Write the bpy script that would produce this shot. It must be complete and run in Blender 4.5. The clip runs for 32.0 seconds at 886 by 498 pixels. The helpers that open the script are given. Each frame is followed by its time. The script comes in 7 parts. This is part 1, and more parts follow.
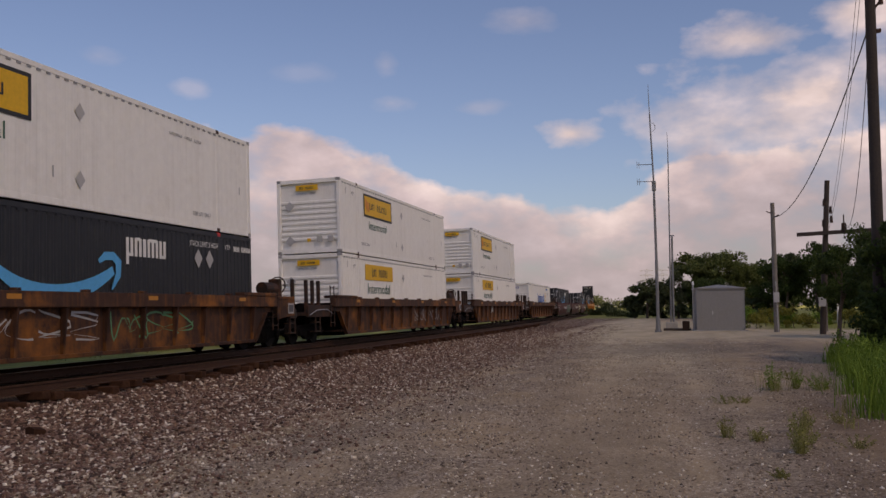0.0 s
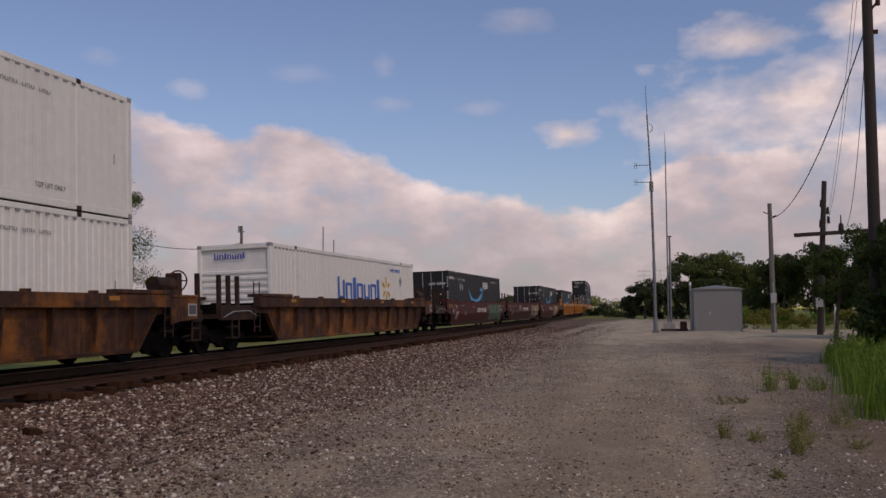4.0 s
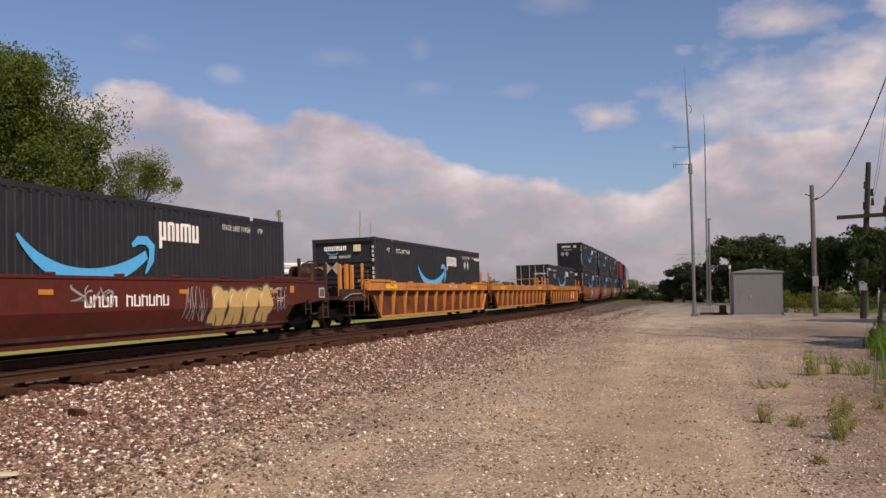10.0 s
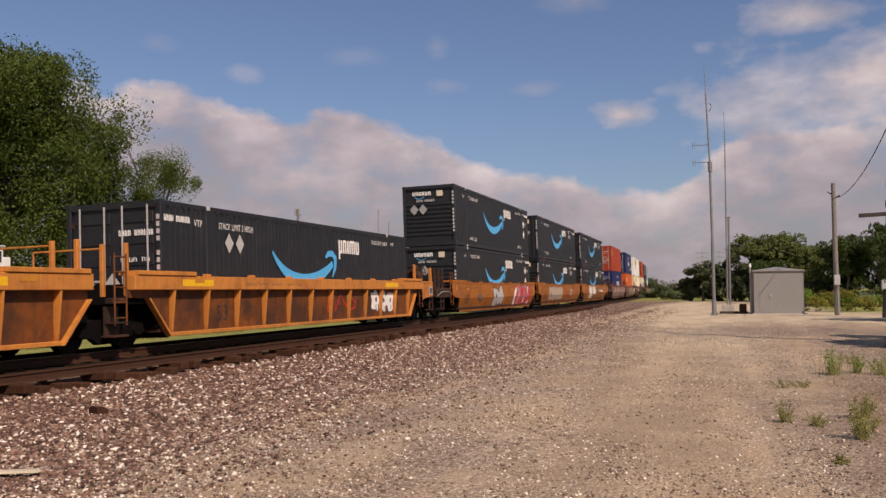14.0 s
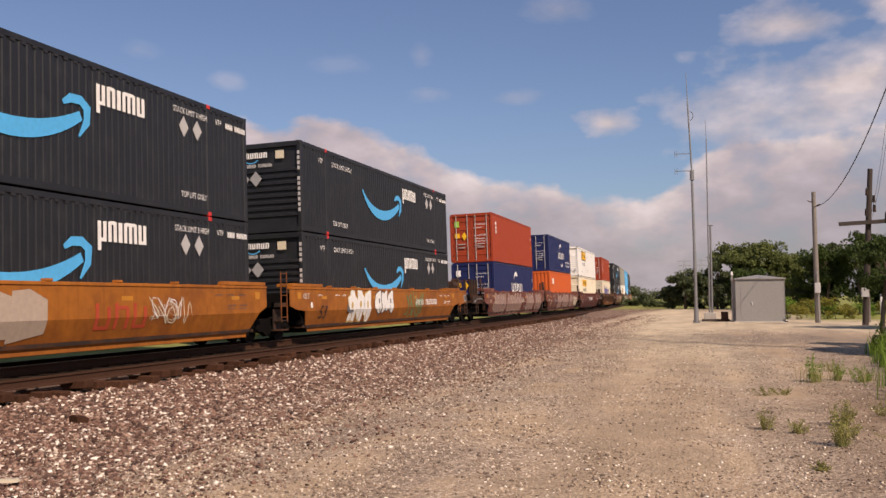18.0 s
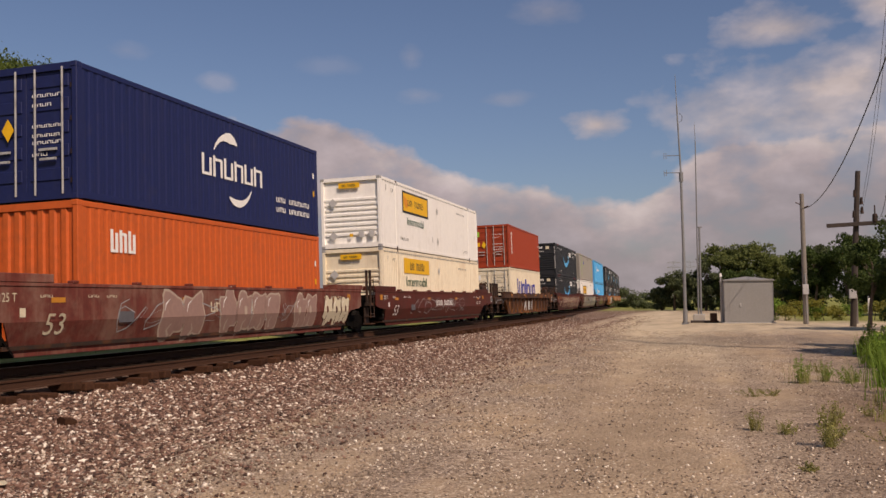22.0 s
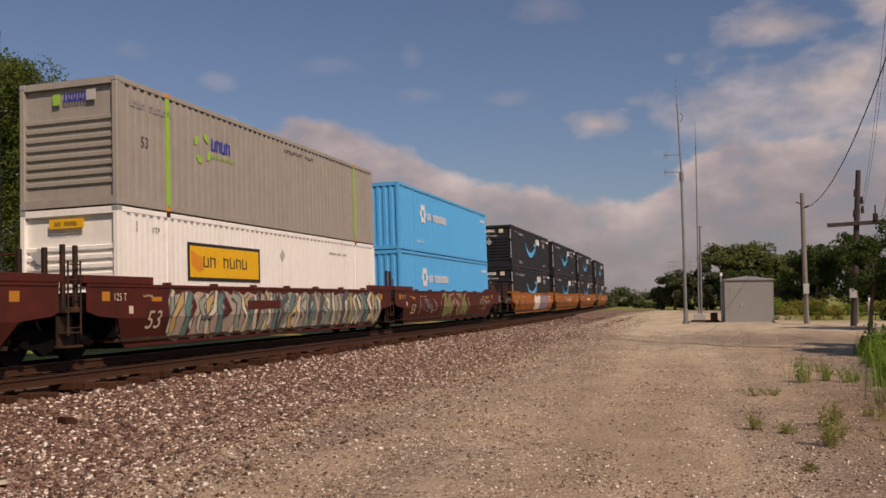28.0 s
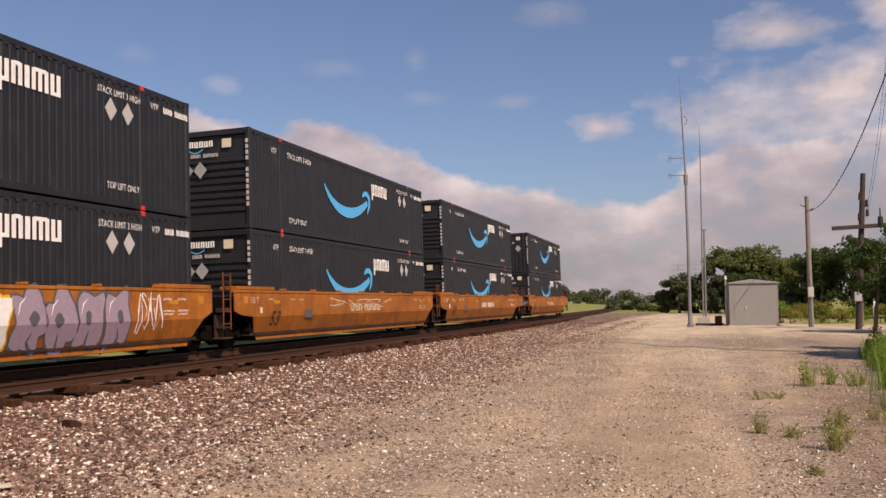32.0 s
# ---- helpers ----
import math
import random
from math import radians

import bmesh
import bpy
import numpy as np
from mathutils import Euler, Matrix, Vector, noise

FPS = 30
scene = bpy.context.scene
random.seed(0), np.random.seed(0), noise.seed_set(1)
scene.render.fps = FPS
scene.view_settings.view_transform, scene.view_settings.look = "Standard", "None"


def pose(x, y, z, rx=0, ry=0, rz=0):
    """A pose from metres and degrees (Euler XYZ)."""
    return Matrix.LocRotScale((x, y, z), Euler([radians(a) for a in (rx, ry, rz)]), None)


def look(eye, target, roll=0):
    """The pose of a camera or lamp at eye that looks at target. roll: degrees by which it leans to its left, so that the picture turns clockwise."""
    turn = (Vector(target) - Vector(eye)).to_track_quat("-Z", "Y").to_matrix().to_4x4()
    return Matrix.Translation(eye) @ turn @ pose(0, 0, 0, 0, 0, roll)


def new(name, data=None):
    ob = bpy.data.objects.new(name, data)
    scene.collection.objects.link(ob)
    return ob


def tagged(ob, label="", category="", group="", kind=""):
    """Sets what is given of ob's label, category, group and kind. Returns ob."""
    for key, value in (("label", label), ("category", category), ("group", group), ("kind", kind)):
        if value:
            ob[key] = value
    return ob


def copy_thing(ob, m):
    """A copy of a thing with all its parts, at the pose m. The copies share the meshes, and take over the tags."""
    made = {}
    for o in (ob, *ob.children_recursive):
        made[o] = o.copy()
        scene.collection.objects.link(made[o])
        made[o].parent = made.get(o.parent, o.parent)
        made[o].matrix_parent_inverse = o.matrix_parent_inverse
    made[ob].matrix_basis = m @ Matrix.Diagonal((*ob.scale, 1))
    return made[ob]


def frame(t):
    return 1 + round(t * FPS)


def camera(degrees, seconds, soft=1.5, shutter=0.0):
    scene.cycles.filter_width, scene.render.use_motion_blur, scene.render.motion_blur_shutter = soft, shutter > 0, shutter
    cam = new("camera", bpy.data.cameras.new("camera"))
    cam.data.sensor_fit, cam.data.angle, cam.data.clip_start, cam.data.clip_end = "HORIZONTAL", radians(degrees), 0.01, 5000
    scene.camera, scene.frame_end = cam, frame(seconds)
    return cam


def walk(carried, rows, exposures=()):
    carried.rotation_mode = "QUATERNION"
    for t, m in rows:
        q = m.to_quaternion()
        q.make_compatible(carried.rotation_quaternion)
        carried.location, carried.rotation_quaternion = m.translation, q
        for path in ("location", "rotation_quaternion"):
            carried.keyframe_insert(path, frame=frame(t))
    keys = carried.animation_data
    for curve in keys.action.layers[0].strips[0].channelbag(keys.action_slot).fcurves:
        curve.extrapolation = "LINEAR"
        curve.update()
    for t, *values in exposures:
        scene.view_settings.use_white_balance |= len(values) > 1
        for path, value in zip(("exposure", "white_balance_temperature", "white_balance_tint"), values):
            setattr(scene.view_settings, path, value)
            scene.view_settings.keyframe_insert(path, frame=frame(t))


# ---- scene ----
cam = camera(52.1, 32.0, soft=1.5)
EYE = (0.0, 0.0, 1.6)


def aim(yaw, pitch):
    """The camera's pose: degrees to the left of the line of the track, degrees up."""
    a, b = radians(yaw), radians(pitch)
    way = Vector((-math.sin(a) * math.cos(b), math.cos(a) * math.cos(b), math.sin(b)))
    return look(EYE, Vector(EYE) + way, -0.41)


walk(cam, [
    (0, aim(14.405, 3.679)), (0.5, aim(14.357, 3.625)), (1, aim(14.300, 3.544)), (1.5, aim(14.276, 3.507)),
    (2, aim(14.216, 3.570)), (2.5, aim(14.215, 3.631)), (3, aim(14.213, 3.687)), (3.5, aim(14.229, 3.714)),
    (5.5, aim(14.455, 3.679)), (6, aim(14.673, 3.600)), (6.5, aim(15.147, 3.512)), (7, aim(15.516, 3.316)),
    (7.5, aim(15.945, 3.237)), (8, aim(16.467, 3.204)), (8.5, aim(16.810, 3.151)), (9, aim(16.736, 2.933)),
    (9.5, aim(16.442, 2.970)), (10, aim(16.573, 2.691)), (10.5, aim(16.976, 2.460)), (11, aim(17.229, 2.507)),
    (11.5, aim(17.393, 2.498)), (12, aim(17.607, 2.561)), (12.5, aim(17.774, 2.662)), (13, aim(17.815, 2.634)),
    (13.5, aim(17.762, 2.538)), (14, aim(17.727, 2.616)), (14.5, aim(17.575, 2.615)), (16.5, aim(16.722, 3.133)),
    (17, aim(16.631, 3.159)), (17.5, aim(16.673, 3.132)), (18, aim(16.674, 3.105)), (18.5, aim(16.494, 3.122)),
    (19, aim(16.347, 3.130)), (19.5, aim(16.231, 3.229)), (20, aim(16.137, 3.372)), (20.5, aim(16.031, 3.475)),
    (21, aim(16.082, 3.282)), (21.5, aim(16.108, 3.209)), (22, aim(16.028, 3.191)), (22.5, aim(15.908, 3.343)),
    (23, aim(15.910, 3.317)), (23.5, aim(15.992, 3.264)), (24, aim(16.099, 3.266)), (24.5, aim(16.220, 3.329)),
    (25, aim(16.308, 3.346)), (25.5, aim(16.347, 3.400)), (27.5, aim(16.128, 3.076)), (28, aim(16.053, 3.157)),
    (28.5, aim(16.028, 3.417)), (29, aim(16.008, 3.579)), (29.5, aim(16.049, 3.579)), (30, aim(16.189, 3.553)),
    (30.5, aim(16.231, 3.508)), (31, aim(16.258, 3.436)), (31.5, aim(16.258, 3.409)), (32, aim(16.307, 3.364))],
    exposures=[(0, 0.04, 8100, 27), (4, 0.04, 7800, 26), (7.5, 0.04, 7400, 24), (10, -0.05, 7300, 23), (11.5, -0.27, 7300, 23), (14, -0.25, 7350, 23), (17, -0.05, 7450, 23), (18.5, -0.07, 7450, 23), (20, -0.28, 7500, 23), (22, -0.44, 7650, 23), (23, -0.68, 7900, 24), (24, -0.78, 7900, 24), (25, -0.50, 7650, 23), (27, -0.50, 7700, 23), (28, -0.55, 7750, 23), (29, -0.64, 7700, 23), (30, -0.44, 7550, 23), (31.3, -0.10, 7550, 24), (32, -0.06, 7550, 24)])

# ---- daylight ----
SUN_WAY = Vector((0.755, -0.655, 0.98)).normalized()      # from the ground towards the sun
sun = new("sun", bpy.data.lights.new("sun", "SUN"))
sun.data.energy, sun.data.angle, sun.data.color = 4.9, radians(0.6), (1.0, 0.91, 0.79)
sun.matrix_world = look((20, -20, 40), Vector((20, -20, 40)) - SUN_WAY)


def make_world():
    w = bpy.data.worlds.new("world")
    scene.world = w
    w.use_nodes = True
    nt = w.node_tree
    nt.nodes.clear()

    def n(kind, **kw):
        nd = nt.nodes.new(kind)
        for k, v in kw.items():
            if k == "op":
                nd.operation = v
            elif k == "clamp":
                nd.use_clamp = v
        return nd

    def put(socket, v):
        if isinstance(v, bpy.types.NodeSocket):
            nt.links.new(v, socket)
        else:
            socket.default_value = v

    def m(op, a, b=0.0, c=0.0, clamp=False):
        nd = n("ShaderNodeMath", op=op, clamp=clamp)
        put(nd.inputs[0], a), put(nd.inputs[1], b)
        if op in ("MULTIPLY_ADD", "SMOOTH_MIN", "SMOOTH_MAX"):
            put(nd.inputs[2], c)
        return nd.outputs[0]

    def ramp(v, stops):
        nd = n("ShaderNodeValToRGB")
        put(nd.inputs[0], v)
        e = nd.color_ramp.elements
        while len(e) < len(stops):
            e.new(0.5)
        for k, (p, col) in zip(e, stops):
            k.position = p
            k.color = col if isinstance(col, tuple) else (col, col, col, 1)
        return nd.outputs[0]

    sky = n("ShaderNodeTexSky")
    sky.sky_type, sky.sun_disc = "NISHITA", False
    sky.sun_elevation = math.asin(SUN_WAY.z)
    sky.sun_rotation = math.atan2(SUN_WAY.x, SUN_WAY.y)
    sky.air_density, sky.dust_density, sky.ozone_density = 1.0, 1.2, 1.6
    co = n("ShaderNodeTexCoord")
    sep = n("ShaderNodeSeparateXYZ")
    nt.links.new(co.outputs["Generated"], sep.inputs[0])
    x, y, z = sep.outputs
    az = m("ARCTAN2", x, y)
    flat = m("SQRT", m("ADD", m("MULTIPLY", x, x), m("MULTIPLY", y, y)))
    el = m("DIVIDE", z, m("MAXIMUM", flat, 0.05))
    comb = n("ShaderNodeCombineXYZ")
    put(comb.inputs[0], m("MULTIPLY", az, 0.62)), put(comb.inputs[1], el)
    big = n("ShaderNodeTexNoise")
    big.inputs["Scale"].default_value, big.inputs["Detail"].default_value = 9.0, 9.0
    big.inputs["Roughness"].default_value = 0.55
    nt.links.new(comb.outputs[0], big.inputs["Vector"])
    soft = n("ShaderNodeTexNoise")
    soft.inputs["Scale"].default_value, soft.inputs["Detail"].default_value = 26.0, 5.0
    nt.links.new(comb.outputs[0], soft.inputs["Vector"])
    lump = m("SUBTRACT", big.outputs[0], 0.5)
    fine = m("SUBTRACT", soft.outputs[0], 0.5)
    # the upper edge of the cloud bank, by the compass
    turn = m("ADD", m("MULTIPLY", az, 0.5), 0.5)
    edge = m("MULTIPLY", ramp(turn, BANK), 0.4)
    over = m("SUBTRACT", edge, el)
    rough = m("ADD", over, m("ADD", m("MULTIPLY", lump, 0.085), m("MULTIPLY", fine, 0.045)))
    bank = m("MULTIPLY", rough, 75.0, clamp=True)
    gaps = ramp(soft.outputs[0], [(0.30, 0.55), (0.52, 1.0)])
    cover = m("MULTIPLY", bank, gaps)
    for ca, ce, ra, re, amount in PUFFS:
        da = m("DIVIDE", m("SUBTRACT", az, ca), ra)
        de = m("DIVIDE", m("SUBTRACT", el, ce), re)
        r = m("SQRT", m("ADD", m("MULTIPLY", da, da), m("MULTIPLY", de, de)))
        v = m("ADD", m("SUBTRACT", 1.0, r), m("ADD", m("MULTIPLY", lump, 3.0), m("MULTIPLY", fine, 1.2)))
        cover = m("MAXIMUM", cover, m("MULTIPLY", m("MULTIPLY", v, 1.3, clamp=True), amount))
    # bright billows along the upper edge, grey undersides below
    depth = m("MULTIPLY", m("ADD", over, m("MULTIPLY", lump, 0.30)), 7.0, clamp=True)
    tone = ramp(depth, [(0.0, (0.90, 0.87, 0.90, 1)), (0.22, (0.74, 0.70, 0.76, 1)), (0.55, (0.56, 0.55, 0.62, 1)), (1.0, (0.50, 0.51, 0.58, 1))])
    lit = n("ShaderNodeMix")
    lit.data_type, lit.blend_type = "RGBA", "MULTIPLY"
    lit.inputs[0].default_value = 1.0
    put(lit.inputs[6], tone)
    put(lit.inputs[7], ramp(m("ADD", m("MULTIPLY", fine, 1.4), 0.5), [(0.15, 0.74), (0.5, 0.95), (0.85, 1.22)]))
    tint = n("ShaderNodeMix")
    tint.data_type, tint.blend_type = "RGBA", "MULTIPLY"
    tint.inputs[0].default_value = 1.0
    nt.links.new(sky.outputs[0], tint.inputs[6])
    tint.inputs[7].default_value = SKY_TINT
    mix = n("ShaderNodeMix")
    mix.data_type = "RGBA"
    put(mix.inputs[0], m("MULTIPLY", cover, 0.93))
    nt.links.new(tint.outputs[2], mix.inputs[6])
    gain = n("ShaderNodeMix")
    gain.data_type, gain.blend_type = "RGBA", "MULTIPLY"
    gain.inputs[0].default_value = 1.0
    nt.links.new(lit.outputs[2], gain.inputs[6])
    gain.inputs[7].default_value = (CLOUD, CLOUD, CLOUD, 1)
    nt.links.new(gain.outputs[2], mix.inputs[7])
    bg = n("ShaderNodeBackground")
    nt.links.new(mix.outputs[2], bg.inputs[0])
    bg.inputs[1].default_value = SKY
    out = n("ShaderNodeOutputWorld")
    nt.links.new(bg.outputs[0], out.inputs[0])


SKY, CLOUD = 0.095, 7.8
SKY_TINT = (0.80, 0.97, 1.17, 1)
# height of the bank's edge (as a slope / 0.4) against azimuth * 0.5 + 0.5
BANK = [(0.0, 0.70), (0.12, 0.58), (0.167, 0.555), (0.18, 0.578), (0.196, 0.578), (0.21, 0.56), (0.224, 0.52), (0.235, 0.484), (0.256, 0.466), (0.27, 0.468), (0.28, 0.484), (0.299, 0.466), (0.315, 0.438), (0.343, 0.420), (0.354, 0.380),
        (0.374, 0.34), (0.418, 0.33), (0.433, 0.275), (0.465, 0.265), (0.48, 0.33), (0.5, 0.40), (0.529, 0.42), (0.56, 0.44), (0.62, 0.50), (1.0, 0.6)]
PUFFS = [(-0.108, 0.190, 0.046, 0.024, 1.0), (0.085, 0.280, 0.075, 0.027, 0.8), (0.19, 0.298, 0.055, 0.032, 0.9), (0.13, 0.215, 0.11, 0.036, 1.0), (0.13, 0.20, 0.20, 0.075, 0.8), (-0.525, 0.237, 0.022, 0.011, 0.22), (-0.308, 0.228, 0.03, 0.014, 0.24), (-0.314, 0.27, 0.016, 0.018, 0.16), (-0.207, 0.222, 0.035, 0.010, 0.2),
         (-0.16, 0.32, 0.04, 0.018, 0.25), (-0.40, 0.26, 0.04, 0.012, 0.10), (-0.62, 0.265, 0.03, 0.012, 0.15), (-0.9, 0.6, 0.5, 0.1, 0.4), (1.4, 0.7, 0.6, 0.12, 0.6)]
make_world()

# ---- materials ----
def material(name, base, rough=0.6, metal=0.0, grain=0.12, grain_scale=40.0, stain=0.0, stain_col=(0.1, 0.06, 0.04), stain_scale=1.5,
             stain_at=0.55, streak=0.0, bump=0.1, bump_scale=60.0, vary=0.0, island=0.0, spec=0.5):
    """A surface with grain, stains, vertical run-off streaks and fine relief, in metres of the thing's own space."""
    mt = bpy.data.materials.new(name)
    mt.use_nodes = True
    nt = mt.node_tree
    bsdf = nt.nodes["Principled BSDF"]
    bsdf.inputs["Roughness"].default_value, bsdf.inputs["Metallic"].default_value = rough, metal
    bsdf.inputs["Specular IOR Level"].default_value = spec

    def n(kind):
        return nt.nodes.new(kind)

    def mixed(kind, fac, a, b):
        nd = n("ShaderNodeMix")
        nd.data_type, nd.blend_type = "RGBA", kind
        for sock, v in ((nd.inputs[0], fac), (nd.inputs[6], a), (nd.inputs[7], b)):
            if isinstance(v, bpy.types.NodeSocket):
                nt.links.new(v, sock)
            elif isinstance(v, tuple):
                sock.default_value = (*v[:3], 1)
            else:
                sock.default_value = v
        return nd.outputs[2]

    def noise_of(scale, detail, vec, rough_=0.6):
        nd = n("ShaderNodeTexNoise")
        nd.inputs["Scale"].default_value, nd.inputs["Detail"].default_value, nd.inputs["Roughness"].default_value = scale, detail, rough_
        nt.links.new(vec, nd.inputs["Vector"])
        return nd.outputs[0]

    def span(v, a, b, c=0.0, d=1.0):
        nd = n("ShaderNodeMapRange")
        nt.links.new(v, nd.inputs[0])
        for i, k in enumerate((a, b, c, d)):
            nd.inputs[i + 1].default_value = k
        return nd.outputs[0]

    co = n("ShaderNodeTexCoord").outputs["Object"]
    col = base
    g = noise_of(grain_scale, 4, co)
    lo, hi = 1 - grain, 1 + grain
    nd = n("ShaderNodeCombineColor")
    for i in range(3):
        nt.links.new(span(g, 0.3, 0.7, lo, hi), nd.inputs[i])
    col = mixed("MULTIPLY", 1.0, col, nd.outputs[0])
    if stain:
        s = noise_of(stain_scale, 7, co, 0.65)
        col = mixed("MIX", span(s, stain_at - 0.05, stain_at + 0.12, 0.0, stain), col, stain_col)
    if streak:
        mp = n("ShaderNodeMapping")
        mp.inputs["Scale"].default_value = (3.0, 3.0, 0.12)
        nt.links.new(co, mp.inputs[0])
        s = noise_of(2.2, 5, mp.outputs[0])
        col = mixed("MIX", span(s, 0.5, 0.75, 0.0, streak), col, stain_col)
    if vary:
        info = n("ShaderNodeObjectInfo")
        hs = n("ShaderNodeHueSaturation")
        nt.links.new(span(info.outputs["Random"], 0, 1, 1 - vary, 1 + vary), hs.inputs["Value"])
        nt.links.new(col, hs.inputs["Color"])
        col = hs.outputs[0]
    if island:
        geo = n("ShaderNodeNewGeometry")
        hs = n("ShaderNodeHueSaturation")
        nt.links.new(span(geo.outputs["Random Per Island"], 0, 1, 1 - island, 1 + island), hs.inputs["Value"])
        nt.links.new(span(geo.outputs["Random Per Island"], 0, 1, 0.485, 0.515), hs.inputs["Hue"])
        nt.links.new(col, hs.inputs["Color"])
        col = hs.outputs[0]
    nt.links.new(col, bsdf.inputs["Base Color"])
    if bump:
        bp = n("ShaderNodeBump")
        bp.inputs["Strength"].default_value, bp.inputs["Distance"].default_value = bump, 0.01
        nt.links.new(noise_of(bump_scale, 3, co), bp.inputs["Height"])
        nt.links.new(bp.outputs[0], bsdf.inputs["Normal"])
    return mt


RUST = (0.075, 0.030, 0.015)
DIRT = (0.10, 0.075, 0.055)
M = {}
M["charcoal"] = material("charcoal_paint", (0.0108, 0.0120, 0.0150), 0.5, grain=0.15, grain_scale=6, stain=0.25, stain_col=(0.042, 0.042, 0.042), streak=0.12, vary=0.12)
M["white"] = material("white_paint", (0.88, 0.86, 0.81), 0.40, grain=0.04, grain_scale=5, stain=0.18, stain_col=(0.42, 0.36, 0.29), stain_scale=0.9, stain_at=0.62, streak=0.16, vary=0.03)
M["yellowed"] = material("yellowed_white_paint", (0.80, 0.71, 0.54), 0.45, grain=0.06, grain_scale=5, stain=0.35, stain_col=(0.50, 0.33, 0.17), stain_scale=0.9, stain_at=0.58, streak=0.35)
M["cream"] = material("cream_paint", (0.70, 0.62, 0.47), 0.5, grain=0.06, grain_scale=5, stain=0.35, stain_col=(0.35, 0.22, 0.12), stain_at=0.6, streak=0.25)
M["redbox"] = material("brick_red_paint", (0.33, 0.046, 0.016), 0.55, spec=0.3, grain=0.1, grain_scale=7, stain=0.3, stain_col=(0.17, 0.025, 0.012), stain_at=0.6, streak=0.2, vary=0.1)
M["navy"] = material("navy_paint", (0.010, 0.017, 0.082), 0.5, spec=0.3, grain=0.12, grain_scale=7, stain=0.2, stain_col=(0.06, 0.05, 0.06), stain_at=0.62, streak=0.12)
M["orange"] = material("orange_paint", (0.56, 0.105, 0.022), 0.55, spec=0.3, grain=0.1, grain_scale=7, stain=0.35, stain_col=(0.28, 0.08, 0.03), stain_at=0.58, streak=0.25)
M["greige"] = material("grey_beige_paint", (0.34, 0.31, 0.27), 0.55, grain=0.08, grain_scale=6, stain=0.3, stain_col=(0.21, 0.185, 0.15), streak=0.3)
M["sky_blue"] = material("light_blue_paint", (0.062, 0.40, 0.77), 0.5, spec=0.3, grain=0.07, grain_scale=6, stain=0.2, stain_col=(0.045, 0.26, 0.46), stain_at=0.6, streak=0.15)
M["roof_grey"] = material("roof_sheet", (0.45, 0.45, 0.44), 0.5, metal=0.3, stain=0.4, stain_col=(0.22, 0.2, 0.18))
M["rail_dark"] = material("worn_dark_steel", (0.030, 0.018, 0.013), 0.65, spec=0.3, stain=0.75, stain_col=(0.105, 0.038, 0.014), stain_scale=2.2, stain_at=0.52)
M["galv"] = material("galvanised_steel", (0.42, 0.42, 0.41), 0.42, metal=0.55, grain=0.12, grain_scale=12, stain=0.3, stain_col=(0.25, 0.22, 0.19), streak=0.2)
M["mast_steel"] = material("dull_mast_steel", (0.24, 0.245, 0.25), 0.5, metal=0.4, grain=0.12, grain_scale=12, stain=0.4, stain_col=(0.12, 0.11, 0.10), streak=0.3)
M["shed"] = material("weathered_aluminium_sheet", (0.24, 0.235, 0.225), 0.6, metal=0.0, grain=0.07, grain_scale=8, stain=0.25, stain_col=(0.21, 0.20, 0.185), streak=0.3)
M["rod"] = material("bare_lock_rod", (0.55, 0.54, 0.52), 0.4, metal=0.4, stain=0.4, stain_col=RUST, stain_scale=6)
M["maroon"] = material("maroon_car_paint", (0.094, 0.0165, 0.0098), 0.6, spec=0.3, grain=0.2, grain_scale=5, stain=0.55, stain_col=(0.055, 0.016, 0.011), stain_scale=0.9, stain_at=0.5, streak=0.4, vary=0.15)
M["worn_maroon"] = material("peeling_maroon_paint", (0.145, 0.034, 0.024), 0.65, spec=0.3, grain=0.2, grain_scale=5, stain=0.45, stain_col=(0.30, 0.19, 0.14), stain_scale=1.1, stain_at=0.52, streak=0.35, vary=0.08)
M["brown"] = material("rusty_brown_paint", (0.052, 0.023, 0.014), 0.7, spec=0.3, grain=0.25, grain_scale=5, stain=0.9, stain_col=(0.27, 0.095, 0.018), stain_scale=0.8, stain_at=0.54, streak=0.4, vary=0.25)
M["yellow"] = material("faded_yellow_paint", (0.54, 0.20, 0.036), 0.6, grain=0.12, grain_scale=5, stain=0.5, stain_col=(0.20, 0.062, 0.016), stain_scale=1.1, stain_at=0.55, streak=0.5, vary=0.05)
# Rust stains, on a base darkened for the recess's shade below the chord.
M["rusty_shaded_yellow"] = material("rust_and_shade_yellow_panel", (0.19, 0.056, 0.011), 0.65, spec=0.3, grain=0.2, grain_scale=5, stain=0.85, stain_col=(0.045, 0.021, 0.012), stain_scale=0.8, stain_at=0.47, streak=0.6)
M["amber"] = material("amber_car_paint", (0.37, 0.122, 0.017), 0.55, spec=0.3, grain=0.16, grain_scale=4, stain=0.7, stain_col=(0.20, 0.06, 0.014), stain_scale=0.8, stain_at=0.50, streak=0.55, vary=0.1)
# Near-black base: the shade round bogies and between cars is in the colour.
M["bogie"] = material("greasy_shade_black_steel", (0.005, 0.0042, 0.004), 0.9, grain=0.3, stain=0.5, stain_col=(0.012, 0.0075, 0.0055), stain_scale=5, spec=0.08)
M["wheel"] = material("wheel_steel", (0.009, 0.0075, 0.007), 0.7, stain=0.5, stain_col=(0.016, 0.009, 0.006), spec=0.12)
M["rail"] = material("rusty_rail", (0.066, 0.030, 0.017), 0.65, metal=0.1, spec=0.25, grain=0.2, grain_scale=30, stain=0.4, stain_col=(0.035, 0.019, 0.013), stain_scale=4)
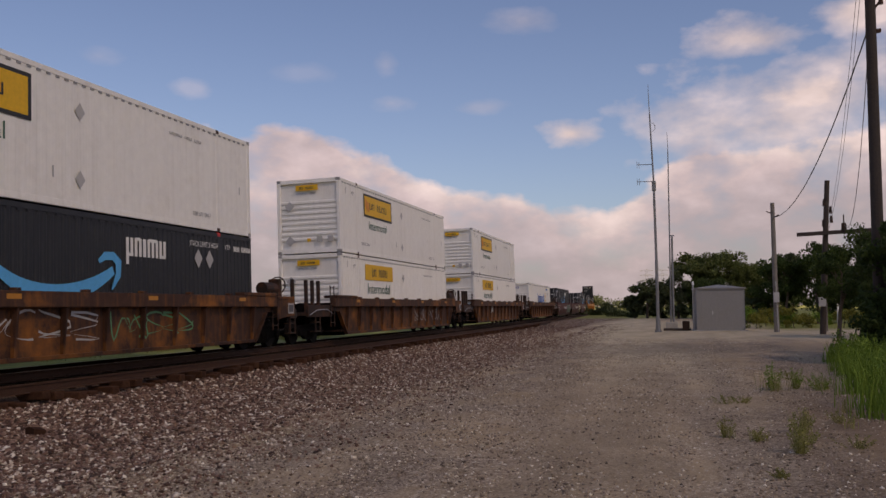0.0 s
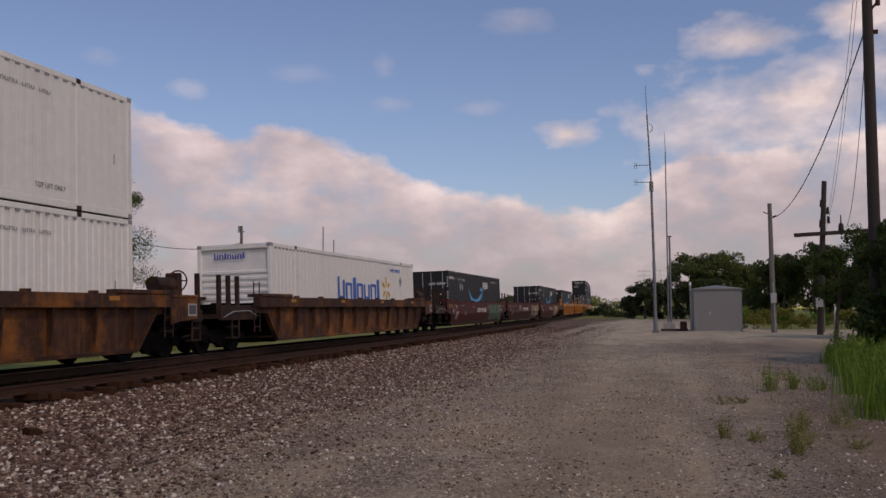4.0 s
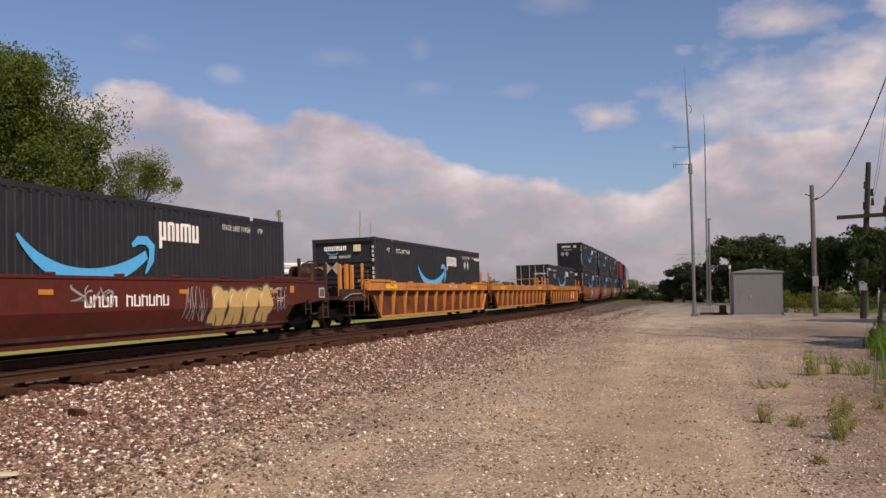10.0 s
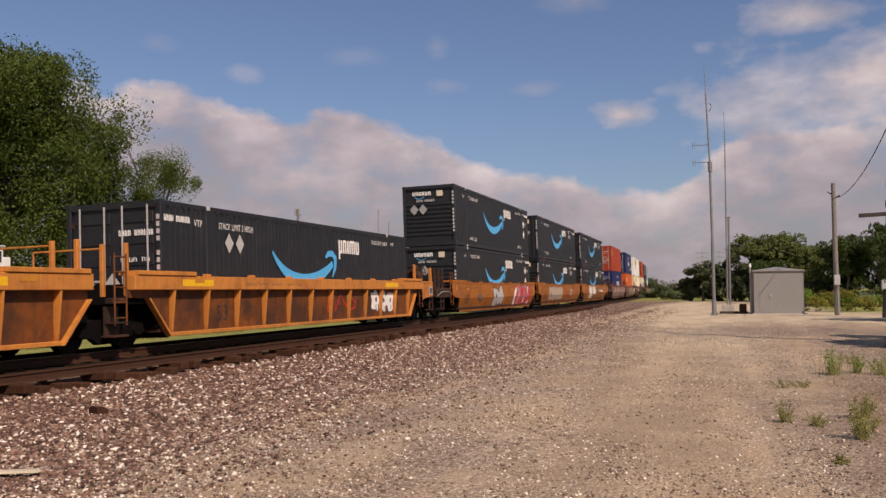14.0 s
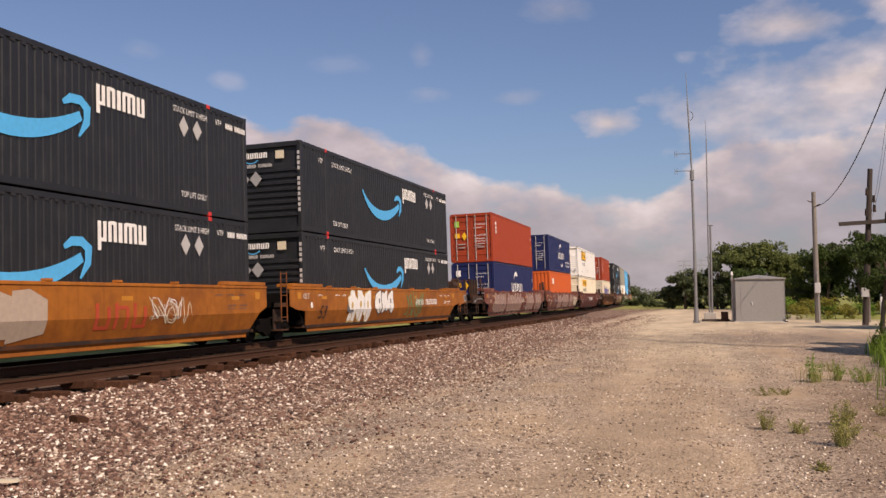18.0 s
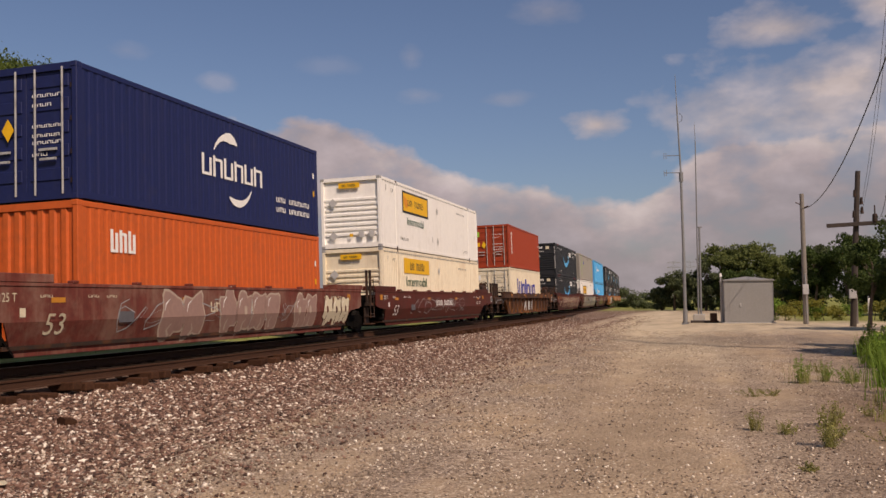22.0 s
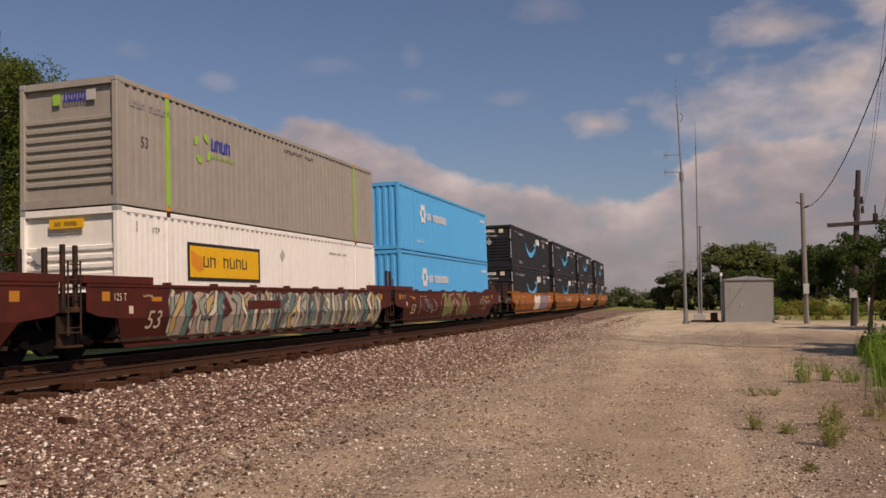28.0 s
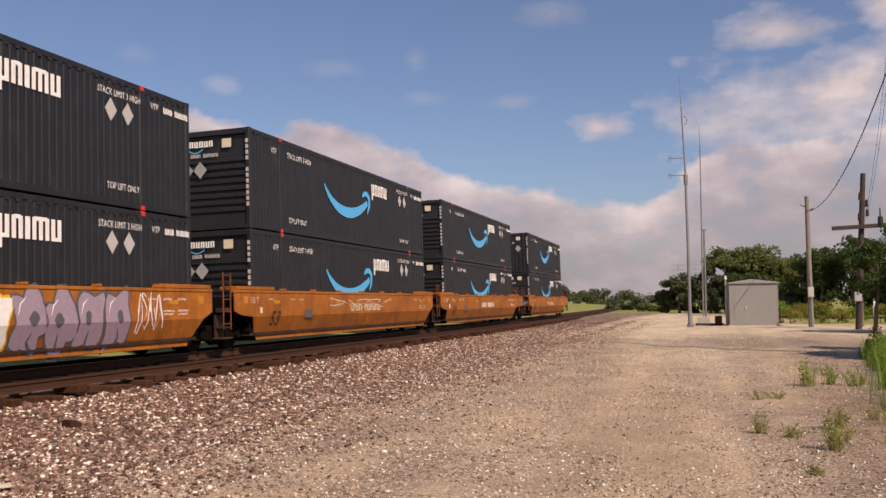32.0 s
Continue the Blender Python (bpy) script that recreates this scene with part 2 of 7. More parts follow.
M["railhead"] = material("polished_rail_head", (0.32, 0.29, 0.27), 0.3, metal=0.8, grain=0.1)
M["tie"] = material("creosoted_timber", (0.022, 0.015, 0.011), 0.9, spec=0.1, grain=0.3, grain_scale=25, stain=0.5, stain_col=(0.05, 0.029, 0.019), stain_scale=6, vary=0.3)
M["tie_end"] = material("rusty_tie_end", (0.062, 0.028, 0.016), 0.9, spec=0.1, grain=0.3, grain_scale=25, stain=0.5, stain_col=(0.04, 0.024, 0.017), stain_scale=6, vary=0.3)
M["timber"] = material("grey_weathered_timber", (0.19, 0.17, 0.15), 0.85, grain=0.25, grain_scale=20, stain=0.4, stain_col=(0.12, 0.09, 0.07), streak=0.4, vary=0.08)
M["dark_timber"] = material("dark_pole_timber", (0.048, 0.036, 0.030), 0.85, grain=0.25, grain_scale=20, stain=0.4, stain_col=(0.06, 0.042, 0.032), streak=0.4)
M["bark"] = material("bark", (0.10, 0.075, 0.055), 0.9, grain=0.35, grain_scale=30, bump=0.5)
M["concrete"] = material("concrete", (0.36, 0.34, 0.31), 0.85, grain=0.12, stain=0.3, stain_col=(0.2, 0.18, 0.16))
M["truck_white"] = material("white_truck_enamel", (0.78, 0.78, 0.77), 0.3, grain=0.04, stain=0.2, stain_col=(0.5, 0.47, 0.43), stain_at=0.62)
M["truck_black"] = material("black_rubber_and_steel", (0.02, 0.02, 0.022), 0.6)
M["glass"] = material("dark_window_glass", (0.03, 0.04, 0.05), 0.08, bump=0.0, grain=0.02)
M["wire"] = material("black_cable", (0.03, 0.03, 0.032), 0.7, bump=0)
for key_, col_ in (("p_white", (0.80, 0.79, 0.76)), ("p_blue", (0.055, 0.40, 0.75)), ("p_grey", (0.30, 0.30, 0.30)), ("p_yellow", (0.80, 0.44, 0.012)), ("p_amber", (0.50, 0.20, 0.02)), ("p_dusty", (0.30, 0.185, 0.155)), ("p_brickred", (0.42, 0.055, 0.022)), ("p_black", (0.02, 0.02, 0.022)),
                   ("p_green", (0.012, 0.10, 0.055)), ("p_lime", (0.28, 0.52, 0.06)), ("p_royal", (0.03, 0.045, 0.38)), ("p_sage", (0.30, 0.33, 0.25)), ("p_tan", (0.52, 0.36, 0.13)), ("p_rose", (0.60, 0.22, 0.22)), ("p_faded", (0.42, 0.33, 0.26)), ("p_azure", (0.03, 0.16, 0.55)), ("p_red", (0.55, 0.03, 0.03)), ("p_lilac", (0.33, 0.25, 0.31)),
                   ("p_cream", (0.62, 0.55, 0.40)), ("p_orange", (0.72, 0.26, 0.02)), ("p_teal", (0.10, 0.22, 0.20)), ("p_silver", (0.46, 0.45, 0.44)), ("p_slate", (0.09, 0.09, 0.10)), ("p_mint", (0.08, 0.26, 0.12)), ("p_olive", (0.15, 0.21, 0.05))):
    M[key_] = material("paint_" + key_[2:], col_, 0.55, grain=0.08, grain_scale=9, stain=0.3, stain_col=tuple(c * 0.6 for c in col_), stain_scale=2.5, stain_at=0.58, bump=0.05)


def stones_of(name, stops, rough=0.8):
    """Loose stones: every one takes its own colour between the stops, with a fine grain."""
    mt = bpy.data.materials.new(name)
    mt.use_nodes = True
    nt = mt.node_tree
    bsdf = nt.nodes["Principled BSDF"]
    bsdf.inputs["Roughness"].default_value, bsdf.inputs["Specular IOR Level"].default_value = rough, 0.3
    geo = nt.nodes.new("ShaderNodeNewGeometry")
    rp = nt.nodes.new("ShaderNodeValToRGB")
    nt.links.new(geo.outputs["Random Per Island"], rp.inputs[0])
    e = rp.color_ramp.elements
    while len(e) < len(stops):
        e.new(0.5)
    for k, (p, col) in zip(e, stops):
        k.position, k.color = p, (*col, 1)
    co = nt.nodes.new("ShaderNodeTexCoord")
    no = nt.nodes.new("ShaderNodeTexNoise")
    no.inputs["Scale"].default_value, no.inputs["Detail"].default_value = 70.0, 4.0
    nt.links.new(co.outputs["Object"], no.inputs["Vector"])
    mr = nt.nodes.new("ShaderNodeMapRange")
    for i, v in enumerate((0.3, 0.7, 0.75, 1.25)):
        mr.inputs[i + 1].default_value = v
    nt.links.new(no.outputs[0], mr.inputs[0])
    hs = nt.nodes.new("ShaderNodeHueSaturation")
    nt.links.new(mr.outputs[0], hs.inputs["Value"])
    nt.links.new(rp.outputs[0], hs.inputs["Color"])
    nt.links.new(hs.outputs[0], bsdf.inputs["Base Color"])
    return mt


M["stone"] = stones_of("ballast_stone", [(0.0, (0.045, 0.026, 0.020)), (0.3, (0.125, 0.066, 0.048)), (0.6, (0.225, 0.128, 0.094)), (0.85, (0.35, 0.235, 0.175)), (0.915, (0.66, 0.56, 0.46)), (1.0, (0.88, 0.80, 0.69))])
M["pebble"] = stones_of("road_pebble", [(0.0, (0.12, 0.09, 0.07)), (0.35, (0.27, 0.20, 0.15)), (0.7, (0.43, 0.335, 0.25)), (0.86, (0.60, 0.50, 0.39)), (1.0, (0.86, 0.78, 0.66))])
# Darkened stones for between the ties: the train's shadow put into their colour.
M["shade_dark_stone"] = stones_of("shade_dark_ballast_stone", [(0.0, (0.014, 0.010, 0.009)), (0.6, (0.034, 0.024, 0.020)), (1.0, (0.085, 0.064, 0.053))])


def leafy(name, a, b, seed):
    """Leaves between two greens, with some light passing through them."""
    mt = bpy.data.materials.new(name)
    mt.use_nodes = True
    nt = mt.node_tree
    bsdf = nt.nodes["Principled BSDF"]
    bsdf.inputs["Roughness"].default_value, bsdf.inputs["Specular IOR Level"].default_value = 0.65, 0.2
    geo = nt.nodes.new("ShaderNodeNewGeometry")
    co = nt.nodes.new("ShaderNodeTexCoord")
    no = nt.nodes.new("ShaderNodeTexNoise")
    no.inputs["Scale"].default_value = 0.7 + seed * 0.1
    nt.links.new(co.outputs["Object"], no.inputs["Vector"])
    ad = nt.nodes.new("ShaderNodeMath")
    ad.operation = "MULTIPLY_ADD"
    nt.links.new(geo.outputs["Random Per Island"], ad.inputs[0])
    ad.inputs[1].default_value = 0.6
    sub = nt.nodes.new("ShaderNodeMath")
    sub.operation = "SUBTRACT"
    nt.links.new(no.outputs[0], sub.inputs[0])
    sub.inputs[1].default_value = 0.3
    nt.links.new(sub.outputs[0], ad.inputs[2])
    mx = nt.nodes.new("ShaderNodeMix")
    mx.data_type = "RGBA"
    nt.links.new(ad.outputs[0], mx.inputs[0])
    mx.inputs[6].default_value, mx.inputs[7].default_value = (*a, 1), (*b, 1)
    nt.links.new(mx.outputs[2], bsdf.inputs["Base Color"])
    tr = nt.nodes.new("ShaderNodeBsdfTranslucent")
    nt.links.new(mx.outputs[2], tr.inputs[0])
    ms = nt.nodes.new("ShaderNodeMixShader")
    ms.inputs[0].default_value = 0.3
    nt.links.new(bsdf.outputs[0], ms.inputs[1])
    nt.links.new(tr.outputs[0], ms.inputs[2])
    nt.links.new(ms.outputs[0], nt.nodes["Material Output"].inputs[0])
    return mt


M["leaf"] = leafy("tree_leaf", (0.034, 0.060, 0.012), (0.125, 0.165, 0.030), 1)
M["leaf_dark"] = leafy("dark_leaf", (0.022, 0.042, 0.012), (0.080, 0.12, 0.028), 2)
# Paler, greyer greens: the haze of distance is mixed into the leaf colour.
M["leaf_far"] = leafy("hazed_far_leaf", (0.050, 0.068, 0.036), (0.13, 0.155, 0.065), 3)
M["leaf_mid"] = leafy("olive_tree_leaf", (0.055, 0.080, 0.024), (0.18, 0.205, 0.062), 9)
M["olive_weed"] = leafy("olive_weed_leaf", (0.14, 0.15, 0.042), (0.38, 0.36, 0.12), 8)
M["fresh"] = leafy("fresh_weed_leaf", (0.085, 0.17, 0.022), (0.25, 0.36, 0.055), 7)
M["grass"] = leafy("grass_blade", (0.06, 0.12, 0.02), (0.17, 0.25, 0.045), 4)
M["dry_grass"] = leafy("dry_grass_blade", (0.13, 0.15, 0.04), (0.34, 0.30, 0.10), 5)
M["weed"] = leafy("goldenrod_weed", (0.10, 0.13, 0.028), (0.36, 0.30, 0.055), 6)


def ground_material():
    """Grey crushed stone near by, tan dirt in the wheel tracks, pale sand by the masts, grass beyond the track and to the side."""
    mt = bpy.data.materials.new("gravel_dirt_and_grass")
    mt.use_nodes = True
    nt = mt.node_tree
    bsdf = nt.nodes["Principled BSDF"]
    bsdf.inputs["Roughness"].default_value = 0.95
    bsdf.inputs["Specular IOR Level"].default_value = 0.15

    def n(kind):
        return nt.nodes.new(kind)

    def put(s, v):
        if isinstance(v, bpy.types.NodeSocket):
            nt.links.new(v, s)
        elif isinstance(v, tuple):
            s.default_value = (*v, 1)
        else:
            s.default_value = v

    def mth(op, a, b=0.0, clamp=False):
        nd = n("ShaderNodeMath")
        nd.operation, nd.use_clamp = op, clamp
        put(nd.inputs[0], a), put(nd.inputs[1], b)
        return nd.outputs[0]

    def mixed(fac, a, b, kind="MIX"):
        nd = n("ShaderNodeMix")
        nd.data_type, nd.blend_type = "RGBA", kind
        put(nd.inputs[0], fac), put(nd.inputs[6], a), put(nd.inputs[7], b)
        return nd.outputs[2]

    def noise_of(scale, detail=5, rough_=0.6):
        nd = n("ShaderNodeTexNoise")
        nd.inputs["Scale"].default_value, nd.inputs["Detail"].default_value, nd.inputs["Roughness"].default_value = scale, detail, rough_
        nt.links.new(co, nd.inputs["Vector"])
        return nd.outputs[0]

    def span(v, a, b, c=0.0, d=1.0):
        nd = n("ShaderNodeMapRange")
        put(nd.inputs[0], v)
        for i, k in enumerate((a, b, c, d)):
            nd.inputs[i + 1].default_value = k
        return nd.outputs[0]

    co = n("ShaderNodeTexCoord").outputs["Object"]
    sep = n("ShaderNodeSeparateXYZ")
    nt.links.new(co, sep.inputs[0])
    x, y = sep.outputs[0], sep.outputs[1]
    wob = mth("SUBTRACT", noise_of(0.35, 4), 0.5)
    wob2 = mth("SUBTRACT", noise_of(1.6, 4), 0.5)
    vor = n("ShaderNodeTexVoronoi")
    vor.inputs["Scale"].default_value = 30.0
    nt.links.new(co, vor.inputs["Vector"])
    vor2 = n("ShaderNodeTexVoronoi")
    vor2.inputs["Scale"].default_value = 75.0
    nt.links.new(co, vor2.inputs["Vector"])
    bits = mixed(0.5, vor.outputs["Color"], vor2.outputs["Color"])
    bw = n("ShaderNodeRGBToBW")
    nt.links.new(bits, bw.inputs[0])
    speck = span(bw.outputs[0], 0.66, 0.72)
    along = n("ShaderNodeMapping")
    along.inputs["Scale"].default_value = (1.0, 0.16, 1.0)
    nt.links.new(co, along.inputs[0])
    band = n("ShaderNodeTexNoise")
    band.inputs["Scale"].default_value, band.inputs["Detail"].default_value = 0.9, 5.0
    nt.links.new(along.outputs[0], band.inputs["Vector"])
    streaks = band.outputs[0]
    gravel = mixed(mth("MULTIPLY", speck, span(streaks, 0.40, 0.60, 0.2, 0.85)), mixed(span(bw.outputs[0], 0.25, 0.72), (0.15, 0.108, 0.078), (0.49, 0.38, 0.285)), (0.78, 0.69, 0.56))
    dirt = mixed(noise_of(9, 6, 0.7), (0.31, 0.215, 0.130), (0.52, 0.395, 0.26))
    sand = mixed(noise_of(3, 6), (0.48, 0.38, 0.255), (0.64, 0.54, 0.39))
    grass = mixed(noise_of(2.2, 6), (0.16, 0.18, 0.048), (0.31, 0.31, 0.095))
    shaded_asphalt = mixed(noise_of(14, 5), (0.17, 0.135, 0.105), (0.27, 0.22, 0.175))
    # dirt wheel tracks along the lane
    c1 = mth("ABSOLUTE", mth("ADD", mth("SUBTRACT", x, mth("MULTIPLY", y, -0.055)), mth("ADD", mth("MULTIPLY", wob, 3.0), 0.2)))
    lane = span(mth("ADD", c1, mth("MULTIPLY", wob2, 1.6)), 1.9, 0.5, 0.0, 0.6)
    patch = span(mth("ADD", mth("MULTIPLY", noise_of(0.5, 6, 0.65), 0.5), mth("MULTIPLY", streaks, 0.5)), 0.47, 0.57, 0.0, 0.75)
    col = mixed(mth("MAXIMUM", lane, patch), gravel, dirt)
    # fallen ballast along the track
    shoulder = span(mth("ADD", x, mth("MULTIPLY", mth("ADD", wob, wob2), 2.6)), -4.7, -7.6)
    red = mixed(span(bw.outputs[0], 0.25, 0.72), (0.062, 0.037, 0.028), (0.30, 0.19, 0.14))
    col = mixed(shoulder, col, mixed(mth("MULTIPLY", speck, 0.6), red, (0.66, 0.59, 0.52)))
    # bare brown soil under the weeds
    soil = mth("MULTIPLY", span(mth("ADD", x, mth("MULTIPLY", mth("ADD", wob, wob2), 2.4)), 0.7, 2.2, 0.0, 0.8), span(mth("ADD", y, mth("MULTIPLY", wob, 5.0)), 20.0, 14.0))
    col = mixed(soil, col, mixed(noise_of(16, 6, 0.7), (0.115, 0.072, 0.045), (0.30, 0.205, 0.135)))
    # pale sand where the lane opens out by the masts
    far = mth("MULTIPLY", span(mth("ADD", y, mth("MULTIPLY", wob, 14.0)), 40.0, 48.0), span(mth("ADD", y, mth("MULTIPLY", wob, 30.0)), 105.0, 90.0))
    far = mth("MULTIPLY", far, span(mth("ADD", x, mth("MULTIPLY", wob, 3.0)), -8.5, -6.5))
    col = mixed(mth("MULTIPLY", far, 0.85), col, sand)
    # the trodden pale track that swings towards the ballast
    bow = mth("MULTIPLY", mth("MULTIPLY", mth("SUBTRACT", y, 8.0), mth("SUBTRACT", y, 8.0)), -0.0016)
    c2 = mth("ABSOLUTE", mth("ADD", mth("SUBTRACT", x, mth("MAXIMUM", bow, -4.2)), mth("ADD", mth("MULTIPLY", wob, 2.2), 0.1)))
    pale = mth("MULTIPLY", span(mth("ADD", c2, mth("MULTIPLY", wob2, 1.4)), 2.4, 1.0, 0.0, 1.0), span(mth("ADD", y, mth("MULTIPLY", wob, 9.0)), 17.0, 33.0, 0.05, 0.85))
    col = mixed(pale, col, sand)
    # an old asphalt crossing, with the shade of bush and pole in its colour
    lane2 = mth("MULTIPLY", span(mth("ADD", mth("SUBTRACT", y, mth("MULTIPLY", x, 0.4)), mth("MULTIPLY", wob, 4.0)), 31.0, 33.0), span(mth("ADD", y, mth("MULTIPLY", wob, 4.0)), 41.0, 38.0))
    lane2 = mth("MULTIPLY", lane2, span(mth("ADD", x, mth("MULTIPLY", wob, 5.0)), -3.5, -0.5))
    col = mixed(mth("MULTIPLY", lane2, 0.6), col, shaded_asphalt)
    # grass: beyond the track, on the right hand, far away
    side = span(mth("ADD", x, mth("MULTIPLY", wob, 1.2)), -17.2, -17.8)
    right = mth("MULTIPLY", span(mth("ADD", mth("SUBTRACT", x, mth("MULTIPLY", y, 0.12)), mth("MULTIPLY", wob, 3.0)), 4.5, 6.0), 0.9)
    away = mth("MAXIMUM", span(mth("ADD", y, mth("MULTIPLY", wob, 40.0)), 110.0, 130.0), mth("MULTIPLY", span(y, 60.0, 66.0), span(x, 5.0, 7.0)))
    col = mixed(mth("MAXIMUM", side, mth("MAXIMUM", right, away)), col, grass)
    shade = n("ShaderNodeCombineColor")
    for i in range(3):
        put(shade.inputs[i], span(mth("ADD", mth("MULTIPLY", noise_of(0.9, 5), 0.5), mth("MULTIPLY", streaks, 0.5)), 0.36, 0.64, 0.78, 1.18))
    col = mixed(1.0, col, shade.outputs[0], "MULTIPLY")
    put(bsdf.inputs["Base Color"], col)
    bp = n("ShaderNodeBump")
    bp.inputs["Strength"].default_value, bp.inputs["Distance"].default_value = 0.7, 0.02
    put(bp.inputs["Height"], mth("ADD", mth("MULTIPLY", vor.outputs["Distance"], -1.2), noise_of(30, 4)))
    put(bsdf.inputs["Normal"], bp.outputs[0])
    return mt


M["ground"] = ground_material()
M["ballast"] = material("ballast_bed", (0.10, 0.066, 0.052), 0.9, grain=0.5, grain_scale=22, stain=0.5, stain_col=(0.10, 0.075, 0.065), stain_scale=14, stain_at=0.5, bump=0.8, bump_scale=22, spec=0.15)


# ---- building blocks ----
class Mesh:
    """Collects the faces of one mesh."""

    def __init__(self):
        self.v, self.f = [], []

    def add(self, verts, faces):
        k = len(self.v)
        self.v.extend(verts)
        self.f.extend([tuple(i + k for i in f) for f in faces])
        return self

    def box(self, x0, x1, y0, y1, z0, z1, c=0.0):
        """A box, with its edges cut by c."""
        if c <= 0:
            vs = [(x, y, z) for z in (z0, z1) for y in (y0, y1) for x in (x0, x1)]
            return self.add(vs, [(0, 2, 3, 1), (4, 5, 7, 6), (0, 1, 5, 4), (2, 6, 7, 3), (0, 4, 6, 2), (1, 3, 7, 5)])
        bm = bmesh.new()
        bmesh.ops.create_cube(bm, size=1)
        for v in bm.verts:
            v.co = ((x0 + x1) / 2 + v.co.x * (x1 - x0), (y0 + y1) / 2 + v.co.y * (y1 - y0), (z0 + z1) / 2 + v.co.z * (z1 - z0))
        bmesh.ops.bevel(bm, geom=bm.edges[:], offset=c, segments=1, affect="EDGES")
        bm.verts.index_update()
        self.add([tuple(v.co) for v in bm.verts], [[v.index for v in f.verts] for f in bm.faces])
        bm.free()
        return self

    def prism(self, pts, axis, a, b):
        """A profile (pairs) drawn out along an axis from a to b. x: pairs are y, z; y: pairs are x, z; z: pairs are x, y."""
        def at(p, w):
            return (w, p[0], p[1]) if axis == "x" else (p[0], w, p[1]) if axis == "y" else (p[0], p[1], w)
        n = len(pts)
        vs = [at(p, a) for p in pts] + [at(p, b) for p in pts]
        fs = [(i, (i + 1) % n, n + (i + 1) % n, n + i) for i in range(n)] + [tuple(range(n))[::-1], tuple(range(n, 2 * n))]
        return self.add(vs, fs)

    def tube(self, p, q, r0, r1=None, n=8):
        """A rod from p to q, closed at both ends."""
        r1 = r0 if r1 is None else r1
        p, q = Vector(p), Vector(q)
        w = (q - p).normalized()
        u = w.orthogonal().normalized()
        k = w.cross(u)
        vs = []
        for c, r in ((p, r0), (q, r1)):
            for i in range(n):
                a = 2 * math.pi * i / n
                vs.append(tuple(c + u * (r * math.cos(a)) + k * (r * math.sin(a))))
        fs = [(i, (i + 1) % n, n + (i + 1) % n, n + i) for i in range(n)] + [tuple(range(n))[::-1], tuple(range(n, 2 * n))]
        return self.add(vs, fs)

    def path(self, pts, r, n=6):
        """A bent rod through the points, in one piece."""
        pts = [Vector(p) for p in pts]
        vs, m = [], len(pts)
        u = (pts[1] - pts[0]).orthogonal().normalized()
        for i, c in enumerate(pts):
            w = (pts[min(m - 1, i + 1)] - pts[max(0, i - 1)]).normalized()
            u = (u - w * u.dot(w)).normalized()
            k = w.cross(u)
            vs += [tuple(c + u * (r * math.cos(2 * math.pi * q / n)) + k * (r * math.sin(2 * math.pi * q / n))) for q in range(n)]
        fs = [(i * n + q, i * n + (q + 1) % n, (i + 1) * n + (q + 1) % n, (i + 1) * n + q) for i in range(m - 1) for q in range(n)]
        return self.add(vs, fs + [tuple(range(n))[::-1], tuple(range((m - 1) * n, m * n))])

    def wave(self, axis, a, b, lo, hi, out, deep, pitch, thick=0.03, sign=1):
        """A corrugated sheet: trapezoid waves along y or z between a and b, spanning lo..hi the other way, crests at x = out."""
        n = max(2, round((b - a) / pitch))
        p = (b - a) / n
        prof = []
        for i in range(n):
            s = a + i * p
            prof += [(s, 1), (s + 0.42 * p, 1), (s + 0.54 * p, 0), (s + 0.88 * p, 0)]
        prof.append((b, 1))
        vs, fs = [], []
        for s, k in prof:
            x = out - sign * (0 if k else deep)
            for t in (lo, hi):
                vs.append((x, s, t) if axis == "y" else (x, t, s))
        m = len(prof)
        for i in range(m - 1):
            f = (2 * i, 2 * i + 2, 2 * i + 3, 2 * i + 1)
            if (axis == "z") ^ (sign < 0):
                f = f[::-1]
            fs.append(f)
        back = out - sign * (deep + thick)
        k = len(vs)
        for s, t in ((a, lo), (b, lo), (b, hi), (a, hi)):
            vs.append((back, s, t) if axis == "y" else (back, t, s))
        fs.append((k, k + 3, k + 2, k + 1))
        return self.add(vs, fs)

    def turned(self, m, start=0):
        for i in range(start, len(self.v)):
            self.v[i] = tuple(m @ Vector(self.v[i]))
        return self

    def data(self, name, mat, smooth=False):
        me = bpy.data.meshes.new(name)
        me.from_pydata(self.v, [], self.f)
        me.materials.append(mat)
        if smooth:
            me.polygons.foreach_set("use_smooth", [True] * len(me.polygons))
        me.update()
        return me


def part(name, mesh, mat, parent, label="", at=None):
    """Links a mesh as one part under a thing or a part. mesh: a Mesh, or mesh data to share."""
    me = mesh.data(name, mat) if isinstance(mesh, Mesh) else mesh
    ob = new(name, me)
    ob.parent = parent
    if at is not None:
        ob.matrix_basis = at if isinstance(at, Matrix) else Matrix.Translation(at)
    if label:
        ob["label"] = label
    return ob


def thing(name, label, category, group="", at=None):
    ob = tagged(new(name), label, category, group)
    ob.empty_display_size = 0.3
    if at is not None:
        ob.matrix_basis = at
    return ob


LETTERS = {}


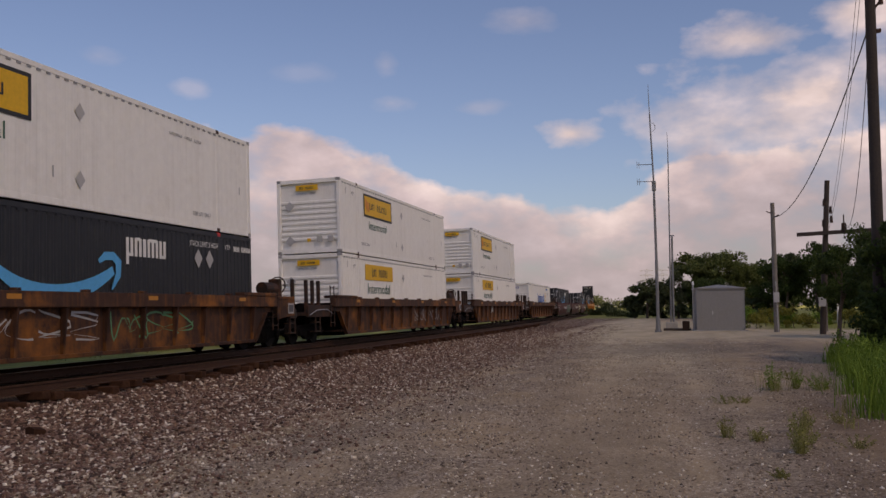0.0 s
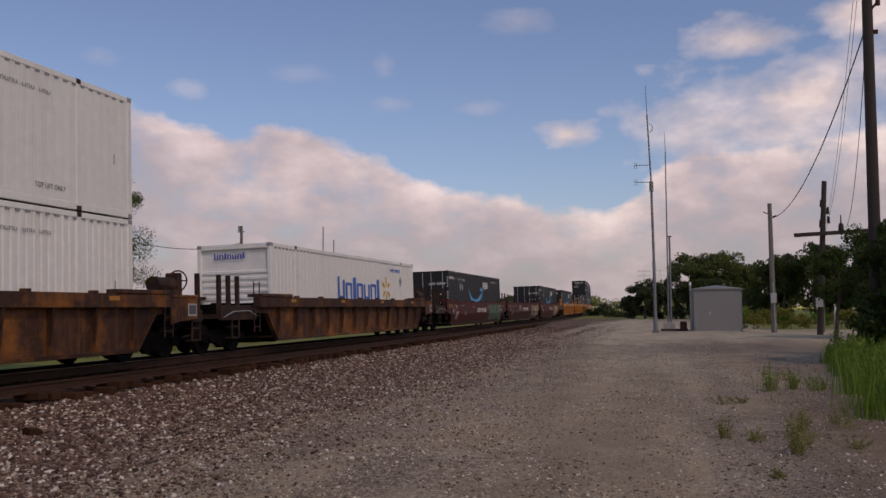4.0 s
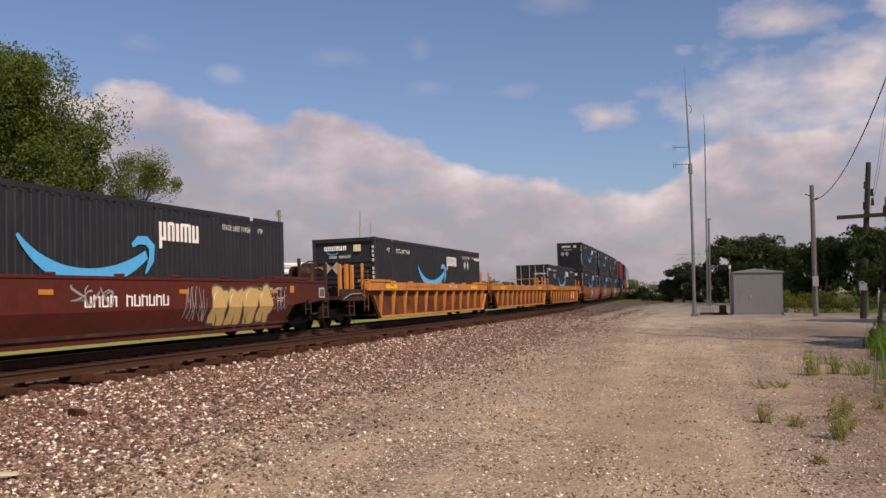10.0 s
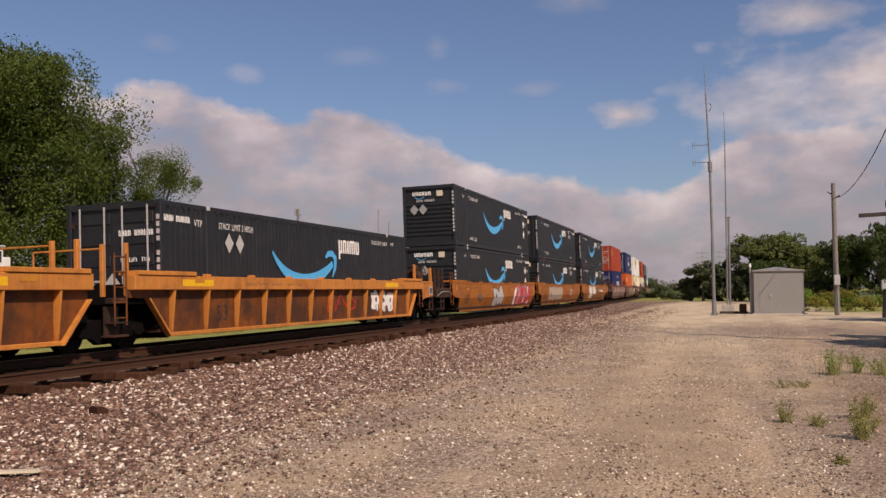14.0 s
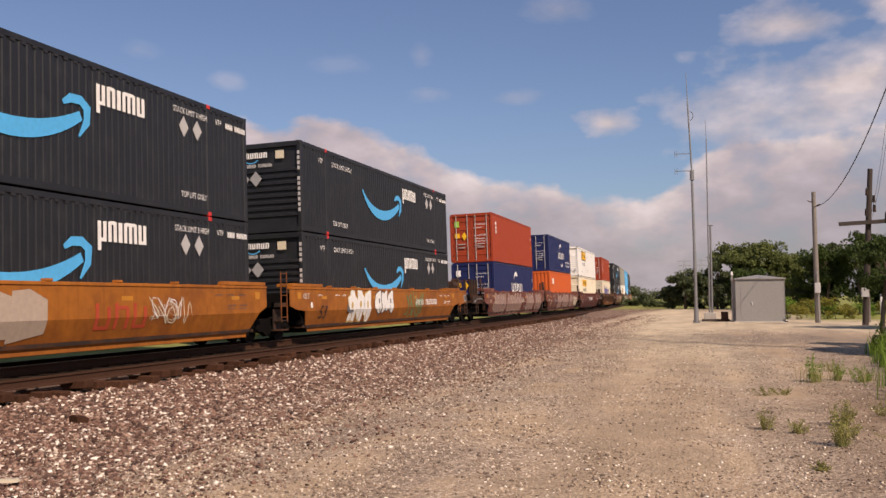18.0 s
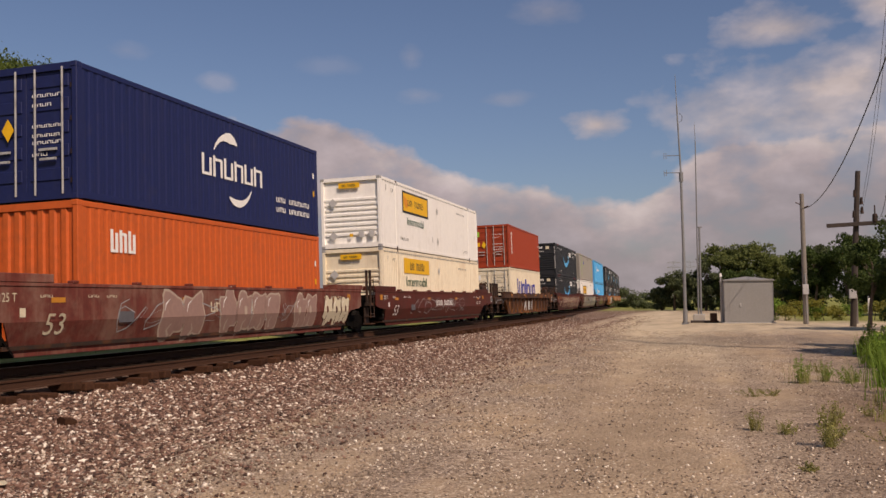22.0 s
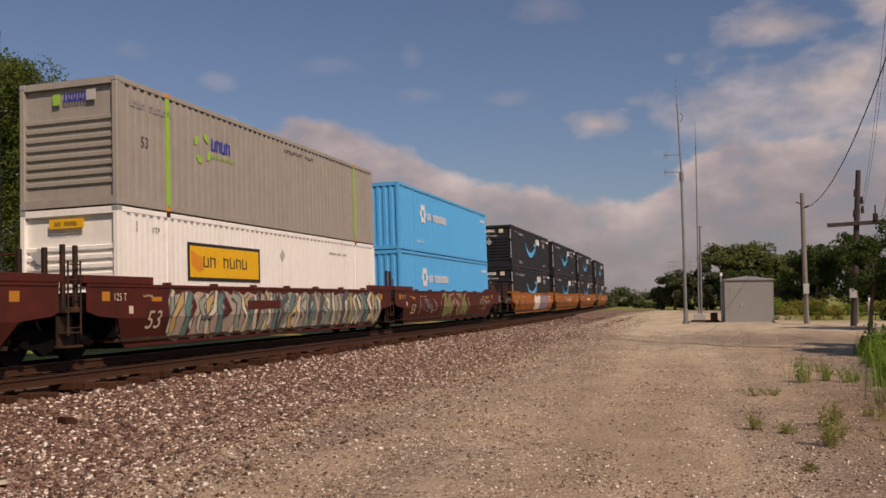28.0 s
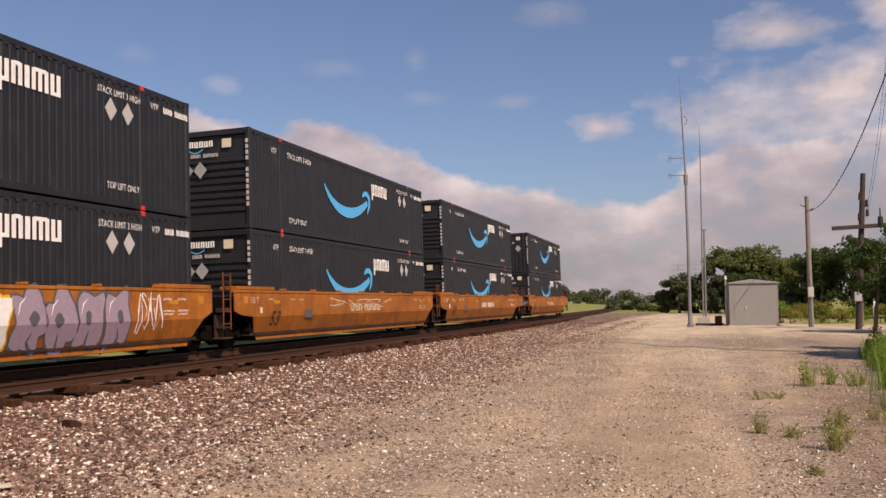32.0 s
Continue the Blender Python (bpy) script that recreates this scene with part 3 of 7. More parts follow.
def lettering(text, height, mat, squeeze=1.0):
    """Words as thin mesh in the y-z plane, reading towards +y when seen from +x, with its lower left at the origin."""
    key = (text, height, mat.name, squeeze)
    if key not in LETTERS:
        cu = bpy.data.curves.new("words", "FONT")
        cu.body, cu.size, cu.extrude, cu.resolution_u = text, height * 1.38, 0.0, 2
        ob = bpy.data.objects.new("words", cu)
        scene.collection.objects.link(ob)
        dg = bpy.context.evaluated_depsgraph_get()
        me = bpy.data.meshes.new_from_object(ob.evaluated_get(dg))
        bpy.data.objects.remove(ob)
        me.transform(Matrix(((0, 0, 1, 0), (squeeze, 0, 0, 0), (0, 1, 0, 0), (0, 0, 0, 1))))
        me.materials.clear()
        me.materials.append(mat)
        LETTERS[key] = me
    return LETTERS[key]


def plate(y0, y1, z0, z1, x=0.0, t=0.004):
    return Mesh().box(x, x + t, y0, y1, z0, z1)


def bars(word, y, z, h, w, x=0.0, gap=0.28):
    """Plain strokes of the size of a word's letters, without meaning: uprights joined by a bar at the top or the foot."""
    ms = Mesh()
    ms.groups = []
    wide = [1.5 if ch in "mMwW" else 0.55 if ch in "ilt1" else 1.0 for ch in word]
    step, at = w / sum(wide), y
    for i, ch in enumerate(word):
        if ch != " ":
            lo, hi = (-0.32 if ch in "pgqy" else 0.0), (1.0 if ch in "bdfhkltM" or ch.isupper() or ch.isdigit() else 0.72)
            k = 3 if ch in "mMwW" else 1 if ch in "ilt1" else 2
            y0, y1 = at, at + wide[i] * step - gap * 0.8 * step
            t = min(0.20 * h, (y1 - y0) / (2 * k - 1) * 1.15) if k > 1 else y1 - y0
            v0, f0 = len(ms.v), len(ms.f)
            for j in range(k):
                a = y0 + (y1 - y0 - t) * (j / (k - 1) if k > 1 else 0)
                ms.box(x, x + 0.004, a, a + t, z + (lo if j == 0 else 0.0) * h, z + (hi if j == 0 else min(hi, 0.86)) * h)
            if k > 1:
                c = (0.62 if hi < 1 else 0.76) if i % 2 else 0.0
                ms.box(x, x + 0.0036, y0 + t * 0.5, y1 - t * 0.5, z + c * h, z + (c + 0.13) * h)
            ms.groups.append((v0, len(ms.v), f0, len(ms.f)))
        at += wide[i] * step
    return ms


def ribbon(pts, widths, x=0.0, t=0.004):
    """A band of changing width along points (y, z), lying in the y-z plane."""
    vs, n = [], len(pts)
    for i in range(n):
        a, b = Vector(pts[max(0, i - 1)]), Vector(pts[min(n - 1, i + 1)])
        d = (b - a).normalized()
        nn = Vector((-d.y, d.x)) * (widths[i] / 2)
        p = Vector(pts[i])
        for q in (p + nn, p - nn):
            vs += [(x + t, q.x, q.y)]
    return Mesh().add(vs, [(2 * i, 2 * i + 1, 2 * i + 3, 2 * i + 2) for i in range(n - 1)])


def outline(pts, x=0.0, t=0.004):
    """A flat patch with the outline pts (y, z), seen from +x."""
    n = len(pts)
    return Mesh().add([(x + t, y, z) for y, z in pts], [tuple(range(n))])


# ---- the track's line: straight past the camera, bending left far off ----
TRACK_X, RAIL_Z, CANT = -13.57, 0.334, 1.63
BEND_AT, BEND_R = 42.0, 2250.0


def line(s):
    """The middle of the track, s metres along it, and its heading in radians."""
    b = max(0.0, s - BEND_AT)
    return TRACK_X - b * b / (2 * BEND_R), s, math.atan(b / BEND_R)


def on_track(s, up=0.0):
    x, y, a = line(s)
    return pose(x, y, RAIL_Z, 0, -CANT, math.degrees(a)) @ Matrix.Translation((0, 0, up))


def swept(prof, s_list, cap=True):
    """A closed profile (x, z) of the track's own space drawn along the track."""
    vs, fs, n = [], [], len(prof)
    for s in s_list:
        m = on_track(s)
        vs += [tuple(m @ Vector((px, 0, pz))) for px, pz in prof]
    for i in range(len(s_list) - 1):
        for j in range(n):
            fs.append((i * n + j, i * n + (j + 1) % n, (i + 1) * n + (j + 1) % n, (i + 1) * n + j))
    if cap:
        fs += [tuple(range(n)), tuple(range((len(s_list) - 1) * n, len(s_list) * n))[::-1]]
    return Mesh().add(vs, fs)


STEPS = [-470, -200, -60, -30, 0, 20, 40] + list(range(50, 520, 10))


def dip(x):
    """The ground falls gently towards the track."""
    if x <= -14:
        return 0.0
    ridge = 0.085 * math.exp(-((x + 7.9) / 0.55) ** 2) - 0.055 * math.exp(-((x + 6.7) / 0.6) ** 2) + 0.04 * math.exp(-((x + 5.5) / 0.5) ** 2) - 0.03 * math.exp(-((x + 1.6) / 0.4) ** 2) - 0.03 * math.exp(-((x - 0.2) / 0.4) ** 2)
    return -0.36 * min(1.0, max(0.0, (-3.0 - x) / 8.5)) + ridge


def make_ground():
    def axis(near, far, fine, lo, hi):
        vals = list(np.arange(near, far, fine))
        a, step = near, fine
        while a > lo:
            step *= 1.6
            a -= step
            vals.insert(0, a)
        a, step = vals[-1], fine
        while a < hi:
            step *= 1.6
            a += step
            vals.append(a)
        return vals
    xs, ys = axis(-30, 12, 0.35, -2500, 2500), axis(-6, 70, 0.6, -1500, 4000)
    vs = []
    for y in ys:
        for x in xs:
            z = 0.0
            if -14 < x < 12 and -6 < y < 90:
                z = 0.05 * noise.noise((x * 0.35, y * 0.35, 0.3)) + 0.02 * noise.noise((x * 1.3, y * 1.3, 5.0))
                z += dip(x)
            vs.append((x, y, z))
    n = len(xs)
    fs = [(j * n + i, j * n + i + 1, (j + 1) * n + i + 1, (j + 1) * n + i) for j in range(len(ys) - 1) for i in range(n - 1)]
    me = Mesh().add(vs, fs).data("ground", M["ground"], True)
    tagged(new("ground", me), "grey gravel lane with tan dirt and grass verges", "ground", kind="structure")


make_ground()


def ground_at(x, y):
    if -14 < x < 12 and -6 < y < 90:
        return 0.05 * noise.noise((x * 0.35, y * 0.35, 0.3)) + 0.02 * noise.noise((x * 1.3, y * 1.3, 5.0)) + dip(x)
    return 0.0


# ballast shoulder
bed_prof = [(-4.2, -0.45), (-2.3, -0.33), (-1.45, -0.27), (1.30, -0.30), (1.46, -0.50), (1.95, -0.58), (3.2, -0.76), (3.2, -1.0), (-4.2, -1.0)]
ballast = tagged(new("ballast", swept(bed_prof, STEPS).data("ballast", M["ballast"])), "reddish brown crushed stone ballast shoulder", "ballast", kind="structure")

# the track: two running rails, a spare rail lying along the tie ends, timber ties
track = tagged(new("track"), "rusty railway track on dark timber ties", "track", kind="structure")
RAIL = [(-0.07, -0.18), (0.07, -0.18), (0.07, -0.165), (0.012, -0.15), (0.012, -0.05), (0.036, -0.035), (0.036, -0.003), (0.028, 0.0), (-0.028, 0.0), (-0.036, -0.003), (-0.036, -0.035), (-0.012, -0.05), (-0.012, -0.15), (-0.07, -0.165)]
for px in (-0.755, 0.755):
    part("rail", swept([(a + px, b) for a, b in RAIL], STEPS), M["rail"], track)
    part("rail_head", swept([(px - 0.03, 0.0), (px + 0.03, 0.0), (px + 0.03, 0.004), (px - 0.03, 0.004)], STEPS), M["railhead"], track, "polished top of the rail")
part("spare_rail", swept([(a + 1.62, b - 0.17) for a, b in RAIL], STEPS), M["rail"], track, "rusty spare rail lying beside the ties")
block_me = Mesh().box(1.36, 1.98, -0.13, 0.13, -0.53, -0.362, 0.018).data("timber_block", M["tie_end"])
tie_me = Mesh().box(-1.37, 1.37, -0.115, 0.115, -0.42, -0.185, 0.012).data("tie", M["tie"])
plate_me = Mesh().box(-0.1, 0.1, -0.09, 0.09, -0.185, -0.168).box(-0.1, -0.085, -0.05, 0.05, -0.17, -0.14).box(0.085, 0.1, -0.05, 0.05, -0.17, -0.14).data("tie_plate", M["rail"])
rnd = random.Random(4)
for i in range(280):
    s = 2.0 + i * 0.535
    m = on_track(s) @ pose(rnd.uniform(-0.05, 0.05), 0, rnd.uniform(-0.012, 0.004), 0, 0, rnd.uniform(-1.2, 1.2))
    part("tie", tie_me, M["tie"], track, at=m)
    if i < 90:
        part("tie_plate", plate_me, M["rail"], track, at=m @ Matrix.Translation((0.755, 0, 0)))
    if i < 150:
        part("timber_block", block_me, M["tie_end"], track, at=on_track(s) @ pose(rnd.uniform(-0.16, 0.06), rnd.uniform(-0.03, 0.03), rnd.uniform(-0.05, 0.0), rnd.uniform(-1.5, 1.5), rnd.uniform(-2, 2), rnd.uniform(-3, 3)))


def scatter(name, n, place, size, mat, label, seed, flat=0.7, lift=0.25, taper=None):
    """Many loose stones as one mesh: eight-sided lumps, turned and stretched at random."""
    rg = np.random.default_rng(seed)
    pts = place(rg, n)
    n = len(pts)
    base = np.array([(1, 0, 0), (-1, 0, 0), (0, 1, 0), (0, -1, 0), (0, 0, 1), (0, 0, -1)], float)
    tri = np.array([(0, 2, 4), (2, 1, 4), (1, 3, 4), (3, 0, 4), (2, 0, 5), (1, 2, 5), (3, 1, 5), (0, 3, 5)])
    v = np.repeat(base[None], n, 0) + rg.uniform(-0.28, 0.28, (n, 6, 3))
    r = size[0] + (size[1] - size[0]) * rg.random(n) ** 2.2
    if taper:
        r *= np.interp(pts[:, 0], *taper)
    v *= (rg.uniform(0.6, 1.25, (n, 1, 3))) * r[:, None, None]
    q = rg.normal(size=(n, 4))
    q /= np.linalg.norm(q, axis=1)[:, None]
    w, a, b, c = q.T
    rot = np.stack([1 - 2 * (b * b + c * c), 2 * (a * b - c * w), 2 * (a * c + b * w), 2 * (a * b + c * w), 1 - 2 * (a * a + c * c), 2 * (b * c - a * w),
                    2 * (a * c - b * w), 2 * (b * c + a * w), 1 - 2 * (a * a + b * b)], 1).reshape(n, 3, 3)
    v = np.einsum("nij,nkj->nki", rot, v)
    v[:, :, 2] *= flat
    v += pts[:, None, :]
    v[:, :, 2] += (r * lift)[:, None]
    me = bpy.data.meshes.new(name)
    me.vertices.add(n * 6)
    me.vertices.foreach_set("co", v.reshape(-1))
    f = (tri[None] + (np.arange(n) * 6)[:, None, None]).reshape(-1)
    me.loops.add(len(f))
    me.loops.foreach_set("vertex_index", f.astype(np.int32))
    me.polygons.add(len(f) // 3)
    me.polygons.foreach_set("loop_start", np.arange(0, len(f), 3, dtype=np.int32))
    me.materials.append(mat)
    me.update()
    me.validate()
    return tagged(new(name, me), label, "stones", kind="stuff")


def bed_height(x, s):
    """Height of the ballast over the ground at a distance x from the track's middle."""
    xs = [p[0] for p in bed_prof[:7]] + [4.0, 10.5]
    zs = [p[1] for p in bed_prof[:7]] + [-0.78, -0.63]
    c = math.radians(CANT)
    lx = x * math.cos(c)
    return RAIL_Z + np.interp(lx, xs, zs) + x * math.sin(c)


def near_bed(rg, n):
    x = 1.75 + 8.6 * rg.random(n) ** 1.1
    s = 4.5 + 85 * rg.random(n) ** 2.3
    keep = rg.random(n) < np.interp(x, [1.75, 5.5, 8, 10.3], [1, 0.95, 0.5, 0.0]) * np.interp(s, [40, 89], [1, 0.1])
    x, s = x[keep], s[keep]
    z = np.where(x < 3.2, bed_height(x, s), np.array([ground_at(a, b) for a, b in zip(TRACK_X + x, s)]))
    bend = np.maximum(0, s - BEND_AT) ** 2 / (2 * BEND_R)
    return np.stack([TRACK_X + x - bend, s, z], 1)


def tie_gaps(rg, n):
    x = rg.uniform(-1.4, 1.8, n)
    s = 5 + 50 * rg.random(n) ** 1.6
    z = bed_height(x, s) - 0.01
    bend = np.maximum(0, s - BEND_AT) ** 2 / (2 * BEND_R)
    return np.stack([TRACK_X + x - bend, s, z], 1)


def lane_stones(rg, n):
    x = -8.5 + 12.5 * rg.random(n) ** 1.2
    s = 5.5 + 40 * rg.random(n) ** 2.0
    drift = np.array([0.5 + 0.9 * noise.noise((a * 0.9, b * 0.22, 2.0)) + 0.5 * noise.noise((a * 2.2, b * 0.8, 7.0)) for a, b in zip(x, s)])
    keep = rg.random(n) < np.interp(x, [-8, -6, -2.5, -1, 0.6, 1.5, 4], [0.8, 1.0, 0.95, 0.65, 0.5, 0.6, 0.4]) * np.clip(drift * 1.7, 0.12, 1.0)
    x, s = x[keep], s[keep]
    z = np.array([ground_at(a, b) for a, b in zip(x, s)])
    return np.stack([x, s, z], 1)


SHRINK = ([-12, -8, -4], [1.0, 0.85, 0.6])
scatter("ballast_stones", 215000, near_bed, (0.016, 0.060), M["stone"], "loose reddish brown and grey ballast stones", 1, taper=SHRINK)
scatter("crib_stones", 12000, tie_gaps, (0.022, 0.05), M["shade_dark_stone"], "dark ballast stones between the ties", 2)
scatter("lane_stones", 150000, lane_stones, (0.006, 0.024), M["pebble"], "small pale crushed stones on the lane", 3)


# scraps lying by the track
scrap = thing("timber_scrap", "short broken piece of dark brown tie timber on the ballast", "wood", at=pose(-9.37, 11.8, ground_at(-9.37, 11.8) + 0.05, 4, 9, 62))
part("chunk", Mesh().prism([(-0.16, -0.05), (0.13, -0.06), (0.17, 0.02), (0.06, 0.06), (-0.14, 0.05)], "x", -0.09, 0.09), M["tie_end"], scrap)
scrap = thing("plank_scrap", "pale splintered plank lying on the stones", "wood", at=pose(-6.88, 7.32, ground_at(-6.88, 7.32) + 0.06, 0, 3, 118))
part("board", Mesh().prism([(-0.30, -0.012), (0.28, -0.014), (0.33, 0.0), (0.24, 0.016), (-0.27, 0.014)], "x", -0.06, 0.06), M["p_cream"], scrap)


# ---- plants ----
def leaf_mesh(name, centres, radii, counts, size, mat, seed, squash=0.8, hang=0.0):
    """Small four-cornered leaves in clumps: denser outside, every one turned its own way."""
    rg = np.random.default_rng(seed)
    pts = []
    for c, r, k in zip(centres, radii, counts):
        d = rg.normal(size=(k, 3))
        d /= np.linalg.norm(d, axis=1)[:, None]
        rad = r * (0.35 + 0.65 * rg.random(k) ** 0.5) * (1 + 0.12 * rg.normal(size=k).clip(-1, 1))
        p = d * rad[:, None]
        p[:, 2] *= squash
        p[:, 2] -= hang * r * rg.random(k) ** 2
        pts.append(p + np.array(c))
    p = np.concatenate(pts)
    n = len(p)
    u = rg.normal(size=(n, 3))
    u /= np.linalg.norm(u, axis=1)[:, None]
    w = rg.normal(size=(n, 3)) + np.array([0.4, -0.4, 0.9])
    w -= u * (u * w).sum(1)[:, None]
    w /= np.linalg.norm(w, axis=1)[:, None]
    k = np.cross(w, u)
    a = size * rg.uniform(0.6, 1.4, (n, 1))
    v = np.stack([p - u * a, p + k * a * 0.5, p + u * a, p - k * a * 0.5], 1)
    me = bpy.data.meshes.new(name)
    me.vertices.add(n * 4)
    me.vertices.foreach_set("co", v.reshape(-1))
    me.loops.add(n * 4)
    me.loops.foreach_set("vertex_index", np.arange(n * 4, dtype=np.int32))
    me.polygons.add(n)
    me.polygons.foreach_set("loop_start", np.arange(0, n * 4, 4, dtype=np.int32))
    me.materials.append(mat)
    me.update()
    return me


def tree(name, base, height, spread, leaves, size, seed, label, mat="leaf", trunk=0.2, low=0.25, clumps=70, lean=(0, 0), group="", limb_n=9, clump_r=0.2, stuff=1.0, hang=0.0, stems=1):
    """A trunk with forked limbs, and a crown of leaf clumps set round the limbs' ends."""
    rd = random.Random(seed)
    ob = thing(name, label, "tree" if height > 3 else "bush", group, Matrix.Translation(base))
    wood = Mesh()
    tips = []
    for st in range(stems):
        foot = Vector((rd.uniform(-0.3, 0.3) * (stems - 1), rd.uniform(-0.3, 0.3) * (stems - 1), -0.1))
        top = Vector((lean[0] + rd.uniform(-0.3, 0.3) * stems, lean[1] + rd.uniform(-0.3, 0.3) * stems, height * rd.uniform(0.62, 0.75)))
        prev, r = foot, trunk
        joints = []
        for i in range(1, 6):
            f = i / 5
            q = foot.lerp(top, f) + Vector((rd.uniform(-1, 1), rd.uniform(-1, 1), 0)) * 0.03 * height * (f if i < 5 else 0)
            wood.tube(prev, q, r, r * 0.82, 8)
            prev, r = q, r * 0.82
            joints.append((q, r))
        for i in range(limb_n):
            q, r0 = joints[rd.randrange(1, 5)]
            a = rd.uniform(0, 2 * math.pi)
            out = Vector((math.cos(a) * spread[0], math.sin(a) * spread[1], 0)) * rd.uniform(0.4, 0.85)
            end = Vector((q.x, q.y, 0)) + out + Vector((0, 0, min(height * 0.93, q.z + height * rd.uniform(0.05, 0.3))))
            mid = q.lerp(end, 0.5) + Vector((0, 0, 0.06 * height))
            wood.tube(q, mid, r0 * 0.6, r0 * 0.4, 6).tube(mid, end, r0 * 0.4, r0 * 0.12, 6)
            for _ in range(3):
                e2 = end + Vector((rd.uniform(-1, 1) * spread[0], rd.uniform(-1, 1) * spread[1], rd.uniform(-0.4, 0.8) * height * 0.2)) * 0.35
                wood.tube(mid.lerp(end, rd.random()), e2, r0 * 0.18, r0 * 0.06, 5)
                tips.append(e2)
            tips.append(end)
    part("trunk", wood, M["bark"], ob)
    cs, rs, ks = [], [], []
    for i in range(clumps):
        if i < len(tips):
            c = tips[i]
        else:
            a, h = rd.uniform(0, 2 * math.pi), rd.random()
            wide = math.sin(math.pi * (0.12 + 0.80 * h)) ** 0.7
            d = rd.random() ** 0.45
            c = Vector((lean[0] * h + math.cos(a) * spread[0] * d * wide, lean[1] * h + math.sin(a) * spread[1] * d * wide, height * (low + (0.95 - low) * h)))
        cs.append(tuple(c))
        r = clump_r * (spread[0] + spread[1]) / 2 * rd.uniform(0.6, 1.5)
        rs.append(r)
        ks.append(max(4, int(leaves / clumps * rd.uniform(0.6, 1.4))))
    part("crown", leaf_mesh("crown", cs, rs, ks, size, M[mat], seed, hang=hang), M[mat], ob)
    return ob


def blades(name, spots, height, mat, seed, label, kind="stuff", wide=0.012, per=60, spread=0.25, category="grass"):
    """Tufts of bent grass blades."""
    rg = np.random.default_rng(seed)
    vs, fs = [], []
    for (x, y, k) in spots:
        m = int(per * k)
        for _ in range(m):
            a, d = rg.uniform(0, 2 * math.pi), spread * k * abs(rg.normal()) * 0.6
            px, py = x + d * math.cos(a), y + d * math.sin(a)
            h = height * k * rg.uniform(0.4, 1.15)
            b = rg.uniform(0, 2 * math.pi)
            lx, ly = math.cos(b) * h * rg.uniform(0.1, 0.6), math.sin(b) * h * rg.uniform(0.1, 0.6)
            wx, wy = -math.sin(b) * wide, math.cos(b) * wide
            z0 = ground_at(px, py) - 0.02
            i = len(vs)
            vs += [(px - wx, py - wy, z0), (px + wx, py + wy, z0), (px + lx * 0.4 + wx * 0.8, py + ly * 0.4 + wy * 0.8, z0 + h * 0.6), (px + lx * 0.4 - wx * 0.8, py + ly * 0.4 - wy * 0.8, z0 + h * 0.6), (px + lx, py + ly, z0 + h)]
            fs += [(i, i + 1, i + 2, i + 3), (i + 3, i + 2, i + 4)]
    return tagged(new(name, Mesh().add(vs, fs).data(name, M[mat])), label, category, kind=kind)


def weed(x, y, h, r, mat, seed, label, name="weed_plant", leaves=420, size=0.016, stems=16):
    """A low weed: thin bent stems with many small soft leaves along them."""
    rg = random.Random(seed)
    ob = thing(name, label, "weeds", "weeds in the gravel", Matrix.Translation((x, y, ground_at(x, y))))
    wood, cs, rs, ks = Mesh(), [], [], []
    for i in range(stems):
        a, d = rg.uniform(0, 2 * math.pi), r * rg.random() ** 0.6
        top = Vector((math.cos(a) * d, math.sin(a) * d, h * rg.uniform(0.45, 1.0) * (1 - 0.35 * d / r)))
        foot = Vector((top.x * 0.25, top.y * 0.25, -0.02))
        wood.tube(foot, top, 0.004, 0.002, 4)
        for f in (0.3, 0.5, 0.7, 0.85, 1.0):
            cs.append(tuple(foot.lerp(top, f)))
            rs.append(0.05 * (1.25 - 0.7 * f) * (h / 0.3) ** 0.5)
            ks.append(max(2, leaves // (stems * 5)))
    tagged(part("stems", wood, M[mat], ob), kind="stuff")
    tagged(part("leaves", leaf_mesh("leaves", cs, rs, ks, size, M[mat], seed), M[mat], ob), kind="stuff")
    return ob


def weed_bank(name, spots, mat, seed, label, size=0.03, per=120):
    """A thicket of upright leafy weeds that nobody could count."""
    rg = random.Random(seed)
    cs, rs, ks = [], [], []
    for x, y, h in spots:
        lean = (rg.uniform(-0.25, 0.25) * h, rg.uniform(-0.25, 0.25) * h)
        z = ground_at(x, y)
        for f in (0.15, 0.4, 0.62, 0.82, 1.0):
            cs.append((x + lean[0] * f, y + lean[1] * f, z + h * f))
            rs.append(0.15 * h * (1.5 - f))
            ks.append(max(2, int(per / 5 * (1.4 - 0.7 * f))))
    return tagged(new(name, leaf_mesh(name, cs, rs, ks, size, M[mat], seed, squash=1.3)), label, "weeds", kind="stuff")


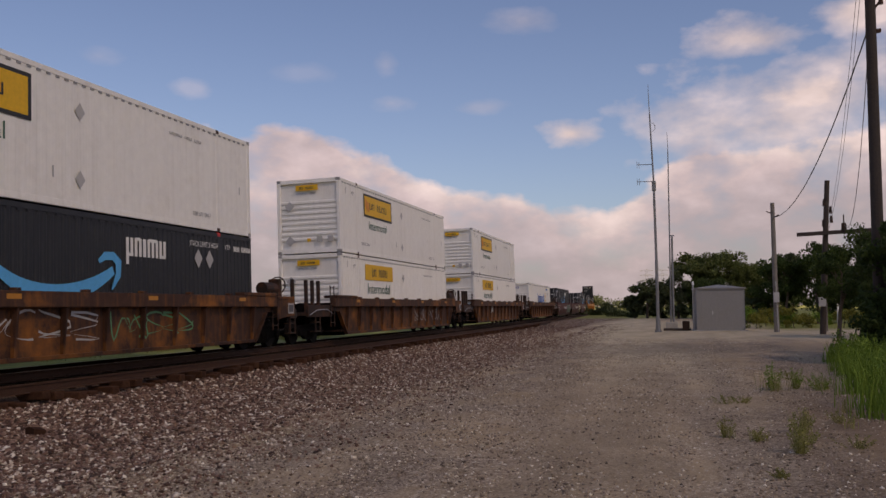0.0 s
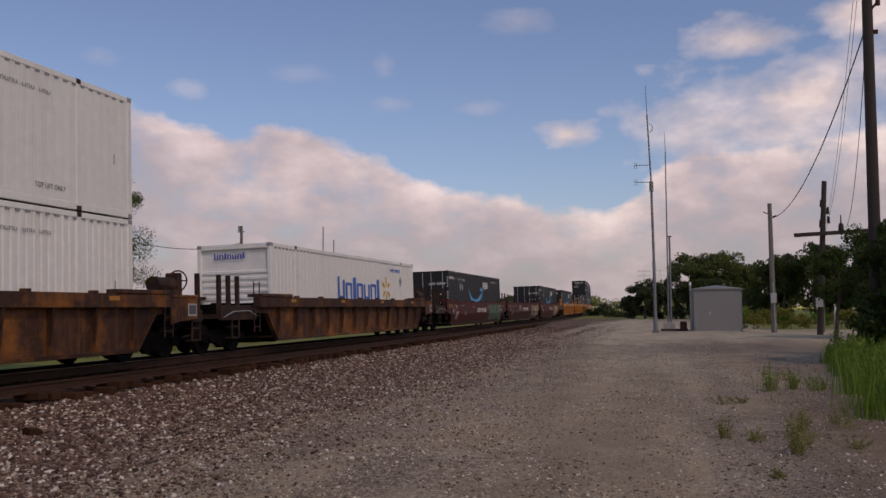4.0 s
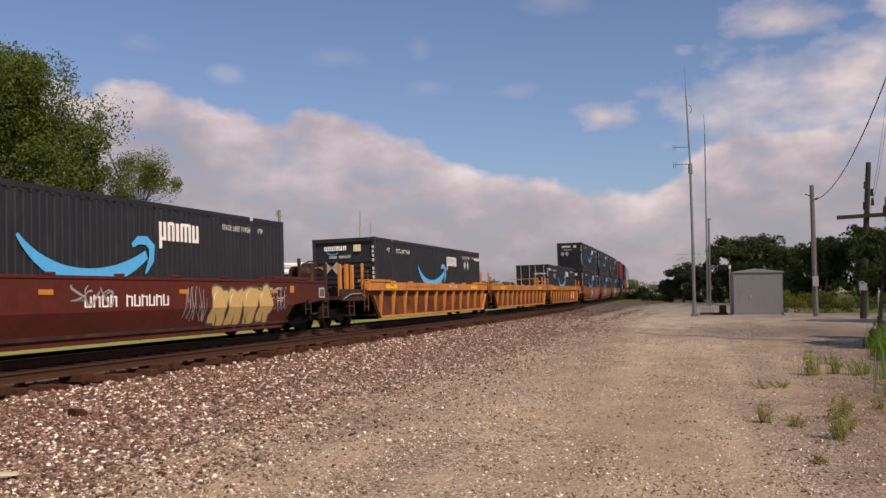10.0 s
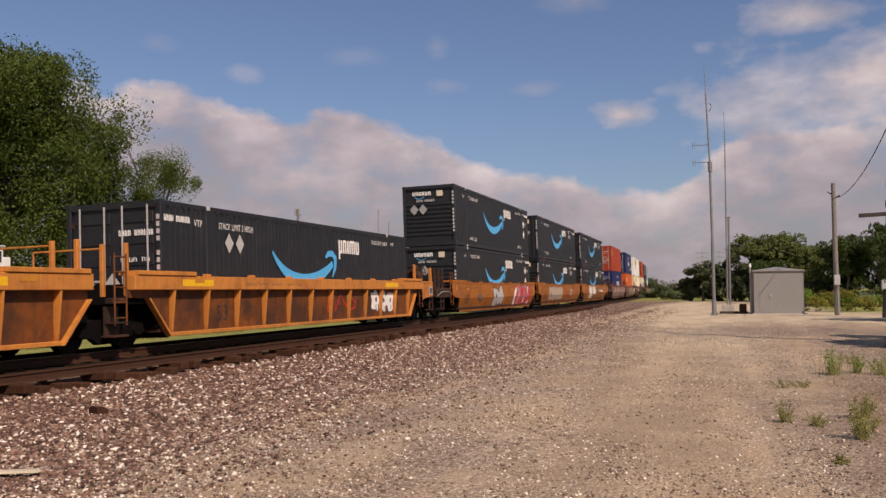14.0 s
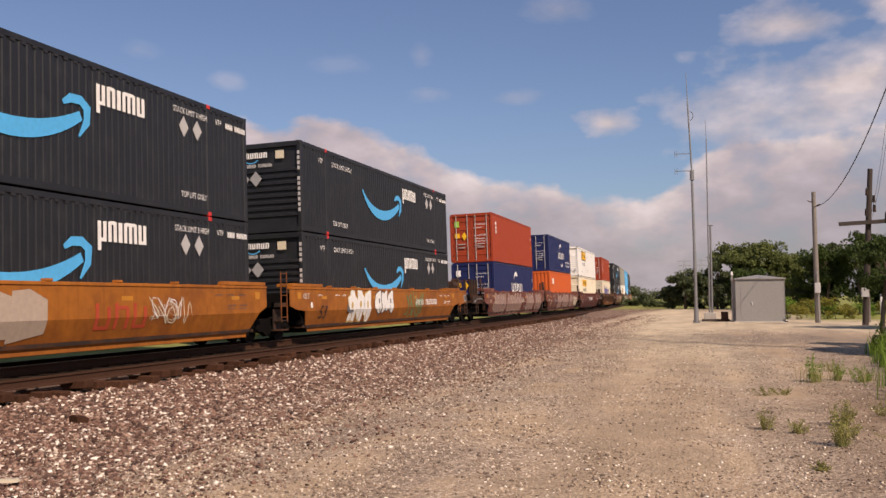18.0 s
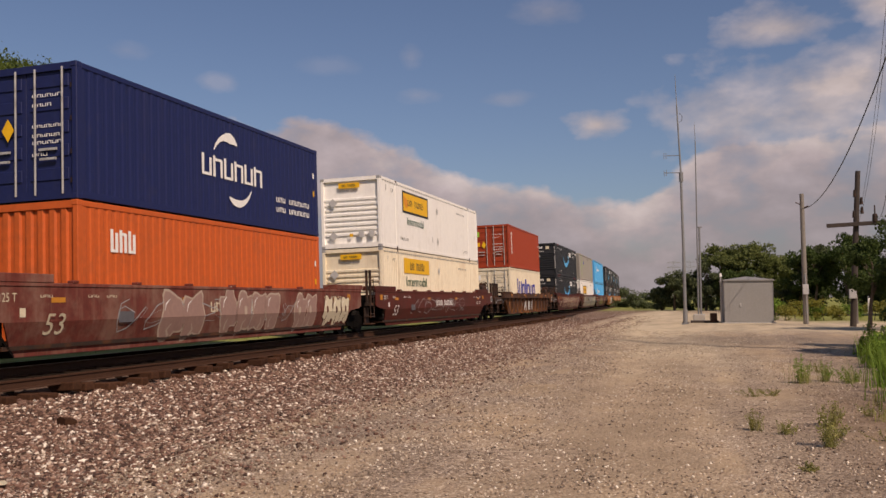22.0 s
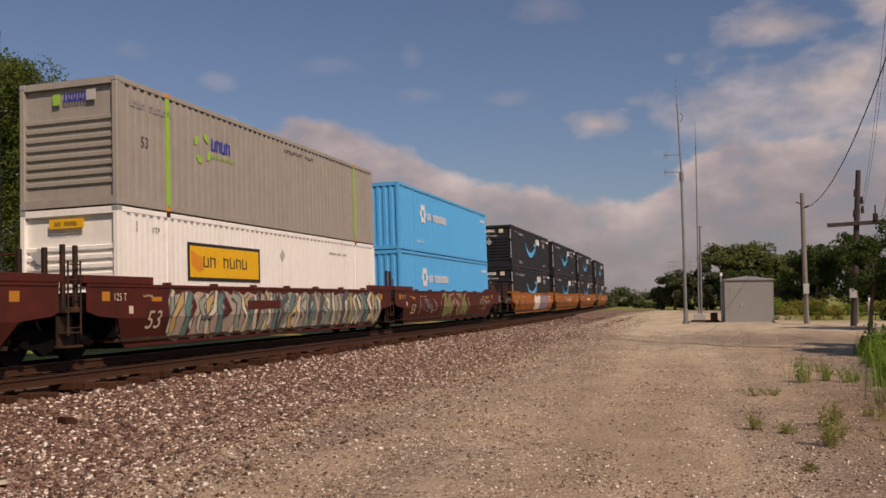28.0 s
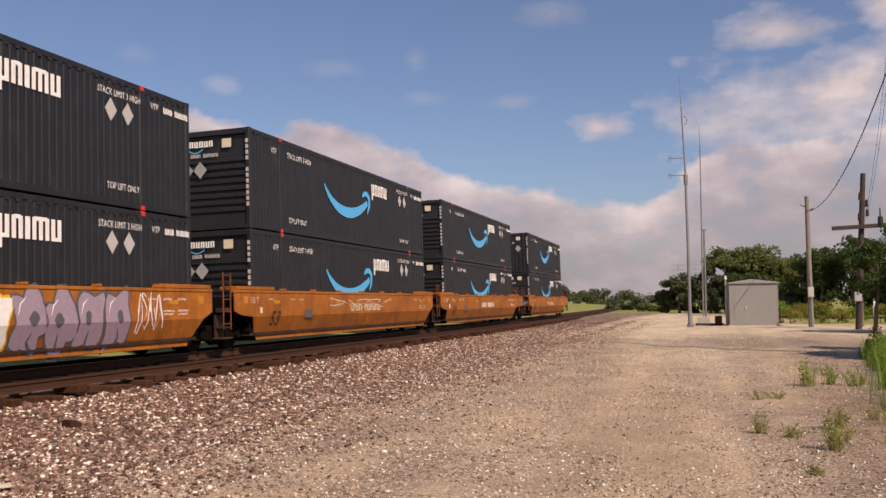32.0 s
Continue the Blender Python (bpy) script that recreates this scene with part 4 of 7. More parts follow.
# ---- masts, shed, poles and wires on the near side ----
def make_mast():
    ob = thing("antenna_mast", "tall slim grey steel antenna mast with side arms", "mast", at=Matrix.Translation((-1.13, 57.6, 0)))
    part("base_plate", Mesh().box(-0.22, 0.22, -0.22, 0.22, -0.05, 0.06, 0.015), M["mast_steel"], ob)
    for sx in (-0.16, 0.16):
        for sy in (-0.16, 0.16):
            part("bolt", Mesh().tube((sx, sy, 0.05), (sx, sy, 0.12), 0.025, n=6), M["rail"], ob)
    part("pole", Mesh().tube((0, 0, 0.06), (0, 0, 0.9), 0.15, 0.14, 12).tube((0, 0, 0.9), (-0.02, 0, 4.4), 0.105, 0.10, 12).tube((-0.02, 0, 4.4), (-0.08, 0, 8.8), 0.085, 0.075, 12), M["mast_steel"], ob)
    part("collar", Mesh().tube((-0.075, 0, 8.75), (-0.075, 0, 9.35), 0.13, n=10), M["mast_steel"], ob)
    part("upper_pole", Mesh().tube((-0.08, 0, 9.3), (-0.25, 0, 13.6), 0.055, 0.042, 10), M["mast_steel"], ob)
    part("whip", Mesh().tube((-0.25, 0, 13.6), (-0.31, 0, 15.48), 0.026, 0.014, 8), M["mast_steel"], ob, "thin pale whip antenna")
    for z, n_ in ((9.33, 3), (10.4, 3)):
        arm = part("arm", Mesh().tube((-0.12, 0, z), (-1.08, 0, z + 0.02), 0.022, n=6), M["mast_steel"], ob)
        for i in range(2):
            part("dipole", Mesh().tube((-0.95 - 0.13 * i, 0, z - 0.2), (-0.95 - 0.13 * i, 0, z + 0.2), 0.016, n=6), M["mast_steel"], arm)
    ring = Mesh()
    pts = [(-0.17 + 0.24 * math.sin(a), 0.02, 12.75 + 0.28 * math.cos(a)) for a in np.linspace(0.2, 2.9, 9)]
    part("cable_loop", ring.path(pts, 0.016), M["wire"], ob)


def make_second_mast():
    ob = thing("whip_antenna", "thin whip antenna on a grey steel post", "mast", at=Matrix.Translation((-0.35, 66.0, 0)))
    part("footing", Mesh().box(-0.4, 0.4, -0.4, 0.4, -0.1, 0.45, 0.04), M["concrete"], ob, "dark concrete footing")
    part("post", Mesh().tube((0.13, 0, 0.4), (0.13, 0, 6.5), 0.07, n=10).box(-0.02, 0.30, -0.05, 0.05, 6.5, 6.58), M["mast_steel"], ob)
    part("pole", Mesh().tube((-0.05, 0, 0.4), (-0.01, 0, 12.6), 0.06, 0.036, 10), M["mast_steel"], ob)
    part("whip", Mesh().tube((-0.01, 0, 12.6), (-0.05, 0, 14.0), 0.022, 0.013, 8), M["mast_steel"], ob)


def make_shed():
    ob = thing("equipment_shed", "weathered grey aluminium signal equipment shed on a slab", "shed", at=pose(2.55, 60.4, 0, 0, 0, 3.6))
    w, d, h = 1.42, 1.5, 2.62
    part("slab", Mesh().box(-w - 0.15, w + 0.15, -d - 0.15, d + 0.15, -0.15, 0.06, 0.02), M["concrete"], ob)
    for y0, y1, x0, x1 in ((-d, -d + 0.05, -w, w), (d - 0.05, d, -w, w)):
        part("wall_panel", Mesh().box(x0, x1, y0, y1, 0.06, h), M["shed"], ob)
    for sx in (-1, 1):
        x = sx * w
        part("wall_panel", Mesh().box(min(x, x - sx * 0.05), max(x, x - sx * 0.05), -d + 0.05, d - 0.05, 0.06, h), M["shed"], ob)
    for x in (-w, w):
        part("seam", Mesh().box(x - 0.02, x + 0.02, -d - 0.012, -d - 0.002, 0.08, h - 0.02), M["shed"], ob)
    k = 0.09
    part("roof", Mesh().add([(-w - k, -d - k, h), (w + k, -d - k, h), (w + k, d + k, h), (-w - k, d + k, h), (-w - k, -d - k, h + 0.07), (w + k, -d - k, h + 0.07), (w + k, d + k, h + 0.07), (-w - k, d + k, h + 0.07), (0, -0.2, h + 0.30), (0, 0.2, h + 0.30)],
                             [(0, 1, 2, 3), (0, 1, 5, 4), (1, 2, 6, 5), (2, 3, 7, 6), (3, 0, 4, 7), (4, 5, 8), (5, 6, 9, 8), (6, 7, 9), (7, 4, 8, 9)]), M["shed"], ob, "low hipped sheet roof")
    door = part("door", Mesh().box(-1.15, -0.25, -d - 0.014, -d - 0.003, 0.12, 2.2, 0.004), M["shed"], ob)
    part("handle", Mesh().box(-0.52, -0.46, -d - 0.06, -d - 0.014, 1.02, 1.25, 0.01), M["p_silver"], door, "bright steel handle")
    part("conduit", Mesh().tube((-w - 0.2, -d + 0.3, 0), (-w - 0.2, -d + 0.3, 2.9), 0.05, n=8), M["galv"], ob)
    part("lamp_globe", Mesh().tube((-w - 0.2, -d + 0.3, 2.9), (-w - 0.2, -d + 0.3, 3.12), 0.09, 0.05, 10), M["p_white"], ob, "white lamp head on a conduit")


def pole_thing(name, label, x, y, h, r, mat="timber", lean=(0, 0)):
    ob = thing(name, label, "pole", at=Matrix.Translation((x, y, 0)))
    part("shaft", Mesh().tube((0, 0, -0.3), (lean[0] * 0.5, lean[1] * 0.5, h * 0.5), r, r * 0.88, 14).tube((lean[0] * 0.5, lean[1] * 0.5, h * 0.5), (lean[0], lean[1], h), r * 0.88, r * 0.75, 14), M[mat], ob)
    return ob


def cable(p, q, sag, r=0.018, n=16, name="overhead_cable", label="black overhead cable between poles"):
    pts = []
    for i in range(n + 1):
        f = i / n
        v = Vector(p).lerp(Vector(q), f)
        pts.append((v.x, v.y, v.z - 4 * sag * f * (1 - f)))
    me = Mesh().path(pts, r, 6).data(name, M["wire"])
    return tagged(new(name, me), label, "cable")


make_mast()
make_second_mast()
make_shed()
p = pole_thing("utility_pole", "grey weathered timber pole with a metal box", 5.78, 57.7, 7.75, 0.16, lean=(-0.05, 0))
part("meter_box", Mesh().box(-0.16, 0.16, -0.32, -0.15, 1.75, 2.35, 0.02), M["p_silver"], p, "pale grey metal box")
part("insulator", Mesh().tube((-0.1, 0, 7.1), (-0.42, 0, 7.25), 0.03, n=6).tube((0.1, 0, 6.9), (0.3, 0, 7.0), 0.05, n=8), M["rail_dark"], p)
part("conduit", Mesh().tube((0.06, -0.17, 0), (0.0, -0.15, 3.0), 0.03, n=6), M["galv"], p)
p = pole_thing("utility_pole", "dark timber pole with a crossarm and transformer gear", 7.56, 52.4, 8.3, 0.17, "dark_timber", (0.48, 0))
part("crossarm", Mesh().box(-0.95, 2.85, -0.34, -0.20, 5.32, 5.53, 0.01).turned(pose(0, 0, 0, 0, -2.4, 0)), M["dark_timber"], p, "long dark timber crossarm")
for ix, iz in ((0.60, 6.5), (0.62, 6.0), (0.28, 6.9), (0.22, 5.8)):
    part("insulator", Mesh().tube((ix, -0.05, iz), (ix, -0.05, iz + 0.38), 0.09, 0.06, 8), M["rail_dark"], p)
part("pin_post", Mesh().tube((1.2, -0.27, 5.5), (1.2, -0.27, 6.4), 0.05, 0.03, 8).tube((1.2, -0.27, 5.56), (1.2, -0.27, 5.95), 0.15, 0.12, 10), M["rail_dark"], p)
part("meter_box", Mesh().box(-0.18, 0.18, -0.36, -0.17, 1.5, 2.0, 0.02), M["p_silver"], p, "pale grey metal box")
p = pole_thing("utility_pole", "tall dark timber utility pole beside the bush", 5.49, 27.6, 12.5, 0.175, "dark_timber", (0.06, 0))
part("insulator", Mesh().tube((0.14, -0.05, 10.0), (0.32, -0.05, 10.2), 0.04, n=6).tube((0.32, -0.05, 10.1), (0.32, -0.05, 10.4), 0.07, 0.05, 8), M["rail_dark"], p)
part("guy_bracket", Mesh().box(0.13, 0.3, -0.06, 0.06, 9.3, 9.4), M["rail"], p)
cable((5.75, 57.6, 6.85), (5.62, 27.6, 9.9), 1.4, 0.020)
cable((8.02, 52.4, 5.9), (5.30, 27.6, 11.4), 0.9, 0.007, label="thin grey cable slung from the tall pole")
cable((8.02, 52.4, 5.6), (5.36, 27.6, 11.0), 1.0, 0.007, label="thin grey cable slung from the tall pole")
cable((8.80, 52.2, 5.9), (5.42, 27.6, 8.6), 1.75, 0.011)
stake = thing("marker_post", "short grey timber marker post in the verge", "post", at=Matrix.Translation((8.6, 58.5, 0)))
part("shaft", Mesh().box(-0.14, 0.14, -0.1, 0.1, -0.2, 1.7, 0.02), M["timber"], stake)
stake = thing("marker_post", "thin pink-white marker stake", "post", at=Matrix.Translation((9.9, 62.0, 0)))
part("shaft", Mesh().tube((0, 0, -0.2), (0, 0, 1.5), 0.06, n=8), M["p_white"], stake)
box_ = thing("junction_box", "small dark junction box by the shed", "box", at=Matrix.Translation((0.55, 60.0, 0)))
part("body", Mesh().box(-0.22, 0.22, -0.25, 0.25, 0.0, 0.62, 0.03), M["rail"], box_)
part("foot", Mesh().box(-1.4, 0.3, -0.12, 0.12, -0.05, 0.16, 0.02), M["dark_timber"], box_)

# ---- beyond the track ----
tree("tree", (-33.4, 35.2, 0), 13.6, (5.3, 5.3), 180000, 0.072, 11, "large leafy green deciduous tree behind the track", trunk=0.32, low=0.12, clumps=260, clump_r=0.205, limb_n=16, hang=0.6)
tree("tree", (-37.0, 30.5, 0), 14.4, (5.6, 5.6), 110000, 0.085, 12, "large leafy green deciduous tree behind the track", trunk=0.34, low=0.1, clumps=120, clump_r=0.22, limb_n=12)
tree("tree", (-28.9, 39.6, 0), 10.7, (3.0, 3.0), 46000, 0.046, 13, "slender tree with bare lower limbs and feathery leaves", trunk=0.11, low=0.4, clumps=80, clump_r=0.20, limb_n=9, hang=1.2, lean=(0.9, 0), stems=3)
p = pole_thing("utility_pole", "grey timber pole before the trees", -29.0, 34.6, 8.0, 0.14)
p = pole_thing("utility_pole", "distant pole with a lamp bracket and box", -31.6, 62.5, 7.9, 0.13)
part("bracket", Mesh().box(-0.22, 0.22, -0.06, 0.06, 7.4, 7.5).tube((-0.2, 0, 7.4), (-0.2, 0, 7.9), 0.09, n=8), M["galv"], p)
part("meter_box", Mesh().box(-0.25, 0.25, -0.3, -0.13, 4.9, 5.9, 0.03), M["p_silver"], p)
for px_, py_, h_ in ((-36.0, 90.0, 10.3), (-34.8, 90.0, 8.9)):
    q = pole_thing("thin_pole", "thin distant steel pole", px_, py_, h_, 0.09, "galv")
cable((-31.6, 62.4, 6.6), (-29.0, 34.6, 6.9), 1.3, 0.022)


def make_pylon(x, y, h):
    ob = thing("pylon", "far lattice power pylon seen as a grey outline", "pylon", "far pylons", Matrix.Translation((x, y, 0)))
    w = h * 0.11
    legs = Mesh()
    for sx in (-1, 1):
        for sy in (-1, 1):
            legs.tube((sx * w, sy * w, 0), (sx * w * 0.25, sy * w * 0.25, h * 0.72), 0.16, 0.12, 4).tube((sx * w * 0.25, sy * w * 0.25, h * 0.72), (sx * 0.3, sy * 0.3, h), 0.12, 0.1, 4)
    for i in range(7):
        z0, z1 = h * 0.1 * i, h * 0.1 * (i + 1)
        a, b = w * (1 - 1.04 * z0 / h), w * (1 - 1.04 * z1 / h)
        legs.tube((-a, -a, z0), (b, -b, z1), 0.09, n=4).tube((a, -a, z0), (-b, -b, z1), 0.09, n=4)
    part("lattice", legs, M["galv"], ob)
    for k in (0.72, 0.84, 0.96):
        part("arm", Mesh().tube((-h * 0.17, 0, h * k), (h * 0.17, 0, h * k), 0.14, 0.14, 4).tube((-h * 0.17, 0, h * k), (0, 0, h * (k + 0.04)), 0.1, n=4).tube((h * 0.17, 0, h * k), (0, 0, h * (k + 0.04)), 0.1, n=4), M["galv"], ob)


make_pylon(-16, 520, 22)
make_pylon(-7.5, 545, 23)


def make_truck(at, label, flip=1):
    ob = thing("bucket_truck", label, "truck", "utility trucks", at)
    part("chassis", Mesh().box(-0.45, 0.45, -3.3, 4.6, 0.55, 0.8, 0.02), M["truck_black"], ob)
    cab = part("cab", Mesh().prism([(2.4, 0.75), (4.7, 0.75), (4.75, 1.65), (4.0, 1.85), (3.55, 2.85), (3.3, 2.95), (2.5, 2.92), (2.4, 2.8)], "x", -1.05, 1.05), M["truck_white"], ob, "white enamelled cab")
    for sx in (-1, 1):
        x = sx * 1.055
        part("side_window", Mesh().prism([(2.75, 1.9), (3.8, 1.9), (3.45, 2.65), (2.75, 2.68)], "x", min(x, x + sx * 0.006), max(x, x + sx * 0.006)), M["glass"], cab)
        part("mirror", Mesh().box(sx * 1.2 - 0.06, sx * 1.2 + 0.06, 3.9, 4.0, 1.9, 2.35, 0.02), M["truck_black"], cab)
    part("windscreen", Mesh().add([(-0.9, 3.96, 1.95), (0.9, 3.96, 1.95), (0.85, 3.59, 2.78), (-0.85, 3.59, 2.78)], [(0, 1, 2, 3)]).turned(Matrix.Translation((0, 0.03, 0.01))), M["glass"], cab)
    for sx in (-1, 1):
        part("tool_locker", Mesh().box(min(sx * 0.5, sx * 1.1), max(sx * 0.5, sx * 1.1), -3.2, 1.05, 0.8, 1.75, 0.03), M["truck_white"], ob)
    part("deck", Mesh().box(-0.5, 0.5, -3.2, 1.05, 0.8, 1.0), M["galv"], ob)
    part("turret", Mesh().tube((0, -2.2, 1.0), (0, -2.2, 2.3), 0.32, 0.28, 12), M["truck_white"], ob)
    part("lower_boom", Mesh().tube((0, 1.6, 3.02), (0, 8.0, 2.78), 0.17, 0.15, 12), M["truck_white"], ob, "white folded boom")
    part("upper_boom", Mesh().tube((0, 1.9, 3.42), (0, 8.2, 3.26), 0.14, 0.12, 12).tube((0, 1.7, 3.43), (0, 2.0, 3.42), 0.18, n=12), M["truck_white"], ob)
    part("knuckle", Mesh().tube((-0.25, -2.4, 2.8), (0.25, -2.4, 2.8), 0.3, n=12).box(-0.2, 0.2, -2.65, -2.2, 2.3, 3.2, 0.03), M["truck_black"], ob, "black steel knuckle")
    bucket = part("bucket", Mesh().box(-0.4, 0.4, -4.5, -3.75, 2.35, 3.35, 0.06), M["truck_white"], ob, "white fibreglass bucket")
    part("rim", Mesh().box(-0.44, 0.44, -4.54, -3.71, 3.3, 3.38, 0.02), M["p_silver"], bucket)
    for sx in (-1, 1):
        part("bucket_panel", Mesh().box(min(sx * 0.402, sx * 0.412), max(sx * 0.402, sx * 0.412), -4.36, -3.9, 2.75, 3.15), M["glass"], bucket, "dark glossy panel")
        part("hydraulic_ram", Mesh().tube((sx * 0.3, -1.7, 2.2), (sx * 0.24, -0.2, 2.75), 0.07, n=8), M["truck_black"], ob, "black hydraulic ram")
        part("hydraulic_ram", Mesh().tube((sx * 0.3, -2.6, 2.9), (sx * 0.24, -3.6, 3.2), 0.06, n=8), M["truck_black"], ob, "black hydraulic ram")
    part("winch_housing", Mesh().prism([(-1.3, 1.75), (0.5, 1.75), (0.42, 3.3), (0.2, 3.42), (-1.0, 3.40), (-1.25, 3.2)], "x", -0.62, 0.62), M["truck_white"], ob, "white steel winch housing")
    part("engine_block", Mesh().box(-0.55, 0.55, 0.6, 2.2, 1.75, 2.55, 0.05).tube((0, 0.5, 2.7), (0, 1.7, 2.95), 0.24, 0.2, 10), M["truck_black"], ob, "black hoist machinery")
    part("elbow_arm", Mesh().path([(0.2, -1.2, 3.15), (0.2, -1.7, 3.32), (0.2, -3.3, 3.3), (0.2, -3.9, 3.05)], 0.13, 10), M["truck_white"], ob, "white bent arm")
    part("boom_rest", Mesh().box(-0.3, 0.3, 2.1, 2.25, 1.6, 2.85, 0.02).box(-0.35, 0.35, 2.05, 2.3, 2.78, 2.9), M["truck_black"], ob, "black boom rest")
    part("control_stand", Mesh().box(0.32, 0.62, -3.0, -2.7, 1.75, 2.5, 0.03), M["truck_black"], ob)
    part("hose_loop", Mesh().path([(0.35, -2.6, 2.7), (0.42, -2.9, 3.2), (0.35, -3.3, 3.45), (0.3, -3.7, 3.3)], 0.035), M["truck_black"], ob)
    part("beacon", Mesh().tube((0.6, 2.8, 2.92), (0.6, 2.8, 3.1), 0.09, 0.06, 8), M["p_red"], ob)
    part("side_bucket", Mesh().box(-0.3, 0.3, -4.95, -4.55, 2.3, 2.95, 0.04), M["truck_white"], ob)
    part("shroud", Mesh().prism([(-3.5, 1.75), (-1.2, 1.75), (-1.3, 3.05), (-2.6, 3.1), (-3.4, 2.7)], "x", -0.7, -0.3), M["truck_white"], ob, "white steel boom support")
    part("step_frame", Mesh().path([(1.0, -3.1, 1.75), (1.0, -3.1, 2.75), (1.0, -2.4, 2.75), (1.0, -2.4, 1.75)], 0.04).tube((1.0, -3.1, 2.25), (1.0, -2.4, 2.25), 0.03, n=6), M["truck_white"], ob)
    for y in (3.75, -1.9):
        for sx in (-1, 1):
            wh = part("wheel", Mesh().tube((sx * 0.75, y, 0.48), (sx * 1.08, y, 0.48), 0.48, n=18), M["truck_black"], ob)
            part("rim", Mesh().tube((sx * 1.0, y, 0.48), (sx * 1.09, y, 0.48), 0.26, n=14), M["truck_white"], wh)
    return ob


TRUCK_X, TRUCK_Y, TRUCK_V = -26.0, 141.4, 8.5


def truck_at(t):
    """The truck drives along the road beyond the track, the way the train goes."""
    return pose(TRUCK_X, TRUCK_Y - TRUCK_V * t, 0, 0, 0, 180)


truck = make_truck(truck_at(0), "white bucket truck with a folded boom, driving")

# ---- woods and verge on the near side ----
rd = random.Random(9)
for i, (x, y, h, r, low, mt_) in enumerate(((-5.2, 119, 3.0, 1.2, 0.05, "leaf_far"), (-3.6, 118, 5.0, 1.9, 0.05, "leaf_far"), (-2.0, 120, 4.3, 1.7, 0.05, "leaf_dark"), (0.2, 117, 6.5, 2.3, 0.05, "leaf_far"), (2.0, 119, 8.2, 2.8, 0.1, "leaf_mid"),
                                         (4.9, 118, 8.3, 3.0, 0.3, "leaf_mid"), (7.3, 118, 7.0, 2.3, 0.45, "leaf_mid"), (9.2, 120, 6.4, 1.9, 0.5, "leaf_mid"), (3.4, 114, 4.6, 2.4, 0.05, "leaf_dark"))):
    tree("tree", (x, y, 0), h, (r, r), 9500, 0.15, 30 + i, "dense green tree at the wood's edge", mt_, 0.2, low, 60, clump_r=0.26, group="trees at the wood's edge", limb_n=9)
for i, (x, h, r) in enumerate(((6.6, 2.9, 1.4), (7.9, 5.5, 1.5), (8.9, 5.9, 1.6), (10.1, 6.5, 1.9), (11.4, 6.8, 1.9), (12.8, 7.0, 2.0), (14.1, 7.2, 2.1), (15.5, 7.7, 2.2), (17.3, 8.1, 2.3), (19.2, 8.6, 2.5), (21.8, 9.0, 2.8), (24.5, 9.4, 2.8))):
    tree("tree", (x, 84 + rd.uniform(-3, 4), 0), h, (r, r), 8000, 0.115, 60 + i, "dark green tree behind the poles", "leaf_dark" if i % 3 else "leaf_far", 0.17, 0.06, 56, clump_r=0.28, group="trees behind the poles", limb_n=8)
for i in range(16):
    tree("bush", (4.6 + i * 0.85 + rd.uniform(-0.3, 0.3), 66 + rd.uniform(-2, 5), 0), rd.uniform(0.8, 1.6), (0.75, 0.75), 1500, 0.055, 80 + i, "yellow-green weedy shrub in the verge", "weed" if i % 3 else "fresh", 0.03, 0.05, 24, clump_r=0.36, group="verge shrubs", limb_n=4)
for i, (x, y, h, sx, sy, k) in enumerate(((6.0, 26.8, 4.0, 1.35, 1.4, 14000), (7.3, 25.4, 4.5, 1.8, 1.8, 15000), (8.9, 26.5, 4.9, 2.0, 2.0, 9000), (6.5, 30.2, 3.5, 1.3, 1.4, 8000), (8.0, 22.3, 3.6, 1.8, 1.6, 10000), (5.5, 25.7, 1.8, 0.8, 0.8, 5000))):
    tree("bush", (x, y, 0), h, (sx, sy), k, 0.075, 100 + i, "dark leafy bush crowding round the pole", "leaf_dark", 0.09, 0.06, 60, clump_r=0.27, group="bushes round the pole", limb_n=8)
for i, (x, y, h, r) in enumerate(((7.5, 47.0, 4.5, 1.25), (9.6, 46.5, 5.2, 1.7), (12.2, 47.5, 5.6, 2.0))):
    tree("tree", (x, y, 0), h, (r, r), 9000, 0.075, 230 + i, "dark spreading tree before the crossarm pole", "leaf_dark", 0.12, 0.36, 60, clump_r=0.27, group="dark trees by the pole", limb_n=8)
for i in range(26):
    tree("tree", (-150 + i * 13 + rd.uniform(-4, 4), 560 + rd.uniform(-40, 40) - abs(i - 12) * 3, 0), rd.uniform(5.0, 7.5), (9, 6), 1600, 0.7, 130 + i, "far tree in the wooded skyline", "leaf_far", 0.4, 0.02, 26, clump_r=0.36, group="far woods", limb_n=4)
for i in range(9):
    tree("bush", (-16 + i * 2.3 + rd.uniform(-1, 1), 150 + rd.uniform(-14, 14), 0), rd.uniform(1.0, 2.0), (1.6, 1.6), 2200, 0.14, 170 + i, "green roadside bush far along the lane", "leaf_far", 0.08, 0.05, 24, clump_r=0.33, group="far bushes", limb_n=4)
for i in range(8):
    tree("tree", (-34 - i * 5.5 + rd.uniform(-1, 1), 215 + i * 5 + rd.uniform(-8, 8), 0), rd.uniform(3.2, 4.6), (3.4, 3.4), 3200, 0.28, 190 + i, "tree beyond the bend of the track", "leaf_far", 0.2, 0.04, 34, clump_r=0.32, group="trees beyond the bend", limb_n=5)
weed_bank("verge_weeds", [(2.75 + rd.random() ** 0.8 * 4.5 + (y_ - 15) * 0.10, y_, rd.uniform(0.35, 0.85)) for y_ in (13.6 + rd.random() * 15 for _ in range(520))], "fresh", 1, "bright green leafy weeds and grass along the bush", per=110, size=0.032)
